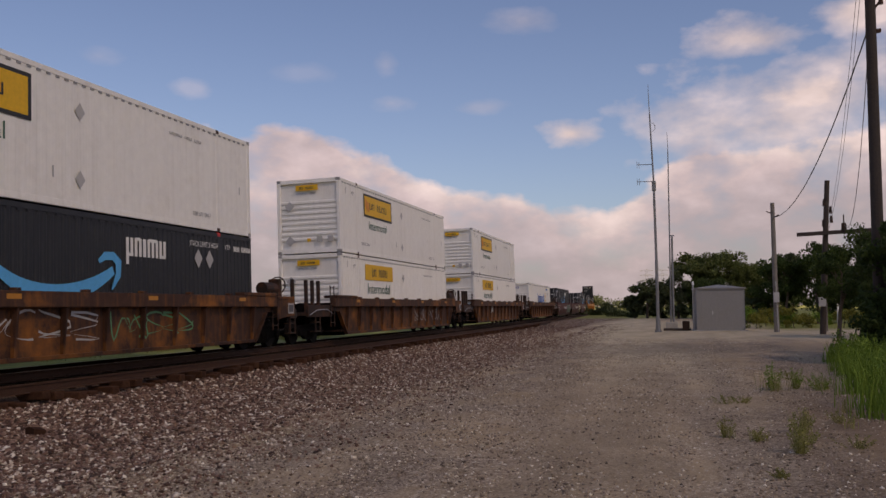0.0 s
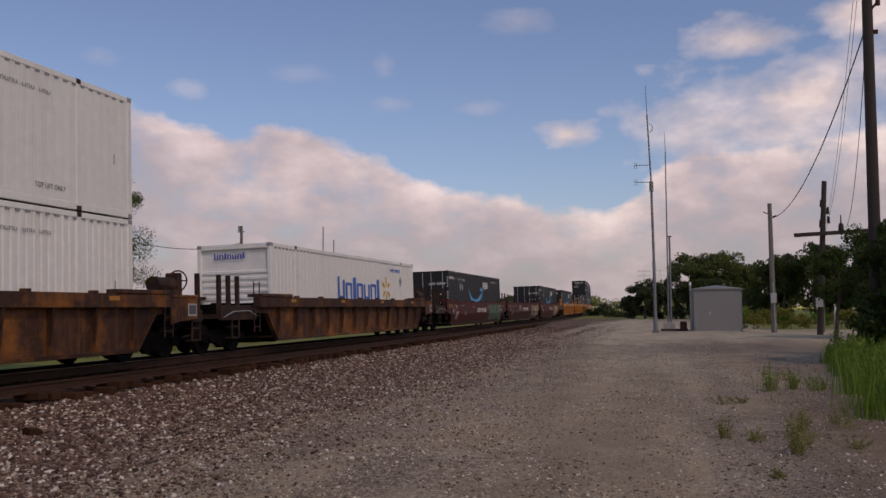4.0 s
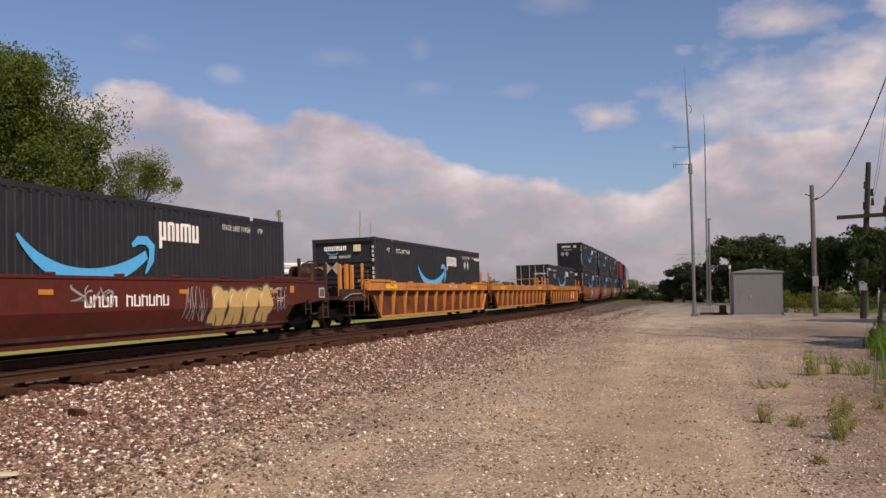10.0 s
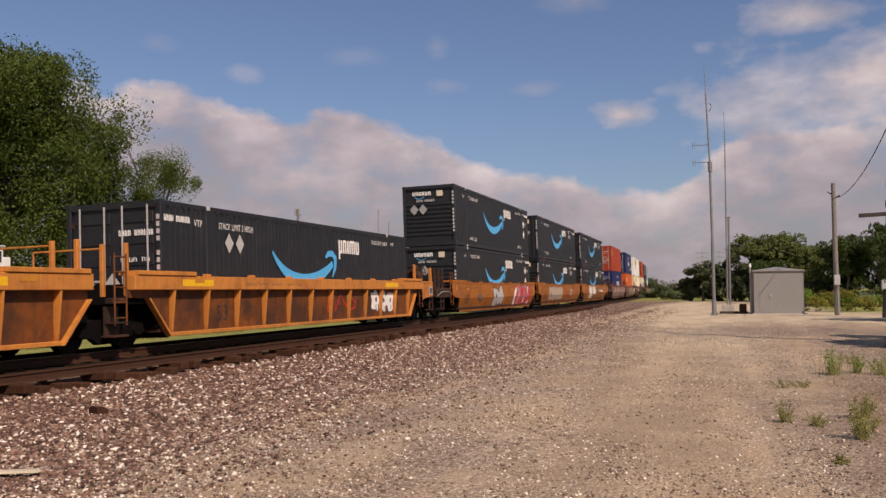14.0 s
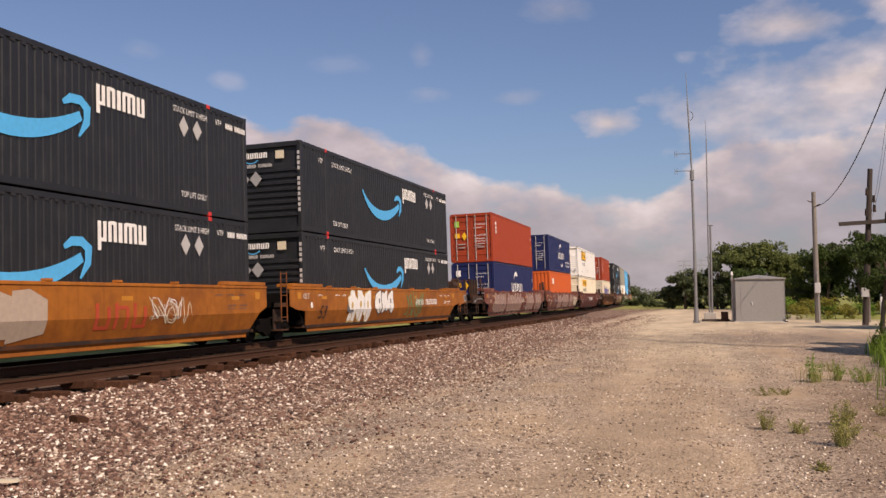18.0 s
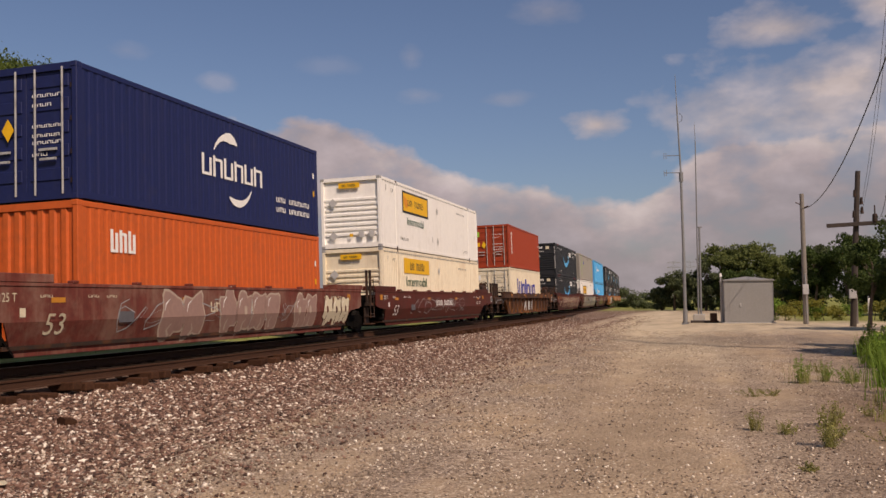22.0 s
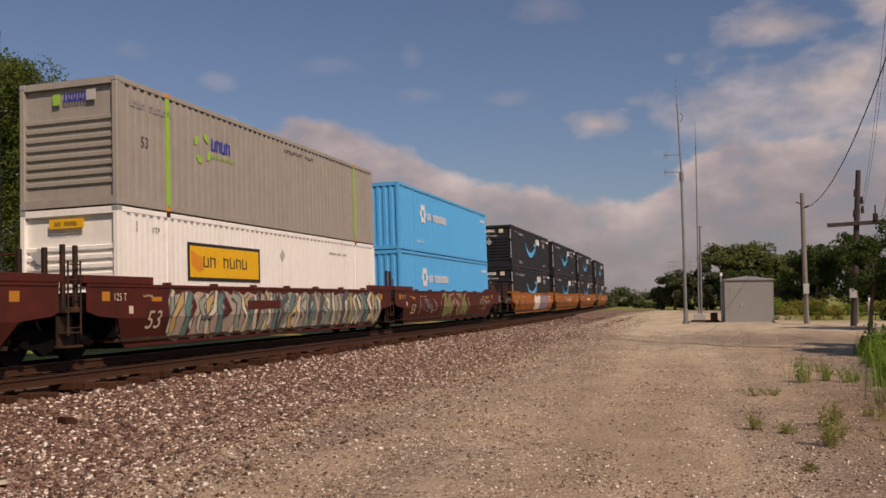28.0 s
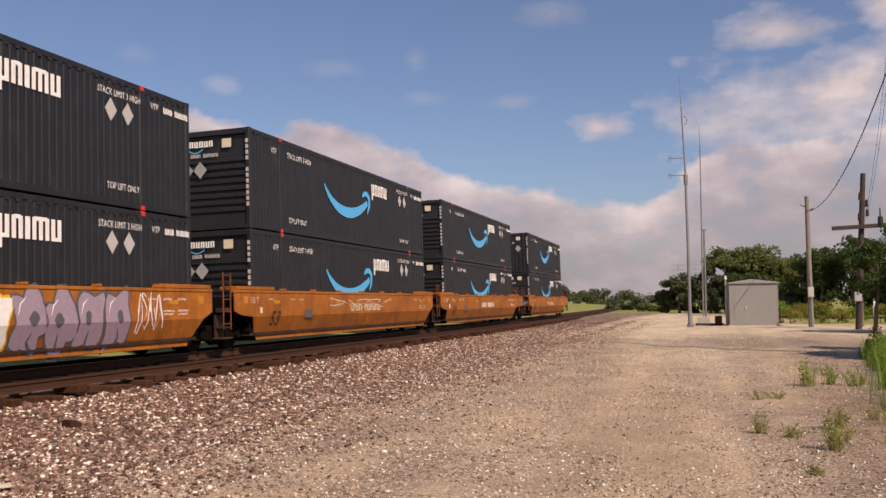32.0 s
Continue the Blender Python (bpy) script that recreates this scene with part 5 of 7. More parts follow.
blades("verge_grass", [(2.7 + rd.random() ** 0.8 * 5 + (y_ - 15) * 0.10, y_, rd.uniform(0.6, 1.2)) for y_ in (13.8 + rd.random() * 14 for _ in range(420))], 0.78, "fresh", 1, "bright green grass along the bush", per=34, spread=0.4, wide=0.008)
for i, (x, y, h, r, mt_) in enumerate(((1.47, 12.3, 0.36, 0.22, "olive_weed"), (1.24, 10.5, 0.38, 0.22, "olive_weed"), (1.36, 11.2, 0.22, 0.2, "dry_grass"), (0.56, 11.9, 0.30, 0.14, "dry_grass"), (0.90, 11.5, 0.20, 0.13, "olive_weed"), (0.75, 15.4, 0.16, 0.34, "dry_grass"),
                                         (1.0, 15.6, 0.14, 0.25, "dry_grass"), (1.72, 18.4, 0.62, 0.22, "fresh"), (2.2, 18.9, 0.46, 0.2, "fresh"), (2.65, 18.7, 0.42, 0.34, "fresh"), (2.3, 20.6, 0.3, 0.3, "dry_grass"), (0.9, 9.0, 0.10, 0.12, "dry_grass"), (1.9, 11.0, 0.16, 0.3, "dry_grass"), (2.1, 13.2, 0.2, 0.3, "dry_grass"))):
    weed(x, y, h, r, mt_, 20 + i, ("tuft of green leafy weeds in the gravel" if mt_ != "dry_grass" else "tuft of dry yellowish weeds in the gravel"), leaves=560 if h > 0.3 else 340, size=0.009 + 0.012 * h)
blades("lane_grass", [(1.72, 18.3, 1.0), (1.85, 18.5, 0.8), (2.2, 18.8, 0.85), (2.62, 18.6, 0.8), (2.8, 18.9, 0.7), (1.5, 12.2, 0.7), (1.26, 10.45, 0.6), (0.58, 11.9, 0.5), (0.9, 11.5, 0.4), (2.4, 14.6, 0.6), (2.1, 12.8, 0.5)], 0.47, "olive_weed", 5, "thin yellow-green grass tufts in the gravel", per=42, spread=0.26, wide=0.004)
blades("field_grass", [(-19 - rd.random() * 8, 8 + rd.random() * 40, rd.uniform(0.6, 1.2)) for _ in range(900)], 0.22, "dry_grass", 2, "yellow-green field grass beyond the track", per=14, spread=0.5, wide=0.02)


# ---- the cloud that hides the sun at first, drifting off the sun ----
SLANT = 0.3


def make_cloud():
    """A broad thin cloud sheet with a flat base, a billowed top and a frayed, thinning rim, high up towards the sun."""
    nx, ny, w, d = 60, 80, 420.0, 760.0
    def rim(x, y):
        return 18 * noise.noise((y * 0.02, x * 0.01, 3.0)) + 7 * noise.noise((y * 0.08, x * 0.03, 9.0))
    top, low = [], []
    for j in range(ny + 1):
        for i in range(nx + 1):
            x, y = w * i / nx, d * (j / ny - 0.5)
            x += rim(x, y) * max(0.0, 1 - x / 120) - SLANT * y
            fade = min(1.0, i / 8, (nx - i) / 8, j / 8, (ny - j) / 8)
            top.append((x, y, 2 + fade * (10 + 16 * abs(noise.noise((x * 0.02, y * 0.02, 1.0))) + 7 * noise.noise((x * 0.06, y * 0.06, 2.0)))))
            low.append((x, y, -2 - 3 * fade))
    n = nx + 1
    quads = [(j * n + i, j * n + i + 1, (j + 1) * n + i + 1, (j + 1) * n + i) for j in range(ny) for i in range(nx)]
    ms = Mesh().add(top, quads).add(low, [q[::-1] for q in quads])
    mt = bpy.data.materials.new("cloud_vapour")
    mt.use_nodes = True
    nt = mt.node_tree
    bsdf = nt.nodes["Principled BSDF"]
    bsdf.inputs["Base Color"].default_value, bsdf.inputs["Roughness"].default_value = (0.9, 0.9, 0.9, 1), 1.0
    sep = nt.nodes.new("ShaderNodeSeparateXYZ")
    nt.links.new(nt.nodes.new("ShaderNodeTexCoord").outputs["Object"], sep.inputs[0])
    thin = nt.nodes.new("ShaderNodeMapRange")
    thin.interpolation_type = "SMOOTHSTEP"
    across = nt.nodes.new("ShaderNodeMath")
    across.operation = "MULTIPLY_ADD"
    nt.links.new(sep.outputs[1], across.inputs[0])
    across.inputs[1].default_value = SLANT
    nt.links.new(sep.outputs[0], across.inputs[2])
    nt.links.new(across.outputs[0], thin.inputs[0])
    for i, v in enumerate((0.0, 58.0, 1.0, 0.36)):
        thin.inputs[i + 1].default_value = v
    see = nt.nodes.new("ShaderNodeBsdfTransparent")
    mix = nt.nodes.new("ShaderNodeMixShader")
    nt.links.new(thin.outputs[0], mix.inputs[0])
    nt.links.new(bsdf.outputs[0], mix.inputs[1])
    nt.links.new(see.outputs[0], mix.inputs[2])
    nt.links.new(mix.outputs[0], nt.nodes["Material Output"].inputs[0])
    ob = tagged(new("cloud", ms.data("cloud", mt, True)), "broad thin white cloud drifting off the sun", "cloud")
    ob.matrix_basis = Matrix.Translation(cloud_at(0))
    return ob


def cloud_at(t):
    """Its shadow's thin edge lingers by the train, sweeps over the lane between 7 and 9.5 s and leaves the shed by 14 s."""
    off = SUN_WAY * (350.0 / SUN_WAY.z)
    return Vector((float(np.interp(t, (0, 6, 7, 8, 9, 10, 12, 14, 32), (-125, -78, -66, -53, -40, -28, -9, 30, 430))), 60, 0)) + off


cloud = make_cloud()


# ---- containers: origin under the middle of the floor, +x the side that faces the lane, -y the trailing end ----
CW, CH = 1.295, 2.896
L53, L40 = 16.15, 12.19
DATA = {}


def shared(key, make, mat):
    if key not in DATA:
        DATA[key] = make().data(key[0], mat)
    return DATA[key]


def container(label, colour, long53=True, end="ribs", pitch=0.28, deep=0.032, plain_top=0.0, end_mat=None, post_mat=None, cap="rail_dark", category="container"):
    """A freight container in its parts: rails, posts, corner castings, corrugated walls, roof, doors or a ribbed end."""
    mat, L = M[colour], (L53 if long53 else L40)
    h2 = L / 2
    em, pm = M[end_mat or colour], M[post_mat or colour]
    ob = thing("container", label, category)
    k = (colour, long53)
    for sx in (-1, 1):
        a = lambda lo, hi: (min(sx * lo, sx * hi), max(sx * lo, sx * hi))
        part("bottom_rail", shared(("bottom_rail", sx, *k), lambda: Mesh().box(*a(CW - 0.09, CW - 0.002), -h2 + 0.16, h2 - 0.16, 0.02, 0.17, 0.008), mat), mat, ob)
        part("top_rail", shared(("top_rail", sx, *k), lambda: Mesh().box(*a(CW - 0.07, CW), -h2 + 0.16, h2 - 0.16, CH - 0.13, CH - 0.01, 0.008), mat), mat, ob)
        def wall():
            ms = Mesh()
            cuts = [-h2 + 0.16, -6.1 - 0.08, -6.1 + 0.08, 6.1 - 0.08, 6.1 + 0.08, h2 - 0.16] if long53 else [-h2 + 0.16, h2 - 0.16]
            for lo, hi in zip(cuts[::2], cuts[1::2]):
                ms.wave("y", lo, hi, 0.17, CH - 0.13, sx * (CW - 0.012), deep, pitch, 0.02, sx)
            return ms
        part("side_wall", shared(("side_wall", sx, pitch, deep, *k), wall, mat), mat, ob)
        smat = M["p_grey" if colour in ("white", "yellowed") else "p_black"]
        slots = shared(("slots", sx, long53, smat.name), lambda: [ms := Mesh(), [ms.box(*a(CW - 0.02, CW + 0.003), y - 0.06, y + 0.06, CH - 0.175, CH - 0.125) for y in np.arange(-h2 + 0.4, h2 - 0.3, 0.29)]][0], smat)
        if sx > 0 and long53:
            tagged(part("slot_strip", slots, smat, ob, "dark row of tie-down slots"), kind="stuff")
        ys = (-h2 + 0.08, h2 - 0.08) + ((-6.1, 6.1) if long53 else ())
        for y in ys:
            post = part("corner_post" if abs(y) > 6.2 or not long53 else "lift_post", shared(("corner_post", sx, post_mat or colour), lambda: Mesh().box(*a(CW - 0.13, CW), -0.08, 0.08, 0.1, CH - 0.1, 0.012), pm), pm, ob, at=(0, y, 0))
            if sx > 0 or abs(y) > 6.2:
                cp = cap if long53 and abs(y) < 6.2 else "p_grey" if colour in ("white", "yellowed", "greige") else colour
                for z in (0.0, CH - 0.12):
                    part("corner_casting", shared(("corner_casting", sx, cp), lambda: Mesh().box(*a(CW - 0.16, CW + 0.004), -0.089, 0.089, 0.0, 0.12, 0.014), M[cp]), M[cp], post, at=(0, 0, z))
    part("roof", shared(("roof", *k), lambda: Mesh().wave("y", -h2 + 0.1, h2 - 0.1, -CW + 0.05, CW - 0.05, 0, 0.02, 0.5, 0.03).turned(Matrix(((0, 0, 1, 0), (0, 1, 0, 0), (1, 0, 0, CH - 0.02), (0, 0, 0, 1)))), M["roof_grey"]), M["roof_grey"], ob)
    part("floor", shared(("floor", *k), lambda: Mesh().box(-CW + 0.09, CW - 0.09, -h2 + 0.1, h2 - 0.1, 0.1, 0.18), M["rail_dark"]), M["rail_dark"], ob)
    for ey, style in ((-h2, end), (h2, "vert")):
        s = 1 if ey > 0 else -1
        def hb(y0, y1, x0, x1, z0, z1, c=0.0):
            return Mesh().box(x0, x1, min(ey - s * y0, ey - s * y1), max(ey - s * y0, ey - s * y1), z0, z1, c)
        part("end_sill", shared(("end_sill", s, *k), lambda: hb(0.0, 0.1, -CW + 0.13, CW - 0.13, 0.02, 0.2), mat), mat, ob)
        part("end_header", shared(("end_header", s, *k), lambda: hb(0.0, 0.1, -CW + 0.13, CW - 0.13, CH - 0.16, CH - 0.01), mat), mat, ob)
        if style == "ribs":
            def ribs():
                ms = hb(0.1, 0.13, -CW + 0.12, CW - 0.12, 0.2, CH - 0.16)
                return ms
            part("end_panel", shared(("end_panel", s, end_mat or colour, *k), ribs, em), em, ob)
            for i in range(8):
                z = 0.50 + i * 0.205
                part("end_rib", shared(("end_rib", s, end_mat or colour, *k), lambda: Mesh().prism([(0, 0.0), (0, 0.12), (0.05 * s, 0.10), (0.05 * s, 0.02)], "x", -CW + 0.14, CW - 0.14), em), em, ob, at=(0, ey - s * 0.10, z))
        elif style == "vert":
            part("end_panel", shared(("end_vert", s, end_mat or colour, *k), lambda: Mesh().wave("y", -CW + 0.13, CW - 0.13, 0.2, CH - 0.16, 0.0, 0.045, 0.28, 0.02).turned(Matrix.Translation((0, ey - s * 0.02, 0)) @ pose(0, 0, 0, 0, 0, 90 * s)), em), em, ob)
        else:
            for j in (-1, 1):
                x0, x1 = (-CW + 0.13, -0.006) if j < 0 else (0.006, CW - 0.13)
                def leaf_():
                    return hb(0.06, 0.10, x0, x1, 0.2, CH - 0.16, 0.006)
                door = part("door", shared(("door", j, s, end_mat or colour, *k), leaf_, em), em, ob)
                for z in np.linspace(0.42, CH - 0.5, 5):
                    part("door_panel", shared(("door_panel", j, s, end_mat or colour, *k), lambda: hb(0.035, 0.06, x0 + 0.1, x1 - 0.1, 0, 0.26, 0.012), em), em, door, at=(0, 0, z))
                for x in (x0 + 0.26, x1 - 0.22):
                    rod = part("lock_rod", shared(("lock_rod", s, *k), lambda: Mesh().tube((0, ey + s * 0.01, 0.12), (0, ey + s * 0.01, CH - 0.1), 0.022, n=8), M["rod"]), M["rod"], door, at=(x, 0, 0))
                part("latch", shared(("latch", s, *k), lambda: Mesh().box(-0.22, 0.22, ey - 0.03, ey + 0.012, 1.05, 1.1).box(-0.2, 0.2, ey - 0.03, ey + 0.012, 0.85, 0.9), M["rod"]), M["rod"], door, at=((x0 + x1) / 2, 0, 0))
                for z in (0.4, 1.0, 1.7, 2.4):
                    part("hinge", shared(("hinge", j, s, *k), lambda: hb(0.02, 0.06, (x0 - 0.05 if j < 0 else x1 - 0.05), (x0 + 0.05 if j < 0 else x1 + 0.05), -0.05, 0.05), M["rail_dark"]), M["rail_dark"], door, at=(0, 0, z))
    return ob


SIDE = CW + 0.003


def mark(name, me, mat, ob, y=0.0, z=0.0, label="", x=SIDE):
    if name in ("stencil_bars", "number_bars"):
        return tagged(part(name, me, M[mat], ob, label, (x, y, z)), kind="stuff")
    if name == "word_bars":
        return big_bars(me, mat, ob, label, (x, y, z))
    return part(name, me, M[mat], ob, label, (x, y, z))


def big_bars(me, mat, ob, label, at):
    """One part for each letter of a large word."""
    for v0, v1, f0, f1 in me.groups:
        part("word_bar", Mesh().add(me.v[v0:v1], [[i - v0 for i in f] for f in me.f[f0:f1]]), M[mat], ob, label, at)


def words(ob, text, h, mat, y, z, squeeze=0.9, label=""):
    return tagged(part("lettering", lettering(text, h, M[mat], squeeze), M[mat], ob, label, (SIDE + 0.002, y, z)), kind="stuff")


def end_mark(name, ms, mat, ob, ey, label=""):
    """A marking drawn in y-z, turned to lie on the trailing end: y becomes x."""
    ms.turned(pose(0, 0, 0, 0, 0, -90))
    bit = part(name, ms, M[mat], ob, label, (0, ey - 0.004, 0))
    return tagged(bit, kind="stuff") if name.endswith("_bars") else bit


def swoosh_pts():
    """A sagging band: it starts high, runs through its lowest point and rises again."""
    p0, p1, p2, p3 = (Vector(q) for q in ((-2.86, 1.90), (-2.0, 0.92), (-0.25, 0.86), (1.16, 1.66)))
    pts, wd = [], []
    for i in range(19):
        f = i / 18
        g = 1 - f
        q = p0 * g ** 3 + p1 * 3 * g * g * f + p2 * 3 * g * f * f + p3 * f ** 3
        pts.append((q.x, q.y))
        wd.append(0.05 + 0.33 * math.sin(math.pi * min(1, 0.02 + 0.84 * f)) ** 0.9)
    return pts, wd


def dark_box(end, kind="red"):
    """A charcoal box with a pale blue curved arrow, white word bars and stencils."""
    ob = container("charcoal black corrugated freight container with a pale blue curved arrow", "charcoal", end=end, pitch=0.21, deep=0.014, cap="p_red" if kind == "red" else "p_silver")
    pts, wd = swoosh_pts()
    ar = mark("curved_arrow", ribbon(pts, wd), "p_blue", ob, 0, 0, "pale blue curved band")
    part("arrow_head", ribbon([(0.62, 1.84), (0.85, 1.97), (1.15, 1.98), (1.36, 1.84), (1.34, 1.55), (1.10, 1.22)], [0.10, 0.19, 0.20, 0.24, 0.20, 0.05], x=0.002), M["p_blue"], ar)
    mark("word_bars", bars("pnimn", 0, 0, 0.60, 1.75, gap=0.22), "p_white", ob, 1.66, 2.02, "white bars of a word")
    words(ob, "STACK LIMIT 3 HIGH", 0.17, "p_white", -5.65, 2.36, 0.80)
    words(ob, "STACK LIMIT 3 HIGH", 0.15, "p_white", 4.5, 2.44, 0.80)
    words(ob, "TOP LIFT ONLY", 0.17, "p_white", -5.65, 0.34, 0.80)
    words(ob, "TOP LIFT ONLY", 0.15, "p_white", 4.8, 0.38, 0.80)
    words(ob, "VTP", 0.17, "p_white", -6.75, 2.36)
    number_y, placards = 6.95, [(4.95, 2.12), (5.55, 2.12)]
    if kind == "white":
        placards = [(6.75, 1.95), (6.75, 1.30)]
        words(ob, "53", 0.24, "p_white", 7.15, 1.85)
    elif kind == "door":
        number_y, placards = -7.95, [(-5.15, 2.02), (-4.62, 2.02)]
    words(ob, "VTP", 0.15, "p_white", 6.42, 2.44)
    mark("number_bars", bars("AAAA 888888", 0, 0, 0.15, 1.05), "p_white", ob, number_y, 2.42, "white bars of a number")
    for y, z in placards:
        mark("placard", outline([(0, -0.26), (0.21, 0), (0, 0.26), (-0.21, 0)]), "p_white" if kind == "white" else "p_silver", ob, y, z, "pale diamond placard")
    ey = -L53 / 2
    if end != "doors":
        end_mark("word_bars", bars("aaaaaa", -0.8, 2.42, 0.24, 0.95), "p_white", ob, ey + 0.03, "white bars of a word")
        end_mark("curved_band", ribbon([(-0.7 + 0.5 * f, 2.36 - 0.10 * math.sin(math.pi * f)) for f in np.linspace(0, 1, 7)], [0.03] * 7), "p_blue", ob, ey + 0.03)
        end_mark("label_plate", plate(0.42, 0.72, 2.36, 2.62), "p_cream", ob, ey + 0.02, "pale square plate")
        end_mark("number_bars", bars("AAAA 888888", -0.6, 2.12, 0.11, 0.9), "p_silver", ob, ey + 0.03)
        for x in ((-0.72, -0.28) if end == "ribs" else (-0.78, 0.55)):
            end_mark("placard", outline([(x, 1.5), (x + 0.22, 1.75), (x, 2.0), (x - 0.22, 1.75)]), "p_grey", ob, ey + 0.0, "grey diamond placard")
    else:
        end_mark("number_bars", bars("AAAA 888888", 0.15, 2.1, 0.14, 0.95), "p_white", ob, ey + 0.02, "white bars of a number")
        end_mark("number_bars", bars("8888 88", 0.2, 1.5, 0.10, 0.8), "p_white", ob, ey + 0.02)
        for x in (-0.7, 0.0):
            end_mark("placard", outline([(x, 0.75), (x + 0.22, 1.0), (x, 1.25), (x - 0.22, 1.0)]), "p_silver", ob, ey - 0.03, "pale diamond placard")
    digits = Mesh()
    for i in range(12):
        if i != 4:
            digits.box(0, 0.004, 1.18, 1.265, 2.45 - i * 0.165, 2.56 - i * 0.165)
    end_mark("number_bars", digits, "p_silver", ob, ey - 0.0)
    return ob


def badge(ob, y, z, w, h, name_w=0.62):
    """A yellow panel with a black border, an emblem and the black bars of a name."""
    b = mark("panel", plate(0, w, 0, h), "p_black", ob, y, z, "black bordered yellow panel", SIDE)
    part("face", plate(0.10, w - 0.10, 0.085, h - 0.085), M["p_yellow"], b, at=(0.003, 0, 0))
    tagged(part("word_bars", bars("AA AAAA", w * (0.5 - name_w / 2), h * 0.36, h * 0.30, w * name_w), M["p_black"], b, at=(0.006, 0, 0)), kind="stuff")
    part("emblem", outline([(0.14, h * 0.8), (w * 0.17, h * 0.62), (w * 0.2, h * 0.3), (w * 0.13, h * 0.22), (0.16, h * 0.4)]), M["p_orange"], b, at=(0.006, 0, 0))


def white_box(style="tall", end="ribs", colour="white"):
    """A white box with a yellow panel, green lettering and stencils."""
    ob = container("white freight container with a yellow panel and green lettering" if style != "plainword" else "white freight container with a large black bordered yellow panel", colour, end=end, pitch=0.30 if style == "tall" else 0.22, deep={"tall": 0.0045, "wide": 0.018}.get(style, 0.004))
    if style == "tall":
        badge(ob, -5.28, 1.64, 3.75, 0.95)
        words(ob, "Intermodal", 0.37, "p_green", -4.72, 1.14, 1.10)
    elif style == "wide":
        b = mark("panel", plate(0, 3.7, 0, 0.65), "p_yellow", ob, -5.32, 1.92, "yellow panel")
        tagged(part("word_bars", bars("AA AAAA", 0.85, 0.15, 0.34, 2.1), M["p_black"], b, at=(0.004, 0, 0)), kind="stuff")
        words(ob, "Intermodal", 0.45, "p_green", -5.08, 1.36, 1.10)
    else:
        badge(ob, -5.3, 1.28, 3.82, 0.96)
    words(ob, "TOP LIFT ONLY", 0.13, "p_slate", -5.7, 0.42)
    words(ob, "TOP LIFT ONLY", 0.11, "p_slate", 4.7, 0.36)
    words(ob, "VTP", 0.15, "p_slate", -6.8, 2.35)
    mark("stencil_bars", bars("aaaaa aaa aaa", 0, 0, 0.10, 1.6), "p_grey", ob, 3.6, 2.33)
    for z in (0.66, 2.14):
        mark("placard_holder", outline([(0, -0.2), (0.17, 0), (0, 0.2), (-0.17, 0)]), "p_silver", ob, 0.0, z, "empty diamond placard holder")
    for y, z in ((-7.4, 2.35), (-0.9, 0.6), (7.35, 1.2)):
        mark("latch_mark", plate(0, 0.035, 0, 0.24), "p_grey", ob, y, z)
    ey = -L53 / 2
    pl = end_mark("panel", plate(-0.5, 0.42, 2.45, 2.66), "p_yellow", ob, ey + 0.0, "small yellow panel")
    end_mark("word_bars", bars("AA AAAA", -0.35, 2.5, 0.10, 0.6), "p_black", ob, ey - 0.005)
    end_mark("stencil_bars", bars("aaaaa aaa", -0.5, 2.32, 0.08, 0.8), "p_grey", ob, ey + 0.06)
    for x in (0.35, 0.8):
        end_mark("document_box", Mesh().box(0, 0.06, x, x + 0.22, 0.42, 0.66, 0.008), "p_silver", ob, ey, "small metal document box")
    end_mark("panel", plate(-0.05, 0.1, 0.45, 0.58), "p_yellow", ob, ey - 0.03)
    for z in (0.5, 1.85):
        end_mark("placard_holder", outline([(-0.75, z - 0.2), (-0.55, z), (-0.75, z + 0.2), (-0.95, z)]), "p_silver", ob, ey - 0.04)
    return ob


def store_box():
    ob = container("white freight container with blue word bars and a yellow spark", "white", end="ribs", pitch=0.3, deep=0.012)
    mark("word_bars", bars("Aalaaat", 0, 0, 0.85, 5.1, gap=0.2), "p_azure", ob, -2.2, 1.15, "blue bars of a word")
    for i in range(6):
        a = math.pi / 2 + i * math.pi / 3
        c, s = math.cos(a), math.sin(a)
        mark("spark_ray", ribbon([(c * 0.18, s * 0.18), (c * 0.55, s * 0.55)], [0.1, 0.17]), "p_yellow", ob, 3.75, 1.6, "yellow ray")
    mark("placard", outline([(0, -0.24), (0.2, 0), (0, 0.24), (-0.2, 0)]), "p_grey", ob, 5.9, 2.0, "grey diamond placard")
    mark("number_bars", bars("AAAA 888888", 0, 0, 0.15, 1.5), "p_azure", ob, 4.4, 2.4)
    end_mark("word_bars", bars("Aalaaat", -0.7, 2.42, 0.2, 1.1), "p_royal", ob, -L53 / 2 + 0.03)
    return ob


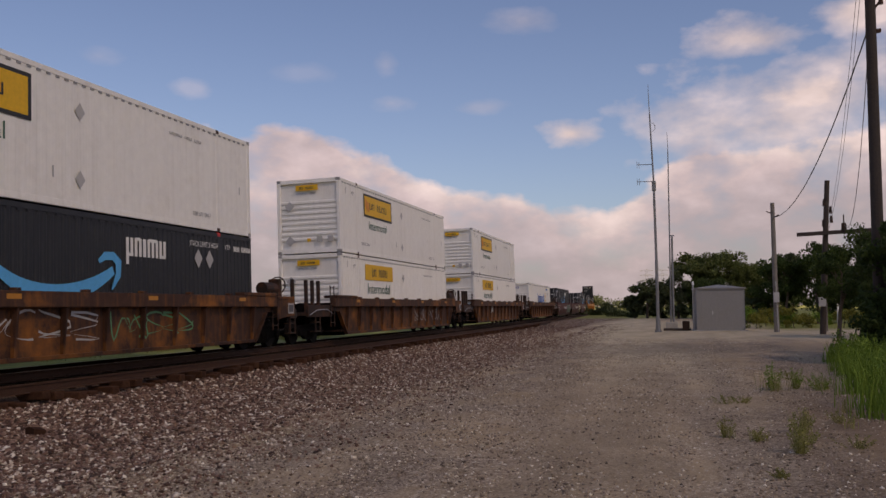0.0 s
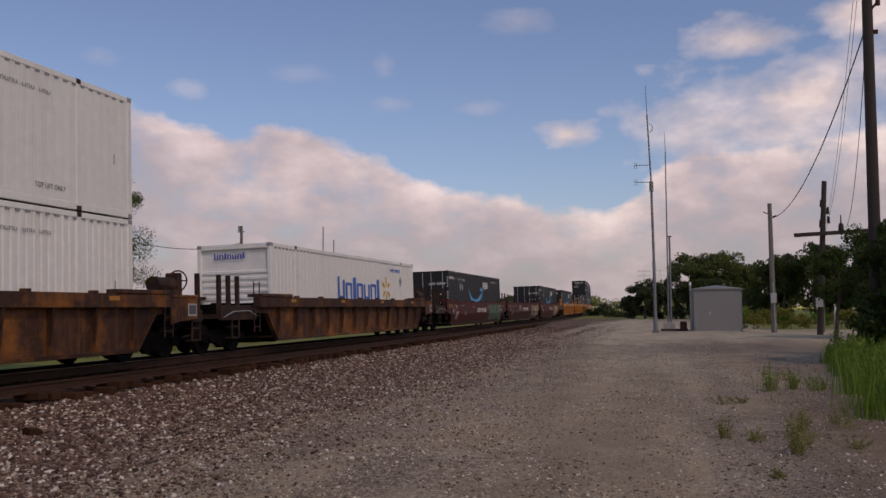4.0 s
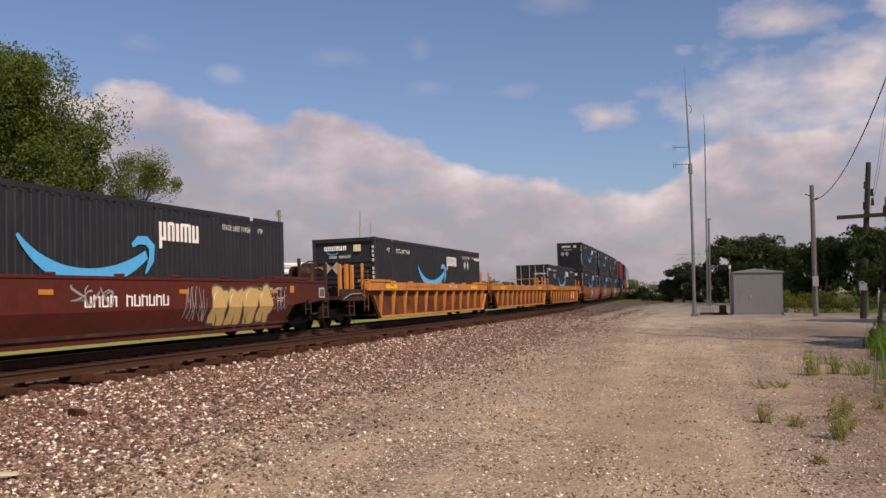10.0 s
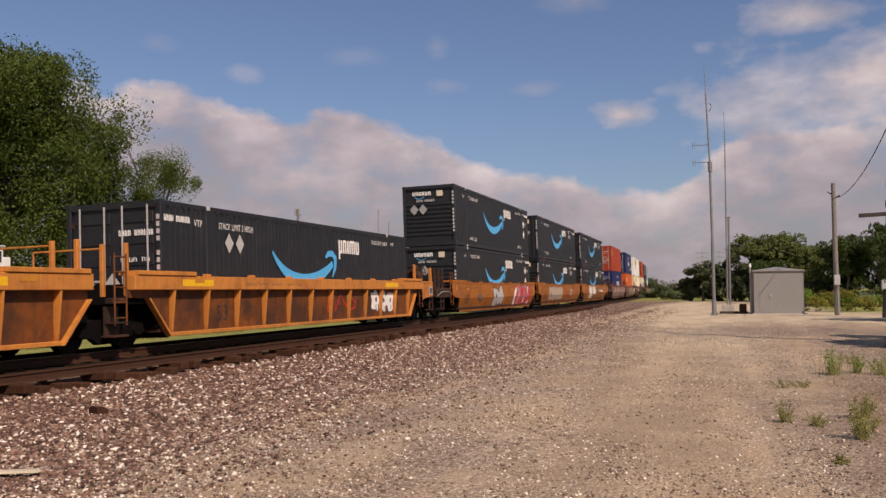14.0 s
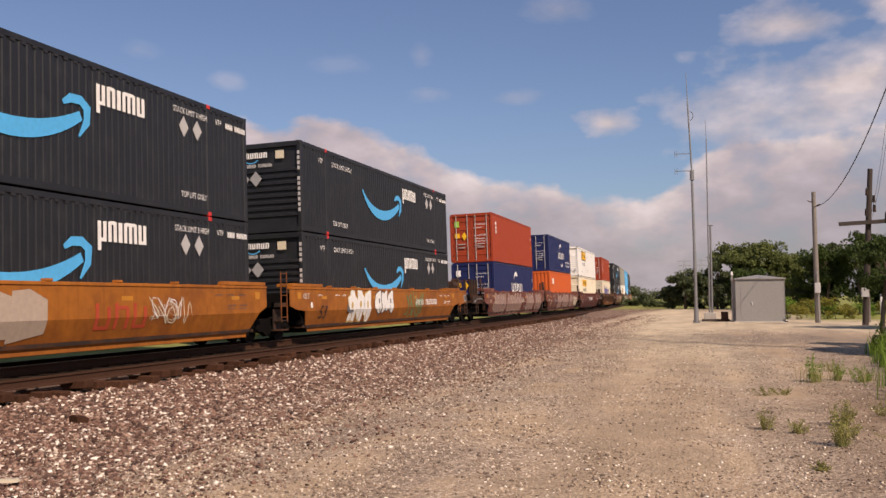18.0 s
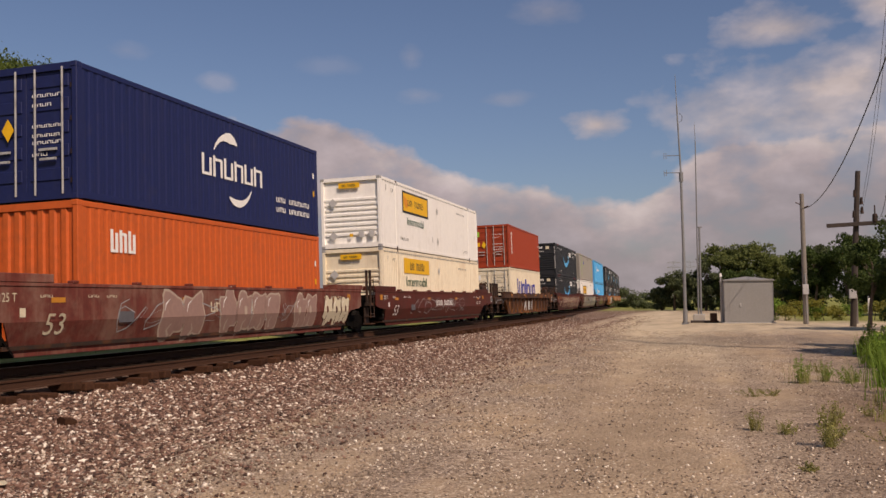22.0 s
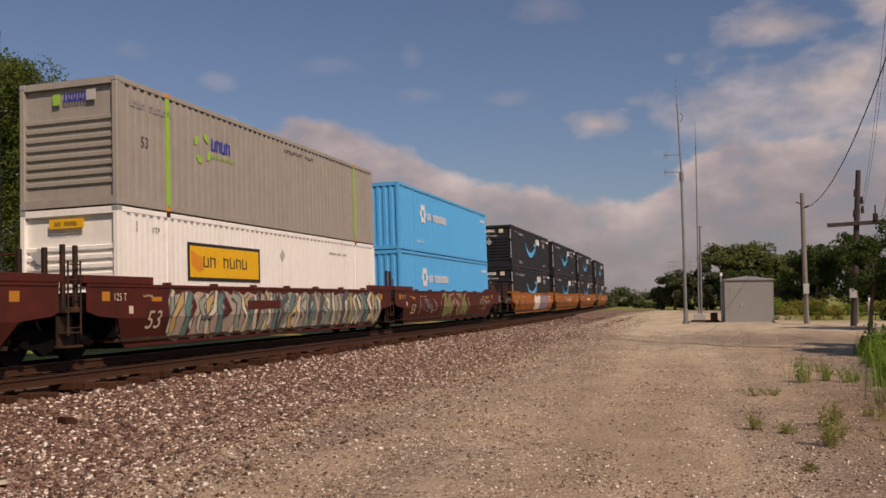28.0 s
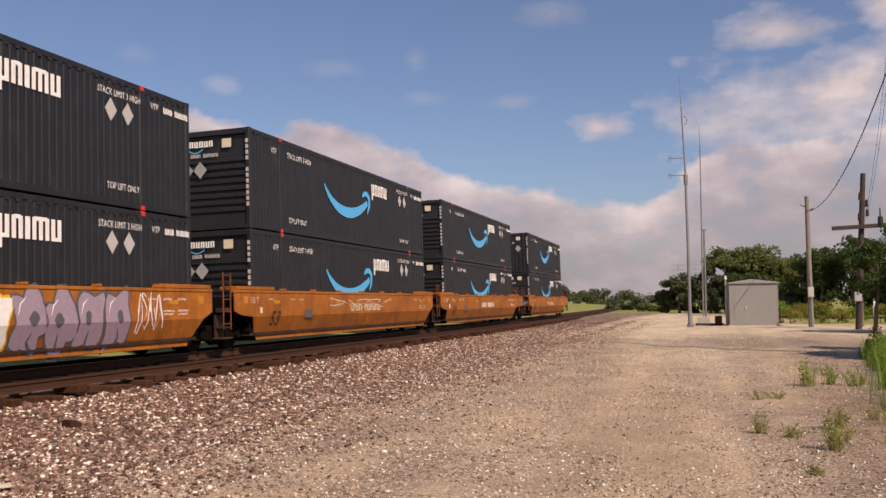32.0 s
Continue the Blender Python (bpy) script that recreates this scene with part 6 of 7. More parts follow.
def sea_box(colour, label, end="doors", logo=""):
    ob = container(label, colour, False, end, 0.28, 0.032 if colour == "cream" else 0.016, cap=colour if colour != "cream" else "p_silver")
    ey = -L40 / 2
    if end == "doors":
        for z, w in ((2.2, 0.75), (2.0, 0.5), (1.55, 0.8), (1.35, 0.7), (1.2, 0.75), (0.95, 0.4)):
            end_mark("stencil_bars", bars("aaaaaaaa"[:int(w * 9)], 0.18, z, 0.09, w), "p_white" if colour != "cream" else "p_slate", ob, ey + 0.02)
        end_mark("warning_plate", plate(-1.0, -0.7, 1.45, 1.72), "p_yellow", ob, ey + 0.0, "yellow warning plate")
        end_mark("emblem_plate", plate(-1.0, -0.72, 2.1, 2.45), "p_lime" if colour == "redbox" else "p_white", ob, ey + 0.0)
        end_mark("placard", outline([(-0.42, 1.3), (-0.26, 1.55), (-0.42, 1.8), (-0.58, 1.55)]), "p_yellow" if colour != "cream" else "p_white", ob, ey - 0.004)
    if logo == "ring":
        mark("word_bars", bars("AAAAAA", 0, 0, 0.56, 3.4, gap=0.18), "p_white", ob, -1.23, 1.16, "white bars of a word")
        arc = [(0.9 * math.cos(a) + 0.9, 0.9 * math.sin(a)) for a in np.linspace(1.0, 2.6, 8)]
        mark("ring_stroke", ribbon(arc, [0.05, 0.2, 0.3, 0.24, 0.16, 0.12, 0.08, 0.04]), "p_white", ob, -0.75, 1.42, "curved white stroke")
        mark("ring_stroke", ribbon([(2.2 - a, 0.9 - b) for a, b in arc], [0.05, 0.16, 0.2, 0.2, 0.16, 0.12, 0.08, 0.04]), "p_white", ob, -0.65, 0.55)
        for z in (0.86, 0.56):
            mark("stencil_bars", bars("aaa aaaaaaa", 0, 0, 0.2, 2.4), "p_white", ob, 3.0, z)
    elif logo == "word":
        mark("word_bars", bars("Matnnn", 0, 0, 1.32, 7.3, gap=0.2), "p_royal", ob, -3.6, 0.88, "large blue bars of a word")
        end_mark("word_bars", bars("Aataaa", -1.05, 1.45, 0.2, 0.8), "p_royal", ob, ey - 0.0)
    elif logo == "small":
        mark("word_bars", bars("AAA", 0, 0, 0.5, 0.95, gap=0.2), "p_white", ob, -5.03, 1.85)
    else:
        for i in range(6 if logo == "column" else 3):
            mark("letter_bar", plate(0, 0.24, 0, 0.19), "p_white", ob, -5.3, 2.2 - i * 0.25)
    for z in (1.9, 1.3):
        mark("stencil_bars", plate(0, 0.1, 0, 0.18), "p_yellow" if z < 1.5 else "p_white", ob, 5.7, z)
    return ob


def greige_box():
    ob = container("dusty grey-beige freight container with lime lifting posts", "greige", end="ribs", pitch=0.3, deep=0.008, cap="p_orange")
    for y in (-6.1, 6.1):
        mark("post_stripe", plate(-0.09, 0.09, 0.14, CH - 0.14), "p_lime", ob, y, 0, "lime green painted post")
    for i, a in enumerate(np.linspace(0.6, 5.4, 4)):
        mark("emblem", ribbon([(0.35 * math.cos(a + b), 0.35 * math.sin(a + b)) for b in (0, 0.4, 0.8)], [0.1, 0.18, 0.1]), "p_lime", ob, -4.5, 1.8)
    mark("word_bars", bars("AAAA", 0, 0, 0.32, 1.0, gap=0.18), "p_royal", ob, -4.05, 1.82, "blue bars of a word")
    mark("stencil_bars", bars("aaaaaaaa", 0, 0, 0.12, 1.3), "p_lime", ob, -4.05, 1.62)
    words(ob, "53", 0.26, "p_slate", -7.2, 1.42)
    mark("number_bars", bars("AAAA 888888", 0, 0, 0.16, 1.7), "p_grey", ob, -7.6, 2.3)
    mark("stencil_bars", bars("aaaaaa aaa", 0, 0, 0.14, 2.2), "p_slate", ob, 0.3, 2.45)
    end_mark("word_bars", bars("AAAA", -0.1, 2.4, 0.2, 0.6), "p_royal", ob, -L53 / 2 + 0.03)
    end_mark("emblem", plate(-0.4, -0.2, 2.35, 2.6), "p_lime", ob, -L53 / 2 + 0.03)
    end_mark("label_plate", plate(0.5, 0.75, 2.4, 2.64), "p_silver", ob, -L53 / 2 + 0.02)
    return ob


def blue_box():
    ob = container("light blue corrugated freight container with white word bars", "sky_blue", end="vert", pitch=0.22, deep=0.018, cap="sky_blue")
    for i in range(6):
        a = i * math.pi / 3
        mark("emblem", outline([(0.32 * math.cos(a) + 0.17 * math.cos(b), 0.32 * math.sin(a) + 0.17 * math.sin(b)) for b in np.linspace(0, 5.24, 6)]), "p_white", ob, -4.62, 1.78, "white petal")
    mark("word_bars", bars("AA AAAAAAAA", 0, 0, 0.36, 3.3, gap=0.2), "p_white", ob, -3.93, 1.55, "white bars of a word")
    words(ob, "TOP LIFT ONLY", 0.13, "p_white", -5.7, 0.42)
    words(ob, "53", 0.22, "p_white", 6.6, 0.8)
    mark("number_bars", bars("AAAA 888888", 0, 0, 0.14, 1.1), "p_white", ob, 6.6, 2.3)
    return ob


# ---- well cars: origin on the rails under the middle ----
TOP, LOW = 1.60, 0.26


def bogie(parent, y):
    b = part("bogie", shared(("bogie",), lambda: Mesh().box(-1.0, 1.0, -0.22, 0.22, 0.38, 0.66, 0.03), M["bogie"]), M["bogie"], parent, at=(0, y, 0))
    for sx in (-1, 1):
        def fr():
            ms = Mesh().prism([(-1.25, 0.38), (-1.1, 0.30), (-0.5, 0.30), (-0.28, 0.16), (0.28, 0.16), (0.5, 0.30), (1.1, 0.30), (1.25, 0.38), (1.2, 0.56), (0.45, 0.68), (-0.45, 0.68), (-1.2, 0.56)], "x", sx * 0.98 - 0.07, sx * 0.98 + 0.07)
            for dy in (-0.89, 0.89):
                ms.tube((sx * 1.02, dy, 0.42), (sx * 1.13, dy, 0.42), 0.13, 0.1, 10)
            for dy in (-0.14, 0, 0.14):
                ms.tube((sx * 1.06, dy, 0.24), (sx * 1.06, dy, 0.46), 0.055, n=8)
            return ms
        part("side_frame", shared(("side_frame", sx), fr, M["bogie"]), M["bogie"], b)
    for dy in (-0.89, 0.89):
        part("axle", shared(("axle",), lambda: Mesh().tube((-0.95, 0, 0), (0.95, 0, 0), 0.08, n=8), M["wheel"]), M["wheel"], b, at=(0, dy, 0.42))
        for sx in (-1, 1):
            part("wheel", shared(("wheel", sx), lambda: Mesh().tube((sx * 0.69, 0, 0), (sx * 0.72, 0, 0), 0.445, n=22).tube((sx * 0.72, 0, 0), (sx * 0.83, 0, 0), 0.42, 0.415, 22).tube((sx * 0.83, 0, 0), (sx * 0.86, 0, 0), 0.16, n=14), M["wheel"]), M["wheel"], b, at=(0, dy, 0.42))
    return b


def ladder(ob, x, y, z0, z1, mat="bogie"):
    def mk():
        ms = Mesh().tube((0, -0.19, 0), (0, -0.19, z1 - z0), 0.02, n=6).tube((0, 0.19, 0), (0, 0.19, z1 - z0), 0.02, n=6)
        for z in np.arange(0.15, z1 - z0, 0.32):
            ms.tube((0, -0.19, z), (0, 0.19, z), 0.016, n=6)
        return ms
    return part("ladder", shared(("ladder", round(z1 - z0, 2), mat), mk, M[mat]), M[mat], ob, at=(x, y, z0))


def well_car(label, colour, style, half=9.35, bogies=(-1, 1), couplers=(), rails_=False, panel=None, accents=True, tall=False):
    """A well car unit: two side walls over bogies, floor, end decks, ladders. style: smooth or ribbed."""
    ob = thing("well_car", label, "rail car", "well cars of the train")
    mat = M[colour]
    pmt = M[panel or colour]
    well = 8.22
    cut = well - 0.3        # where the sloped ends of a ribbed side begin
    ends = {-1: half, 1: half if 1 in couplers else 9.4 if colour in ("maroon", "worn_maroon") else 8.75}
    fore = ends[1]
    lip = 0.12 if colour in ("maroon", "worn_maroon") and not rails_ else -0.1
    key = (colour, style, panel, fore, lip)
    for sx in (-1, 1):
        xo = sx * (1.46 if style == "smooth" else 1.53)
        if style == "smooth":
            def side():
                up = Mesh()
                # upright upper plate, and a lower plate that leans inwards from the crease
                a, b = xo, xo - sx * 0.03
                up.prism([(-half, TOP - 0.06), (fore, TOP - 0.06), (fore, 1.02), (fore - 0.2, 0.94), (well + 0.12, 0.86), (-well - 0.12, 0.86), (-half + 0.35, 0.92), (-half, 1.02)], "x", min(a, b), max(a, b))
                y0, y1 = well + 0.12, well - 0.30
                c = xo - sx * 0.22
                vs = [(a, -y0, 0.86), (a, y0, 0.86), (c, y1, LOW), (c, -y1, LOW), (b, -y0, 0.86), (b, y0, 0.86), (c - sx * 0.03, y1, LOW), (c - sx * 0.03, -y1, LOW)]
                up.add(vs, [(0, 1, 2, 3), (4, 5, 6, 7), (0, 3, 7, 4), (1, 2, 6, 5), (3, 2, 6, 7)])
                return up
            part("side_wall", shared(("side_plate", sx, half, *key), side, pmt), pmt, ob)
            part("top_chord", shared(("top_chord", sx, half, *key), lambda: Mesh().box(min(xo - sx * 0.14, xo + sx * 0.02), max(xo - sx * 0.14, xo + sx * 0.02), -half, fore, TOP - 0.075, TOP, 0.01), mat), mat, ob)
            part("bottom_chord", shared(("bottom_chord", sx, *key), lambda: Mesh().box(min(xo - sx * 0.33, xo - sx * 0.21), max(xo - sx * 0.33, xo - sx * 0.21), -well + 0.3, well - 0.3, LOW - 0.06, LOW + 0.05, 0.01), mat), mat, ob)
        else:
            part("side_wall", shared(("side_sheet", sx, *key), lambda: Mesh().box(min(xo - sx * 0.21, xo - sx * 0.188), max(xo - sx * 0.21, xo - sx * 0.188), -cut, cut, LOW, TOP - 0.2), pmt), pmt, ob)
            part("top_chord", shared(("thick_chord", sx, half, *key), lambda: Mesh().box(min(xo - sx * 0.22, xo), max(xo - sx * 0.22, xo), -half, fore, TOP - 0.32, TOP, 0.012), mat), mat, ob)
            part("bottom_chord", shared(("sill", sx, *key), lambda: Mesh().box(min(xo - sx * 0.21, xo - sx * 0.08), max(xo - sx * 0.21, xo - sx * 0.08), -cut, cut, LOW - 0.03, LOW + 0.06, 0.01), mat), mat, ob)
            n_ = 12
            for i in range(n_):
                y = -cut + 0.06 + i * (2 * cut - 0.12) / (n_ - 1)
                part("rib", shared(("rib", sx, *key), lambda: Mesh().prism([(xo - sx * 0.19, LOW + 0.055), (xo - sx * 0.12, LOW + 0.055), (xo - sx * 0.02, TOP - 0.32), (xo - sx * 0.19, TOP - 0.32)], "y", -0.03, 0.03), mat), mat, ob, at=(0, y, 0))
            for s in (-1, 1):
                part("end_side", shared(("end_side", s, sx, half, *key), lambda: Mesh().prism([(s * cut, TOP - 0.3), (s * ends[s], TOP - 0.3), (s * ends[s], 1.12), (s * (well + 0.5), 1.10), (s * cut, LOW)], "x", min(xo - sx * 0.2, xo - sx * 0.16), max(xo - sx * 0.2, xo - sx * 0.16)), pmt), pmt, ob)
            for s in (-1, 1):
                part("end_flange", shared(("end_flange", s, sx, half, *key), lambda: Mesh().prism([(s * cut, LOW - 0.03), (s * (cut + 0.07), LOW - 0.03), (s * (well + 0.56), 1.10), (s * (well + 0.5), 1.10)], "x", min(xo - sx * 0.2, xo - sx * 0.06), max(xo - sx * 0.2, xo - sx * 0.06)), mat), mat, ob)
        for s in (-1, 1):
            part("end_shelf", shared(("end_shelf", s, sx, half, *key), lambda: Mesh().box(min(xo, xo - sx * 0.5), max(xo, xo - sx * 0.5) + (0.03 if sx > 0 else 0), min(s * (ends[s] + lip), s * (ends[s] - 2.3)), max(s * (ends[s] + lip), s * (ends[s] - 2.3)), TOP + 0.002, TOP + (0.17 if lip > 0 else 0.10), 0.01), mat), mat, ob)
        if accents and sx > 0:
            for y in np.linspace(-6.4, 6.4, 7):
                part("lug", shared(("lug", *key), lambda: Mesh().box(1.34, 1.49, -0.09, 0.09, TOP + 0.002, TOP + 0.06, 0.01), mat), mat, ob, at=(0, y, 0))
            for y in (-6.9, -2.3, 2.4, 7.0):
                part("reflector", shared(("reflector",), lambda: plate(-0.2, 0.2, 0, 0.10), M["p_amber"]), M["p_amber"], ob, "amber reflector strip", (1.464 if style == "smooth" else 1.533, y, 1.22 if style == "smooth" else 1.44))
    part("floor", shared(("well_floor",), lambda: Mesh().box(-1.3, 1.3, -well, well, 0.34, 0.42), M["rail_dark"]), M["rail_dark"], ob)
    # End decks, bulkheads and slope sheets share the bogies' black, shade included.
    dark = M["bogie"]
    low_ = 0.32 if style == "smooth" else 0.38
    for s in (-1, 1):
        part("slope_sheet", shared(("slope_sheet", s, style), lambda: Mesh().prism([(s * (well - low_), LOW - 0.02), (s * (well - low_ + 0.02), LOW - 0.06), (s * (well + 0.36), 0.93), (s * (well + 0.30), 0.97)], "x", -1.30, 1.30), dark), dark, ob, "black sheet over the bogie, coloured for deep shade")
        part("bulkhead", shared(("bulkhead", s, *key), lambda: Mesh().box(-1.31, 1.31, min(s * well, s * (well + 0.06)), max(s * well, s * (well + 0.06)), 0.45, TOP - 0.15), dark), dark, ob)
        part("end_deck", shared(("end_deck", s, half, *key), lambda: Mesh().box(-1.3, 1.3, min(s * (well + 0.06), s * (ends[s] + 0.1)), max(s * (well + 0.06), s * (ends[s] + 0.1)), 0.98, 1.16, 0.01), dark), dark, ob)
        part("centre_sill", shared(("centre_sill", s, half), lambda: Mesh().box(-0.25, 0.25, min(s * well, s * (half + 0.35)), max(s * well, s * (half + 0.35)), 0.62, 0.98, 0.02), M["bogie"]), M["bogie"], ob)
        if s < 0 or s in couplers:
            far_end = s not in couplers
            lad = ladder(ob, 1.42, s * (half + (0.34 if far_end else 0.06)), 0.55, 2.05 if s < 0 else 1.75, "rusty_shaded_yellow" if colour in ("amber", "yellow") else "rail_dark")
            if far_end:
                step_mat = M["rail_dark"]
                part("ladder_bracket", shared(("ladder_bracket", half), lambda: Mesh().box(1.20, 1.40, -half - 0.56, -half - 0.08, 1.0, 1.12, 0.01), step_mat), step_mat, ob)
                part("step_box", shared(("step_box", half), lambda: Mesh().box(1.12, 1.44, -half - 0.60, -half - 0.10, 0.30, 0.35, 0.008).box(1.12, 1.44, -half - 0.55, -half - 0.12, 0.58, 0.62, 0.008).box(1.16, 1.19, -half - 0.58, -half - 0.12, 0.35, 0.95), step_mat), step_mat, ob, "rust brown hanging steps")
    for s in bogies:
        bogie(ob, s * (9.75 if s > 0 else half + 0.5) if s not in couplers else (half - 0.05 if s > 0 else -half - 1.4))
    rd_ = M["rail_dark"]
    pst0 = rd_ if colour != "yellow" else mat
    for s in couplers:
        def yb(x0, x1, a, b, z0, z1, c=0.0):
            return Mesh().box(x0, x1, min(s * (half + a), s * (half + b)), max(s * (half + a), s * (half + b)), z0, z1, c)
        xs = 1.46 if style == "smooth" else 1.53
        if s > 0:
            for sx in (-1, 1):
                a, b = sorted((sx * xs, sx * (xs - 0.03)))
                part("end_side", shared(("end_wing", sx, half, *key), lambda: Mesh().prism([(half, TOP - 0.06), (half + 1.28, TOP - 0.06), (half + 1.28, 1.0), (half + 0.35, 0.92), (half, 0.86)], "x", a, b), mat), mat, ob)
                c, d = sorted((sx * (xs + 0.02), sx * (xs - 0.14)))
                part("end_chord", shared(("end_chord", sx, half, *key), lambda: yb(c, d, 0, 1.28, TOP - 0.075, TOP, 0.01), mat), mat, ob)
            fr = part("placard_frame", shared(("placard_frame", half, style), lambda: Mesh().box(xs + 0.002, xs + 0.008, half + 0.80, half + 1.22, 1.06, 1.38), M["p_silver"]), M["p_silver"], ob, "white bordered dark plate")
            part("placard_face", shared(("placard_face", half, style), lambda: Mesh().box(xs + 0.009, xs + 0.012, half + 0.84, half + 1.18, 1.10, 1.34), M["p_slate"]), M["p_slate"], fr)
            part("winch_drum", shared(("winch_drum", half), lambda: Mesh().tube((0.95, half + 0.1, 1.88), (0.95, half + 0.95, 1.88), 0.2, n=14).box(0.7, 1.2, half + 0.15, half + 0.9, 1.55, 1.75), rd_), rd_, ob, "rusty brake drum")
            part("brake_stand", shared(("brake_stand", half), lambda: Mesh().box(0.75, 1.15, half + 1.0, half + 1.2, 1.1, 2.2, 0.03), rd_), rd_, ob)
            part("brake_wheel", shared(("brake_wheel", s, half), lambda: Mesh().path([(0.95 + 0.27 * math.cos(a), half + 1.3, 2.0 + 0.27 * math.sin(a)) for a in np.linspace(0, 2 * math.pi, 15)], 0.022, 5).tube((0.68, half + 1.3, 2.0), (1.22, half + 1.3, 2.0), 0.018, n=5).tube((0.95, half + 1.2, 2.0), (0.95, half + 1.32, 2.0), 0.04, n=6), rd_), rd_, ob)
            pf = part("end_platform", shared(("end_platform", s, half), lambda: yb(-1.4, 1.4, 0.1, 1.8, 0.96, 1.06), rd_), rd_, ob, "rusty steel end platform")
            part("side_sill", shared(("side_sill", s, half), lambda: yb(1.3, 1.38, 1.3, 1.8, 0.9, 1.22, 0.01), rd_), rd_, pf)
            y_step, y_posts, tip = 1.5, (1.72,), 1.8
        else:
            pf = part("end_platform", shared(("end_platform", s, half), lambda: yb(-1.38, 1.38, 0.02, 2.25, 0.98, 1.10), rd_), rd_, ob, "rusty steel end platform")
            part("side_sill", shared(("side_sill", s, half), lambda: yb(1.30, 1.39, 0.02, 2.25, 0.92, 1.34, 0.012), rd_), rd_, pf)
            part("side_sill", shared(("side_sill_far", s, half), lambda: yb(-1.39, -1.30, 0.02, 2.25, 0.92, 1.34, 0.012), rd_), rd_, pf)
            part("air_tank", shared(("air_tank", s, half), lambda: Mesh().tube((0.75, s * (half + 0.5), 1.28), (0.75, s * (half + 1.5), 1.28), 0.16, n=12), M["bogie"]), M["bogie"], pf)
            part("pipe", shared(("pipe", s, half), lambda: Mesh().path([(1.42, s * (half + 0.1), 1.05), (1.44, s * (half + 0.6), 1.18), (1.44, s * (half + 1.6), 1.16), (1.42, s * (half + 2.15), 1.0)], 0.018, 5), M["p_grey"]), M["p_grey"], pf, "pale grey air pipe")
            y_step, y_posts, tip = 1.35, (1.05, 1.6, 2.15), 2.25
        for yp in y_posts:
            part("guide_post", shared(("guide_post", colour), lambda: Mesh().box(1.22, 1.34, -0.05, 0.05, 1.06, 2.2, 0.012), pst0), pst0, pf, at=(0, s * (half + yp), 0))
        part("step", shared(("step", s, half, y_step), lambda: Mesh().path([(1.36, s * (half + y_step - 0.22), 1.06), (1.36, s * (half + y_step - 0.22), 0.42), (1.36, s * (half + y_step + 0.2), 0.42), (1.36, s * (half + y_step + 0.2), 1.06)], 0.028).add(*(lambda q: (q.v, q.f))(yb(1.14, 1.38, y_step - 0.2, y_step + 0.2, 0.40, 0.44))).add(*(lambda q: (q.v, q.f))(yb(1.14, 1.38, y_step - 0.2, y_step + 0.2, 0.72, 0.76))), rd_), rd_, pf)
        cp = part("coupler", shared(("coupler", s, half), lambda: yb(-0.12, 0.12, tip - 0.9, tip + 0.25, 0.72, 0.94, 0.02), M["bogie"]), M["bogie"], ob)
        part("knuckle", shared(("knuckle", s, half), lambda: yb(-0.2, 0.2, tip + 0.2, tip + 0.45, 0.66, 1.0, 0.04), M["bogie"]), M["bogie"], cp)
        part("brake_hose", shared(("hose", s, half), lambda: Mesh().path([(0.5, s * (half + tip - 0.3), 0.9), (0.5, s * (half + tip), 0.55), (0.35, s * (half + tip + 0.3), 0.5)], 0.03), M["truck_black"]), M["truck_black"], cp)
    pst = M["rail_dark"] if colour in ("maroon", "worn_maroon") else mat
    if colour in ("maroon", "worn_maroon") and not rails_ and -1 not in couplers:
        for y in (-half - 0.14, -half - 0.52):
            part("guide_post", shared(("slim_post", y, colour), lambda: Mesh().box(1.24, 1.33, y - 0.045, y + 0.045, 1.0, 2.38, 0.012), M["rail_dark"]), M["rail_dark"], ob)
    elif rails_ or colour in ("maroon", "worn_maroon"):
        for s in (-1, 1):
            for x in (0.62, 1.22):
                part("hand_post", shared(("hand_post", s, fore, colour), lambda: Mesh().box(-0.045, 0.045, min(s * (ends[s] - 0.16), s * (ends[s] - 0.06)), max(s * (ends[s] - 0.16), s * (ends[s] - 0.06)), 1.1, 2.3, 0.012), pst), pst, ob, at=(x, 0, 0))
            part("hand_rail", shared(("hand_rail", s, fore, colour), lambda: Mesh().path([(-1.2, s * (ends[s] - 0.1), 1.2), (-1.2, s * (ends[s] - 0.1), 2.2), (0.6, s * (ends[s] - 0.1), 2.2), (0.6, s * (ends[s] - 0.1), 1.2)], 0.025), mat), mat, ob)
    return ob


CARX = 1.465


def fold(ms):
    """Bends flat paint onto the side of a smooth car: the plate leans inwards below its crease."""
    bm = bmesh.new()
    vs = [bm.verts.new(v) for v in ms.v]
    for f in ms.f:
        bm.faces.new([vs[i] for i in f])
    bmesh.ops.bisect_plane(bm, geom=bm.verts[:] + bm.edges[:] + bm.faces[:], plane_co=(0, 0, 0.86), plane_no=(0, 0, 1))
    for v in bm.verts:
        if v.co.z < 0.86:
            v.co.x -= (0.86 - v.co.z) * 0.3667
    bm.verts.index_update()
    out = Mesh().add([tuple(v.co) for v in bm.verts], [[v.index for v in f.verts] for f in bm.faces])
    bm.free()
    return out


def paint(name, ms, mat, ob, label="", x=CARX):
    """A patch of paint on a car's side, or on another patch (x = 0)."""
    return part(name, fold(ms) if x in (CARX, 0) else ms, M[mat], ob, label, (x, 0, 0) if x else None)


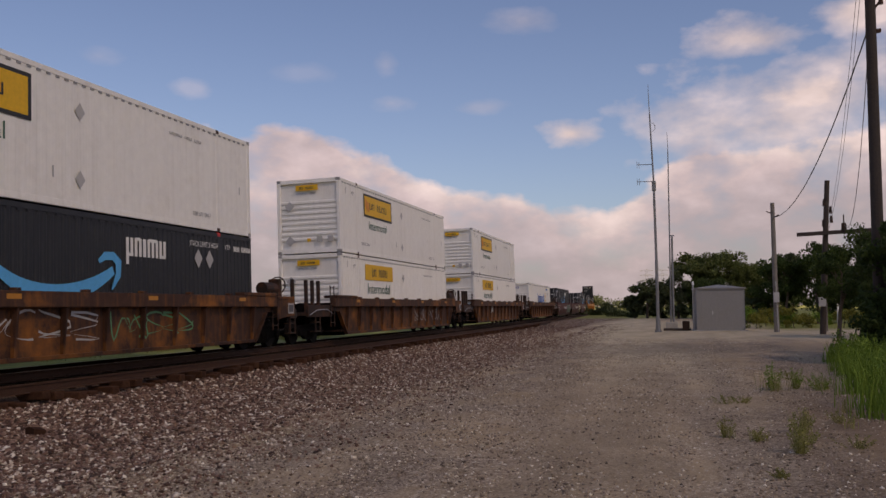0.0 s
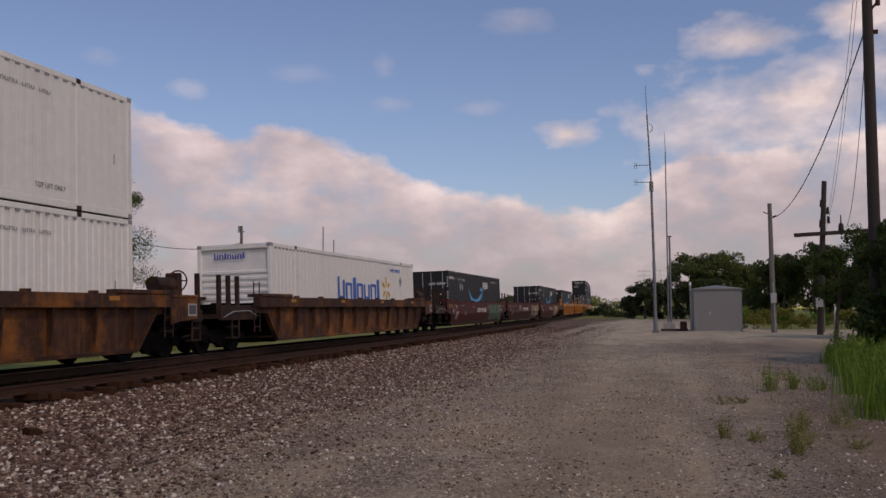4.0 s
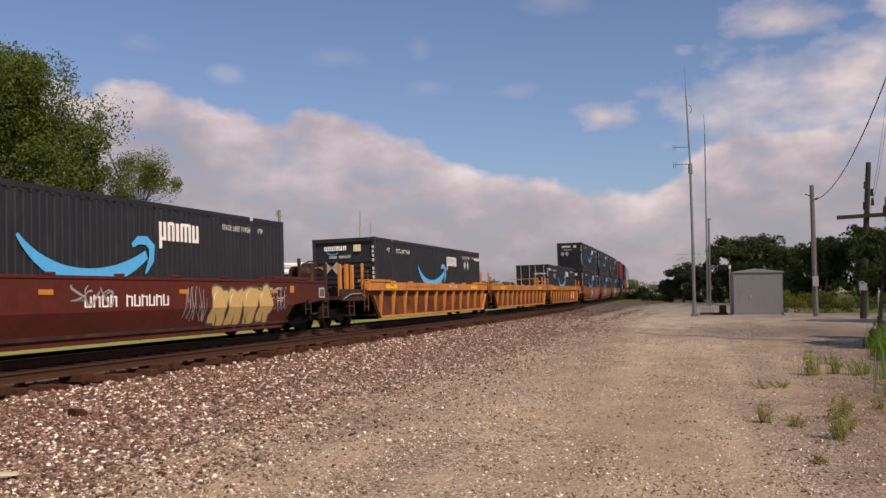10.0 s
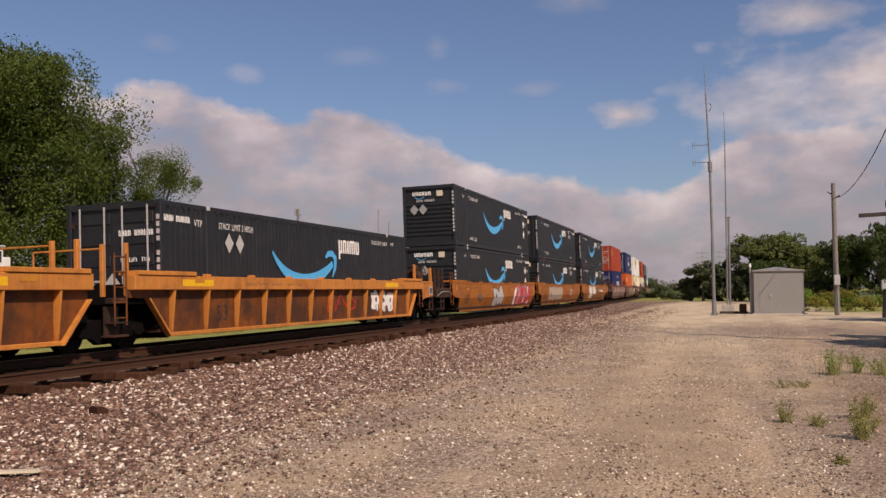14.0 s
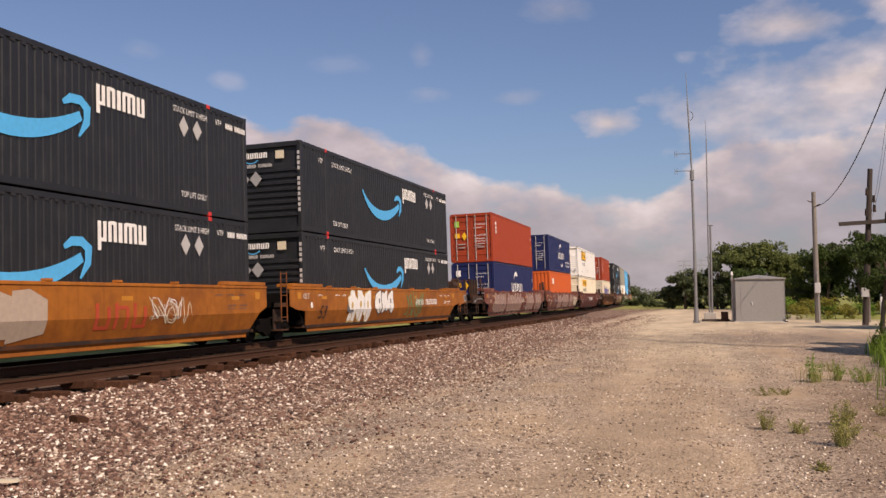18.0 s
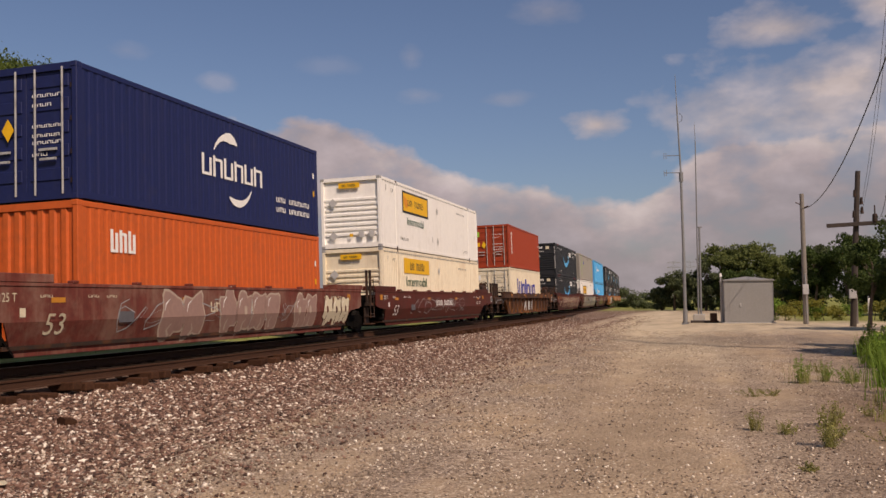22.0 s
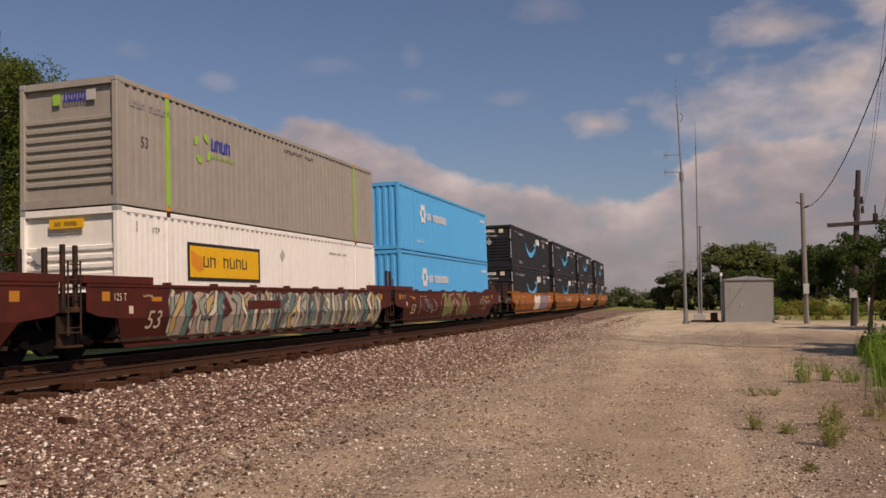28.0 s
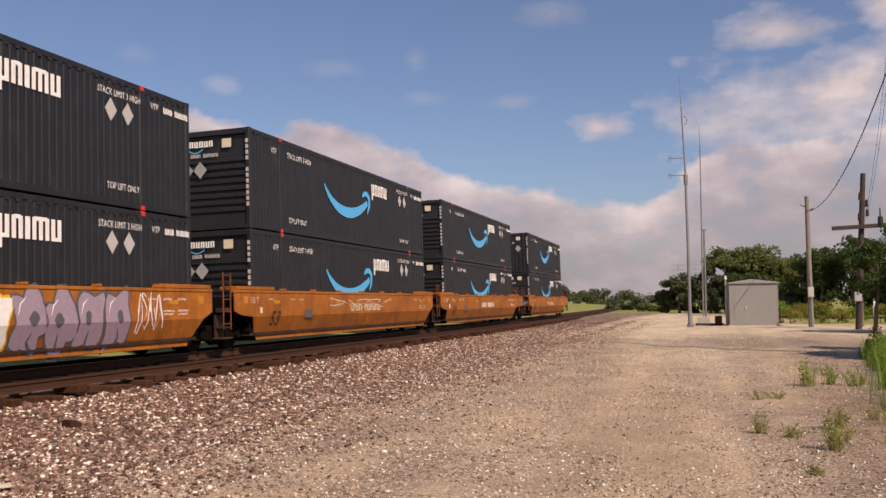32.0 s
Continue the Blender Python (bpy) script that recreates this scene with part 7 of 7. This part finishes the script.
def tag_letters(ob, y, z, w, h, n, fill, edge, seed, x=CARX, label="spray painted bubble letters"):
    """Sprayed letters without meaning: rounded blobs with an outline behind and a hole or stroke on each."""
    rg = random.Random(seed)
    step = w / n
    bend = fold if x == CARX else lambda ms: ms
    for i in range(n):
        cy, cz = y + (i + 0.5) * step, z + h / 2 + rg.uniform(-0.04, 0.04) * h
        k = rg.randrange(3, 6)
        ph = rg.random() * 6
        def ring(g):
            out = []
            for j in range(22):
                a = 2 * math.pi * j / 22
                r = 1 + 0.16 * math.sin(k * a + ph) + 0.08 * math.sin((k + 2) * a + 2 * ph)
                e = 0.72
                ca, sa = math.cos(a), math.sin(a)
                out.append((cy + math.copysign(abs(ca) ** e, ca) * r * step * 0.50 * g, cz + math.copysign(abs(sa) ** e, sa) * r * h * 0.46 * (g + 0.02)))
            return out
        t = part("painted_letter", bend(outline(ring(1.10), 0.0)), M[edge], ob, label, (x, 0, 0))
        part("letter_fill", bend(outline(ring(0.98), 0.003)), M[fill], t)
        cut = rg.uniform(-0.15, 0.15) * step
        if rg.random() < 0.75:
            hole = [(cy + cut + 0.13 * step * math.cos(a) * (1 + 0.3 * math.sin(2 * a + ph)), cz + (0.12 * math.sin(a) + 0.04) * h) for a in np.linspace(0, 2 * math.pi, 9)[:-1]]
            part("letter_hole", bend(outline(hole, 0.006)), M[edge], t)
        a0 = cy + cut
        part("letter_stroke", bend(ribbon([(a0 + rg.uniform(-0.08, 0.08) * step, cz - 0.44 * h), (a0 + rg.uniform(-0.12, 0.12) * step, cz - 0.3 * h), (a0 + rg.uniform(-0.1, 0.1) * step, cz - 0.16 * h)], [0.10 * step, 0.07 * step, 0.02], 0.006)), M[edge], t)
        part("letter_shine", bend(ribbon([(cy - 0.36 * step, cz + 0.1 * h), (cy - 0.3 * step, cz + 0.26 * h), (cy - 0.12 * step, cz + 0.36 * h)], [0.01, 0.035, 0.01], 0.006)), M["p_white"], t)


def scrawl(ob, y, z, w, h, mat, seed, n=6, x=CARX, thick=0.05, label="thin sprayed scrawl"):
    """Quick looping lines without meaning."""
    rg = random.Random(seed)
    ms = Mesh()
    for i in range(n):
        a, b = y + (i + 0.5) * w / n, z + h / 2
        p, q, ph = rg.choice((1, 2, 2, 3)), rg.choice((1, 1, 2, 3)), rg.random() * 6
        sm = [(a + 0.55 * w / n * math.sin(p * u + ph), b + 0.5 * h * math.sin(q * u + 0.4 * ph) * (0.7 + 0.3 * math.cos(u))) for u in np.linspace(0, 4.2 + rg.random(), 15)]
        r = ribbon(sm, [thick * (0.6 + 0.5 * math.sin(0.5 * j)) for j in range(len(sm))], 0.002)
        ms.add(r.v, r.f)
    tagged(part("painted_scrawl", fold(ms) if x == CARX else ms, M[mat], ob, label, (x, 0, 0)), kind="stuff")


def mural(ob, y, z, w, h, edge, cols, seed, n=0, label="wild sprayed letters in pale colours", ground=""):
    """A big sprayed piece without meaning: thick kinked strokes with a dark outline, cell by cell, over a ground where there is one."""
    rg = random.Random(seed)
    if ground:
        lo = [(y + w * i / 24, z + (0.02 + 0.05 * math.sin(1.7 * i + seed)) * h) for i in range(25)]
        hi = [(y + w * i / 24, z + h * (0.95 + 0.05 * math.sin(2.3 * i + seed))) for i in range(24, -1, -1)]
        paint("painted_ground", outline(lo + hi, -0.003), ground, ob, label)
    cells = n or max(2, round(w / 0.62))
    step, k = w / cells, 0
    for i in range(cells):
        a = y + i * step
        for _ in range(rg.choice((2, 3, 3))):
            u0 = rg.random()
            pts = [(u0, rg.uniform(0.0, 0.2)), (u0 + rg.uniform(-0.5, 0.5), rg.uniform(0.3, 0.5)), (u0 + rg.uniform(-0.6, 0.6), rg.uniform(0.55, 0.8)), (rg.random(), rg.uniform(0.85, 1.0))]
            pts = [(a + step * min(1.1, max(-0.1, p)), z + h * q) for p, q in pts]
            sm = []
            for p0, p1 in zip(pts, pts[1:]):
                sm += [tuple(Vector(p0).lerp(Vector(p1), f)) for f in (0, 0.34, 0.67)]
            sm.append(pts[-1])
            wd = step * rg.uniform(0.24, 0.40)
            lift = 0.0006 * k
            st = paint("painted_stroke", ribbon(sm, [wd * 1.0 + 0.07] * len(sm), lift), edge, ob, label)
            paint("stroke_fill", ribbon(sm[:1] + sm[1:], [wd * (0.85 + 0.25 * math.sin(1.3 * j)) for j in range(len(sm))], lift + 0.0004), cols[k % len(cols)], st, "", 0)
            k += 1


def car_marks(ob, light="p_white", y53=-7.3, number_y=-1.2, number=True, mat53=None, x=CARX):
    at53 = pose(CARX + 0.007 - 0.26 * 0.3667, y53, 0.60, 0, 20.1, 0) if x == CARX else Matrix.Translation((x + 0.004, y53, 0.72))
    tagged(part("lettering", lettering("53", 0.46, M[mat53 or light], 1.0), M[mat53 or light], ob, "", at53), kind="stuff")
    if number:
        tagged(part("number_bars", bars("AAAA 888888", number_y, 0.95, 0.26, 3.0, gap=0.22), M[light], ob, "pale bars of a car number", (x, 0, 0)), kind="stuff")
    for y in (-8.75, 8.2):
        part("reflector", shared(("end_reflector",), lambda: plate(-0.13, 0.13, -0.10, 0.10), M["p_amber"]), M["p_amber"], ob, "square amber reflector", (x, y, 1.33))
    tagged(part("lettering", lettering("125 T", 0.17, M[light], 0.85), M[light], ob, "", (x + 0.004, -8.5, 1.24)), kind="stuff")
    part("label_plate", plate(-5.0, -4.45, 0.78, 1.02), M["p_slate"], ob, "dark stencilled plate", (x, 0, 0))
    part("label_plate", plate(-7.95, -7.8, 0.95, 1.12), M[light], ob, at=(x, 0, 0))
    for i, y in enumerate((-7.4, -6.0, -5.4, 6.0, 6.6, 7.2)):
        tagged(part("stencil_bars", bars("aaa", y, 1.32, 0.07, 0.36), M[light], ob, at=(x, 0, 0)), kind="stuff")
        if i > 3:
            tagged(part("stencil_bars", bars("aaaaa", y, 1.05, 0.06, 0.45), M[light], ob, at=(x, 0, 0)), kind="stuff")
            tagged(part("stencil_bars", bars("aaaa", y, 0.97, 0.06, 0.4), M[light], ob, at=(x, 0, 0)), kind="stuff")


# ---- the train: where the middle of each unit stands at the start ----
TRAIN = []           # (thing, metres along the track at the start, height over the rails)
PACE = [(0, 13.25), (4, 13.4), (8, 13.45), (12, 13.45), (14, 13.42), (16, 13.28), (17, 13.45), (18, 13.8), (20, 13.95), (24, 13.85), (28, 14.0), (32, 14.25)]      # the train slowly gathers speed


def travelled(t):
    """Metres that the train has gone by t seconds."""
    way = 0.0
    for (a, u), (b, w) in zip(PACE, PACE[1:]):
        d = min(max(t - a, 0.0), b - a)
        way += u * d + 0.5 * (w - u) / (b - a) * d * d
    return way


B0, B1 = 0.46, 3.372


def place(ob, s, up=0.0):
    TRAIN.append((ob, s, up))
    ob.matrix_basis = on_track(s, up)
    return ob


def again(ob):
    return copy_thing(ob, Matrix())


d_ribs, d_vert, d_door, d_tall = dark_box("ribs"), dark_box("vert"), dark_box("doors", "door"), dark_box("ribs", "white")
j_tall, j_wide = white_box("tall"), white_box("wide")
used = set()


def take(ob):
    """The first use takes the thing itself, later uses a copy."""
    if ob in used:
        return again(ob)
    used.add(ob)
    return ob


# rusty brown three-unit set, with white stacks
MID = [16.84, 40.55, 64.1, 87.85, 111.25, 130.9, 150.55, 174.35, 193.95, 213.35, 236.4, 255.75, 275.35, 299.1, 318.85, 339.2, 362.45, 386.0, 405.6, 424.85, 448.7, 467.95, 487.3, 509.8]
brown_solo = dict(couplers=(-1, 1))
for i, lab in ((0, "rusty brown ribbed well car with pale sprayed scrawls"), (1, "rusty brown ribbed well car"), (2, "rusty brown ribbed well car with amber rust"), (3, "rusty brown ribbed well car with a half load"), (16, "rusty brown ribbed well car with pale sprayed letters")):
    c = place(well_car(lab, "brown", "ribbed", **brown_solo), MID[i])
    if i == 0:
        scrawl(c, -6.0, 0.45, 6.5, 0.8, "p_silver", 5, 7, x=1.348)
        scrawl(c, 1.0, 0.5, 3.5, 0.7, "p_mint", 6, 5, x=1.348)
    elif i == 2:
        tag_letters(c, -3.1, 0.85, 1.0, 0.4, 3, "p_silver", "p_slate", 8, x=1.346)
    elif i == 1:
        scrawl(c, 1.5, 0.5, 5.0, 0.7, "p_grey", 12, 6, x=1.348)
    elif i == 16:
        tag_letters(c, -2.2, 0.45, 4.0, 0.7, 4, "p_silver", "brown", 9, x=1.346)
# maroon three-unit set
for i, lab in ((4, "maroon well car with green sprayed letters"), (5, "empty maroon well car with cream sprayed letters"), (6, "maroon well car with yellow sprayed letters")):
    c = place(well_car(lab, "maroon", "smooth", bogies=((-1, 1) if i == 4 else (1,)), couplers=((-1,) if i == 4 else (1,) if i == 6 else ()), rails_=True), MID[i])
    car_marks(c)
    if i == 4:
        mural(c, 2.6, 0.35, 4.6, 1.1, "p_mint", ["p_slate", "p_slate", "p_teal"], 14, 8)
        scrawl(c, 2.6, 0.35, 4.6, 1.1, "p_sage", 114, 9, thick=0.025)
        scrawl(c, -8.0, 0.95, 1.2, 0.4, "p_faded", 115, 4, thick=0.03)
    elif i == 5:
        mural(c, 4.1, 0.36, 4.2, 1.12, "rail_dark", ["p_cream", "p_cream", "p_tan"], 15)
        scrawl(c, -3.6, 0.9, 1.6, 0.5, "p_cream", 16, 4)
    else:
        tag_letters(c, 3.6, 0.32, 3.3, 1.12, 4, "p_tan", "p_slate", 17)
        scrawl(c, 7.0, 0.6, 0.9, 0.8, "p_grey", 117, 4, thick=0.03)
        scrawl(c, 2.4, 0.4, 1.0, 1.0, "p_grey", 118, 6, thick=0.03)
        scrawl(c, -1.6, 0.95, 1.3, 0.45, "p_grey", 18, 3)
# faded yellow three-unit set
for i, lab in ((7, "rust-stained faded yellow ribbed well car"), (8, "empty rust-stained yellow ribbed well car"), (9, "rust-stained yellow ribbed well car with white tags")):
    c = place(well_car(lab, "yellow", "ribbed", bogies=((-1, 1) if i == 7 else (1,)), couplers=((-1,) if i == 7 else (1,) if i == 9 else ()), panel="rusty_shaded_yellow", rails_=True), MID[i])
    part("lettering", lettering("53", 0.40, M["p_black"], 1.0), M["p_black"], c, "", (1.347, -7.05 if i == 7 else -5.9, 0.52))
    if i == 7:
        part("lettering", lettering("53", 0.40, M["p_black"], 1.0), M["p_black"], c, "", (1.347, 1.1, 0.50))
        scrawl(c, 1.2, 1.36, 1.3, 0.18, "p_white", 77, 5, x=1.534, thick=0.025)
    tagged(part("stencil_bars", bars("aaa aaa aaaa aaa aa", -4.7, 1.40, 0.07, 3.2), M["p_slate"], c, at=(1.533, 0, 0)), kind="stuff")
    for y in (-7.6, 5.2):
        part("faded_patch", plate(y, y + 1.3, 1.36, 1.52), M["p_yellow"], c, "brighter yellow paint patch", (1.531, 0, 0))
    scrawl(c, 0.6, 0.5, 2.2, 0.6, "p_red", 20 + i, 4, x=1.348)
    if i == 9:
        tag_letters(c, 4.2, 0.5, 2.2, 0.75, 3, "p_white", "p_slate", 24, x=1.346)
# amber three-unit set
for i, lab in ((10, "amber well car with red and white sprayed letters"), (11, "amber well car with pale grey painted-over patches"), (12, "amber well car with white sprayed faces and letters")):
    c = place(well_car(lab, "amber", "smooth", bogies=((-1, 1) if i == 10 else (1,)), couplers=((-1,) if i == 10 else (1,) if i == 12 else ())), MID[i])
    car_marks(c, "p_white" if i == 12 else "p_slate", mat53="p_black", number=i == 12, number_y=2.5)
    if i == 10:
        mural(c, 3.0, 0.32, 4.4, 1.16, "p_lilac", ["p_red", "p_white", "p_red", "p_rose", "p_red"], 31, 5, ground="p_red")
        tag_letters(c, -2.0, 0.4, 2.2, 1.0, 2, "p_silver", "p_slate", 32)
    elif i == 11:
        for j in range(6):
            k = 0.06 * math.sin(2.3 * j)
            paint("painted_patch", outline([(-5.6 + j * 0.92, 0.5 + k), (-4.66 + j * 0.92, 0.55 - k), (-4.64 + j * 0.92, 1.3 + k), (-5.1 + j * 0.92, 1.45), (-5.55 + j * 0.92, 1.36 - k)], 0.0004 * j), "p_faded", c, "pale grey painted-over patch")
        tagged(part("word_bars", fold(bars("AAA", 1.35, 0.62, 0.55, 1.9, gap=0.3)), M["p_brickred"], c, at=(CARX, 0, 0)), kind="stuff")
        scrawl(c, 3.2, 0.62, 1.7, 0.7, "p_cream", 33, 5, thick=0.03)
        scrawl(c, 3.3, 0.7, 1.2, 0.6, "p_white", 133, 5, thick=0.025)
    else:
        tag_letters(c, -4.85, 0.38, 2.15, 1.15, 3, "p_white", "p_tan", 34)
        tag_letters(c, -2.3, 0.68, 2.0, 0.84, 3, "p_white", "p_slate", 35)
        scrawl(c, 1.2, 0.3, 2.3, 1.2, "p_mint", 36, 7, thick=0.06)
# peeling maroon three-unit set
for i, lab in ((13, "maroon well car with peeling pale paint"), (14, "maroon well car with peeling pale paint"), (15, "dull maroon well car")):
    c = place(well_car(lab, "worn_maroon" if i < 15 else "maroon", "smooth", bogies=((-1, 1) if i == 13 else (1,)), couplers=((-1,) if i == 13 else (1,) if i == 15 else ())), MID[i])
    car_marks(c, "p_cream" if i < 15 else "p_white")
    scrawl(c, -5.0, 0.5, 9.0, 0.8, "p_grey", 40 + i, 9, thick=0.03)
    if i < 15:
        for y0, w0, k0 in (((-6.9, 3.0, 4), (-3.4, 4.4, 5), (2.6, 2.6, 3), (5.9, 2.2, 3)) if i == 13 else ((-3.4, 1.9, 2), (-0.7, 3.4, 4), (3.8, 1.6, 2))):
            tag_letters(c, y0, 0.36, w0, 1.1, k0, "p_dusty", "p_faded", 140 + i + int(7 * w0), label="faded pale sprayed bubble letters")
            scrawl(c, y0 + 0.2, 0.5, w0 - 0.4, 0.8, "p_silver", 340 + i + int(7 * w0), k0, thick=0.02)
    if i == 14:
        tag_letters(c, 6.0, 0.4, 2.2, 1.0, 3, "p_cream", "maroon", 44)
# sprayed maroon three-unit set
for i, lab in ((17, "maroon well car covered in pale sprayed letters"), (18, "maroon well car covered in green and cream sprayed letters"), (19, "maroon well car with pale scrawls")):
    c = place(well_car(lab, "maroon", "smooth", bogies=((-1, 1) if i == 17 else (1,)), couplers=((-1,) if i == 17 else (1,) if i == 19 else ())), MID[i])
    car_marks(c, "p_cream")
    if i == 17:
        mural(c, -5.5, 0.32, 5.0, 1.15, "worn_maroon", ["p_faded", "p_cream", "p_tan", "maroon", "p_dusty"], 51, 12)
        mural(c, 0.2, 0.32, 7.2, 1.15, "worn_maroon", ["p_cream", "p_dusty", "p_tan", "p_faded", "maroon", "p_silver"], 151, 17)
    elif i == 18:
        mural(c, -6.3, 0.30, 5.6, 1.18, "p_slate", ["p_cream", "p_sage", "p_tan", "p_cream", "maroon", "p_teal"], 52, 10, ground="p_faded")
        part("painted_patch", plate(-2.6, -0.6, 0.98, 1.22), M["maroon"], c, "maroon painted-over box", (CARX + 0.022, 0, 0))
        mural(c, -0.6, 0.30, 8.6, 1.18, "p_slate", ["p_cream", "p_sage", "p_slate", "p_teal", "p_cream", "p_tan", "p_faded"], 53, 14, ground="p_sage")
    else:
        mural(c, -2.6, 0.36, 5.2, 1.1, "p_dusty", ["p_olive", "maroon", "p_olive", "worn_maroon"], 54, 4, "green sprayed letters with pale edges")
        scrawl(c, 5.0, 0.5, 1.6, 0.85, "p_cream", 55, 3, thick=0.035)
        scrawl(c, -6.0, 0.5, 2.6, 0.8, "p_silver", 56, 4, thick=0.03)
# amber set at the end of the train
for i, lab in ((20, "amber well car with lilac and white sprayed letters"), (21, "amber well car with faded paint"), (22, "amber well car with worn paint"), (23, "rusty amber well car at the end of the train")):
    c = place(well_car(lab, "amber", "smooth", bogies=((-1, 1) if i in (20, 23) else (1,)), couplers=((-1,) if i == 20 else (1,) if i == 22 else (-1, 1) if i == 23 else ())), MID[i])
    car_marks(c, "p_white" if i in (20, 22) else "p_cream", mat53="p_black")
    if i == 20:
        tag_letters(c, 1.85, 0.28, 3.5, 1.28, 4, "p_lilac", "p_slate", 61)
        tag_letters(c, -0.7, 0.34, 2.5, 1.15, 3, "p_white", "p_yellow", 62)
        scrawl(c, 5.6, 0.4, 1.0, 1.1, "p_white", 63, 6, thick=0.035)
    elif i == 21:
        scrawl(c, -3.0, 1.0, 6.0, 0.4, "p_cream", 64, 5, thick=0.03)

# loads, level by level
place(take(j_tall), 16.84, B1), place(take(d_ribs), 16.84, B0)
place(take(j_tall), MID[1], B1), place(take(j_wide), MID[1], B0)
place(take(j_tall), MID[2], B1), place(take(j_wide), MID[2], B0)
place(store_box(), MID[3], B0)
place(take(d_door), MID[4], B0)
place(take(d_door), MID[6], B0)
place(take(d_ribs), MID[7], B0)
place(take(d_door), MID[9], B0)
for i, (a, b) in {10: (d_tall, d_tall), 11: (d_vert, d_ribs), 12: (d_ribs, d_ribs), 17: (d_ribs, d_ribs), 20: (d_ribs, d_ribs), 21: (d_ribs, d_ribs), 22: (d_ribs, d_ribs), 23: (d_vert, d_ribs)}.items():
    place(take(a), MID[i], B1), place(take(b), MID[i], B0)
place(sea_box("redbox", "brick red corrugated shipping container with door end showing"), MID[13], B1)
place(sea_box("navy", "navy blue corrugated shipping container with white word bars", logo="ring"), MID[13], B0)
place(sea_box("navy", "navy blue corrugated shipping container with white word bars", logo="ring"), MID[14], B1)
place(sea_box("orange", "orange corrugated shipping container", "vert", "small"), MID[14], B0)
place(take(j_tall), MID[15], B1), place(tagged(white_box("wide", colour="yellowed"), "yellowed dirty white freight container with green lettering"), MID[15], B0)
place(sea_box("redbox", "brick red corrugated shipping container with white letter bars", logo="column"), MID[16], B1)
place(sea_box("cream", "cream corrugated shipping container with large blue word bars", logo="word"), MID[16], B0)
place(greige_box(), MID[18], B1), place(white_box("plainword"), MID[18], B0)
bl = blue_box()
place(take(bl), MID[19], B1), place(take(bl), MID[19], B0)


def motions():
    """The whole train runs past, towards the camera and away to the left."""
    for ob, s, up in TRAIN:
        walk(ob, [(t, on_track(s - travelled(t), up)) for t in (0, 2, 4, 6, 8, 10, 12, 14, 15, 16, 17, 18, 19, 20, 22, 24, 26, 28, 30, 32)])
    walk(truck, [(t, truck_at(t)) for t in (0, 8, 16, 24, 32)])
    walk(cloud, [(t, Matrix.Translation(cloud_at(t))) for t in (0, 3, 6, 7, 8, 9, 10, 11, 12, 13, 14, 20, 26, 32)])


motions()
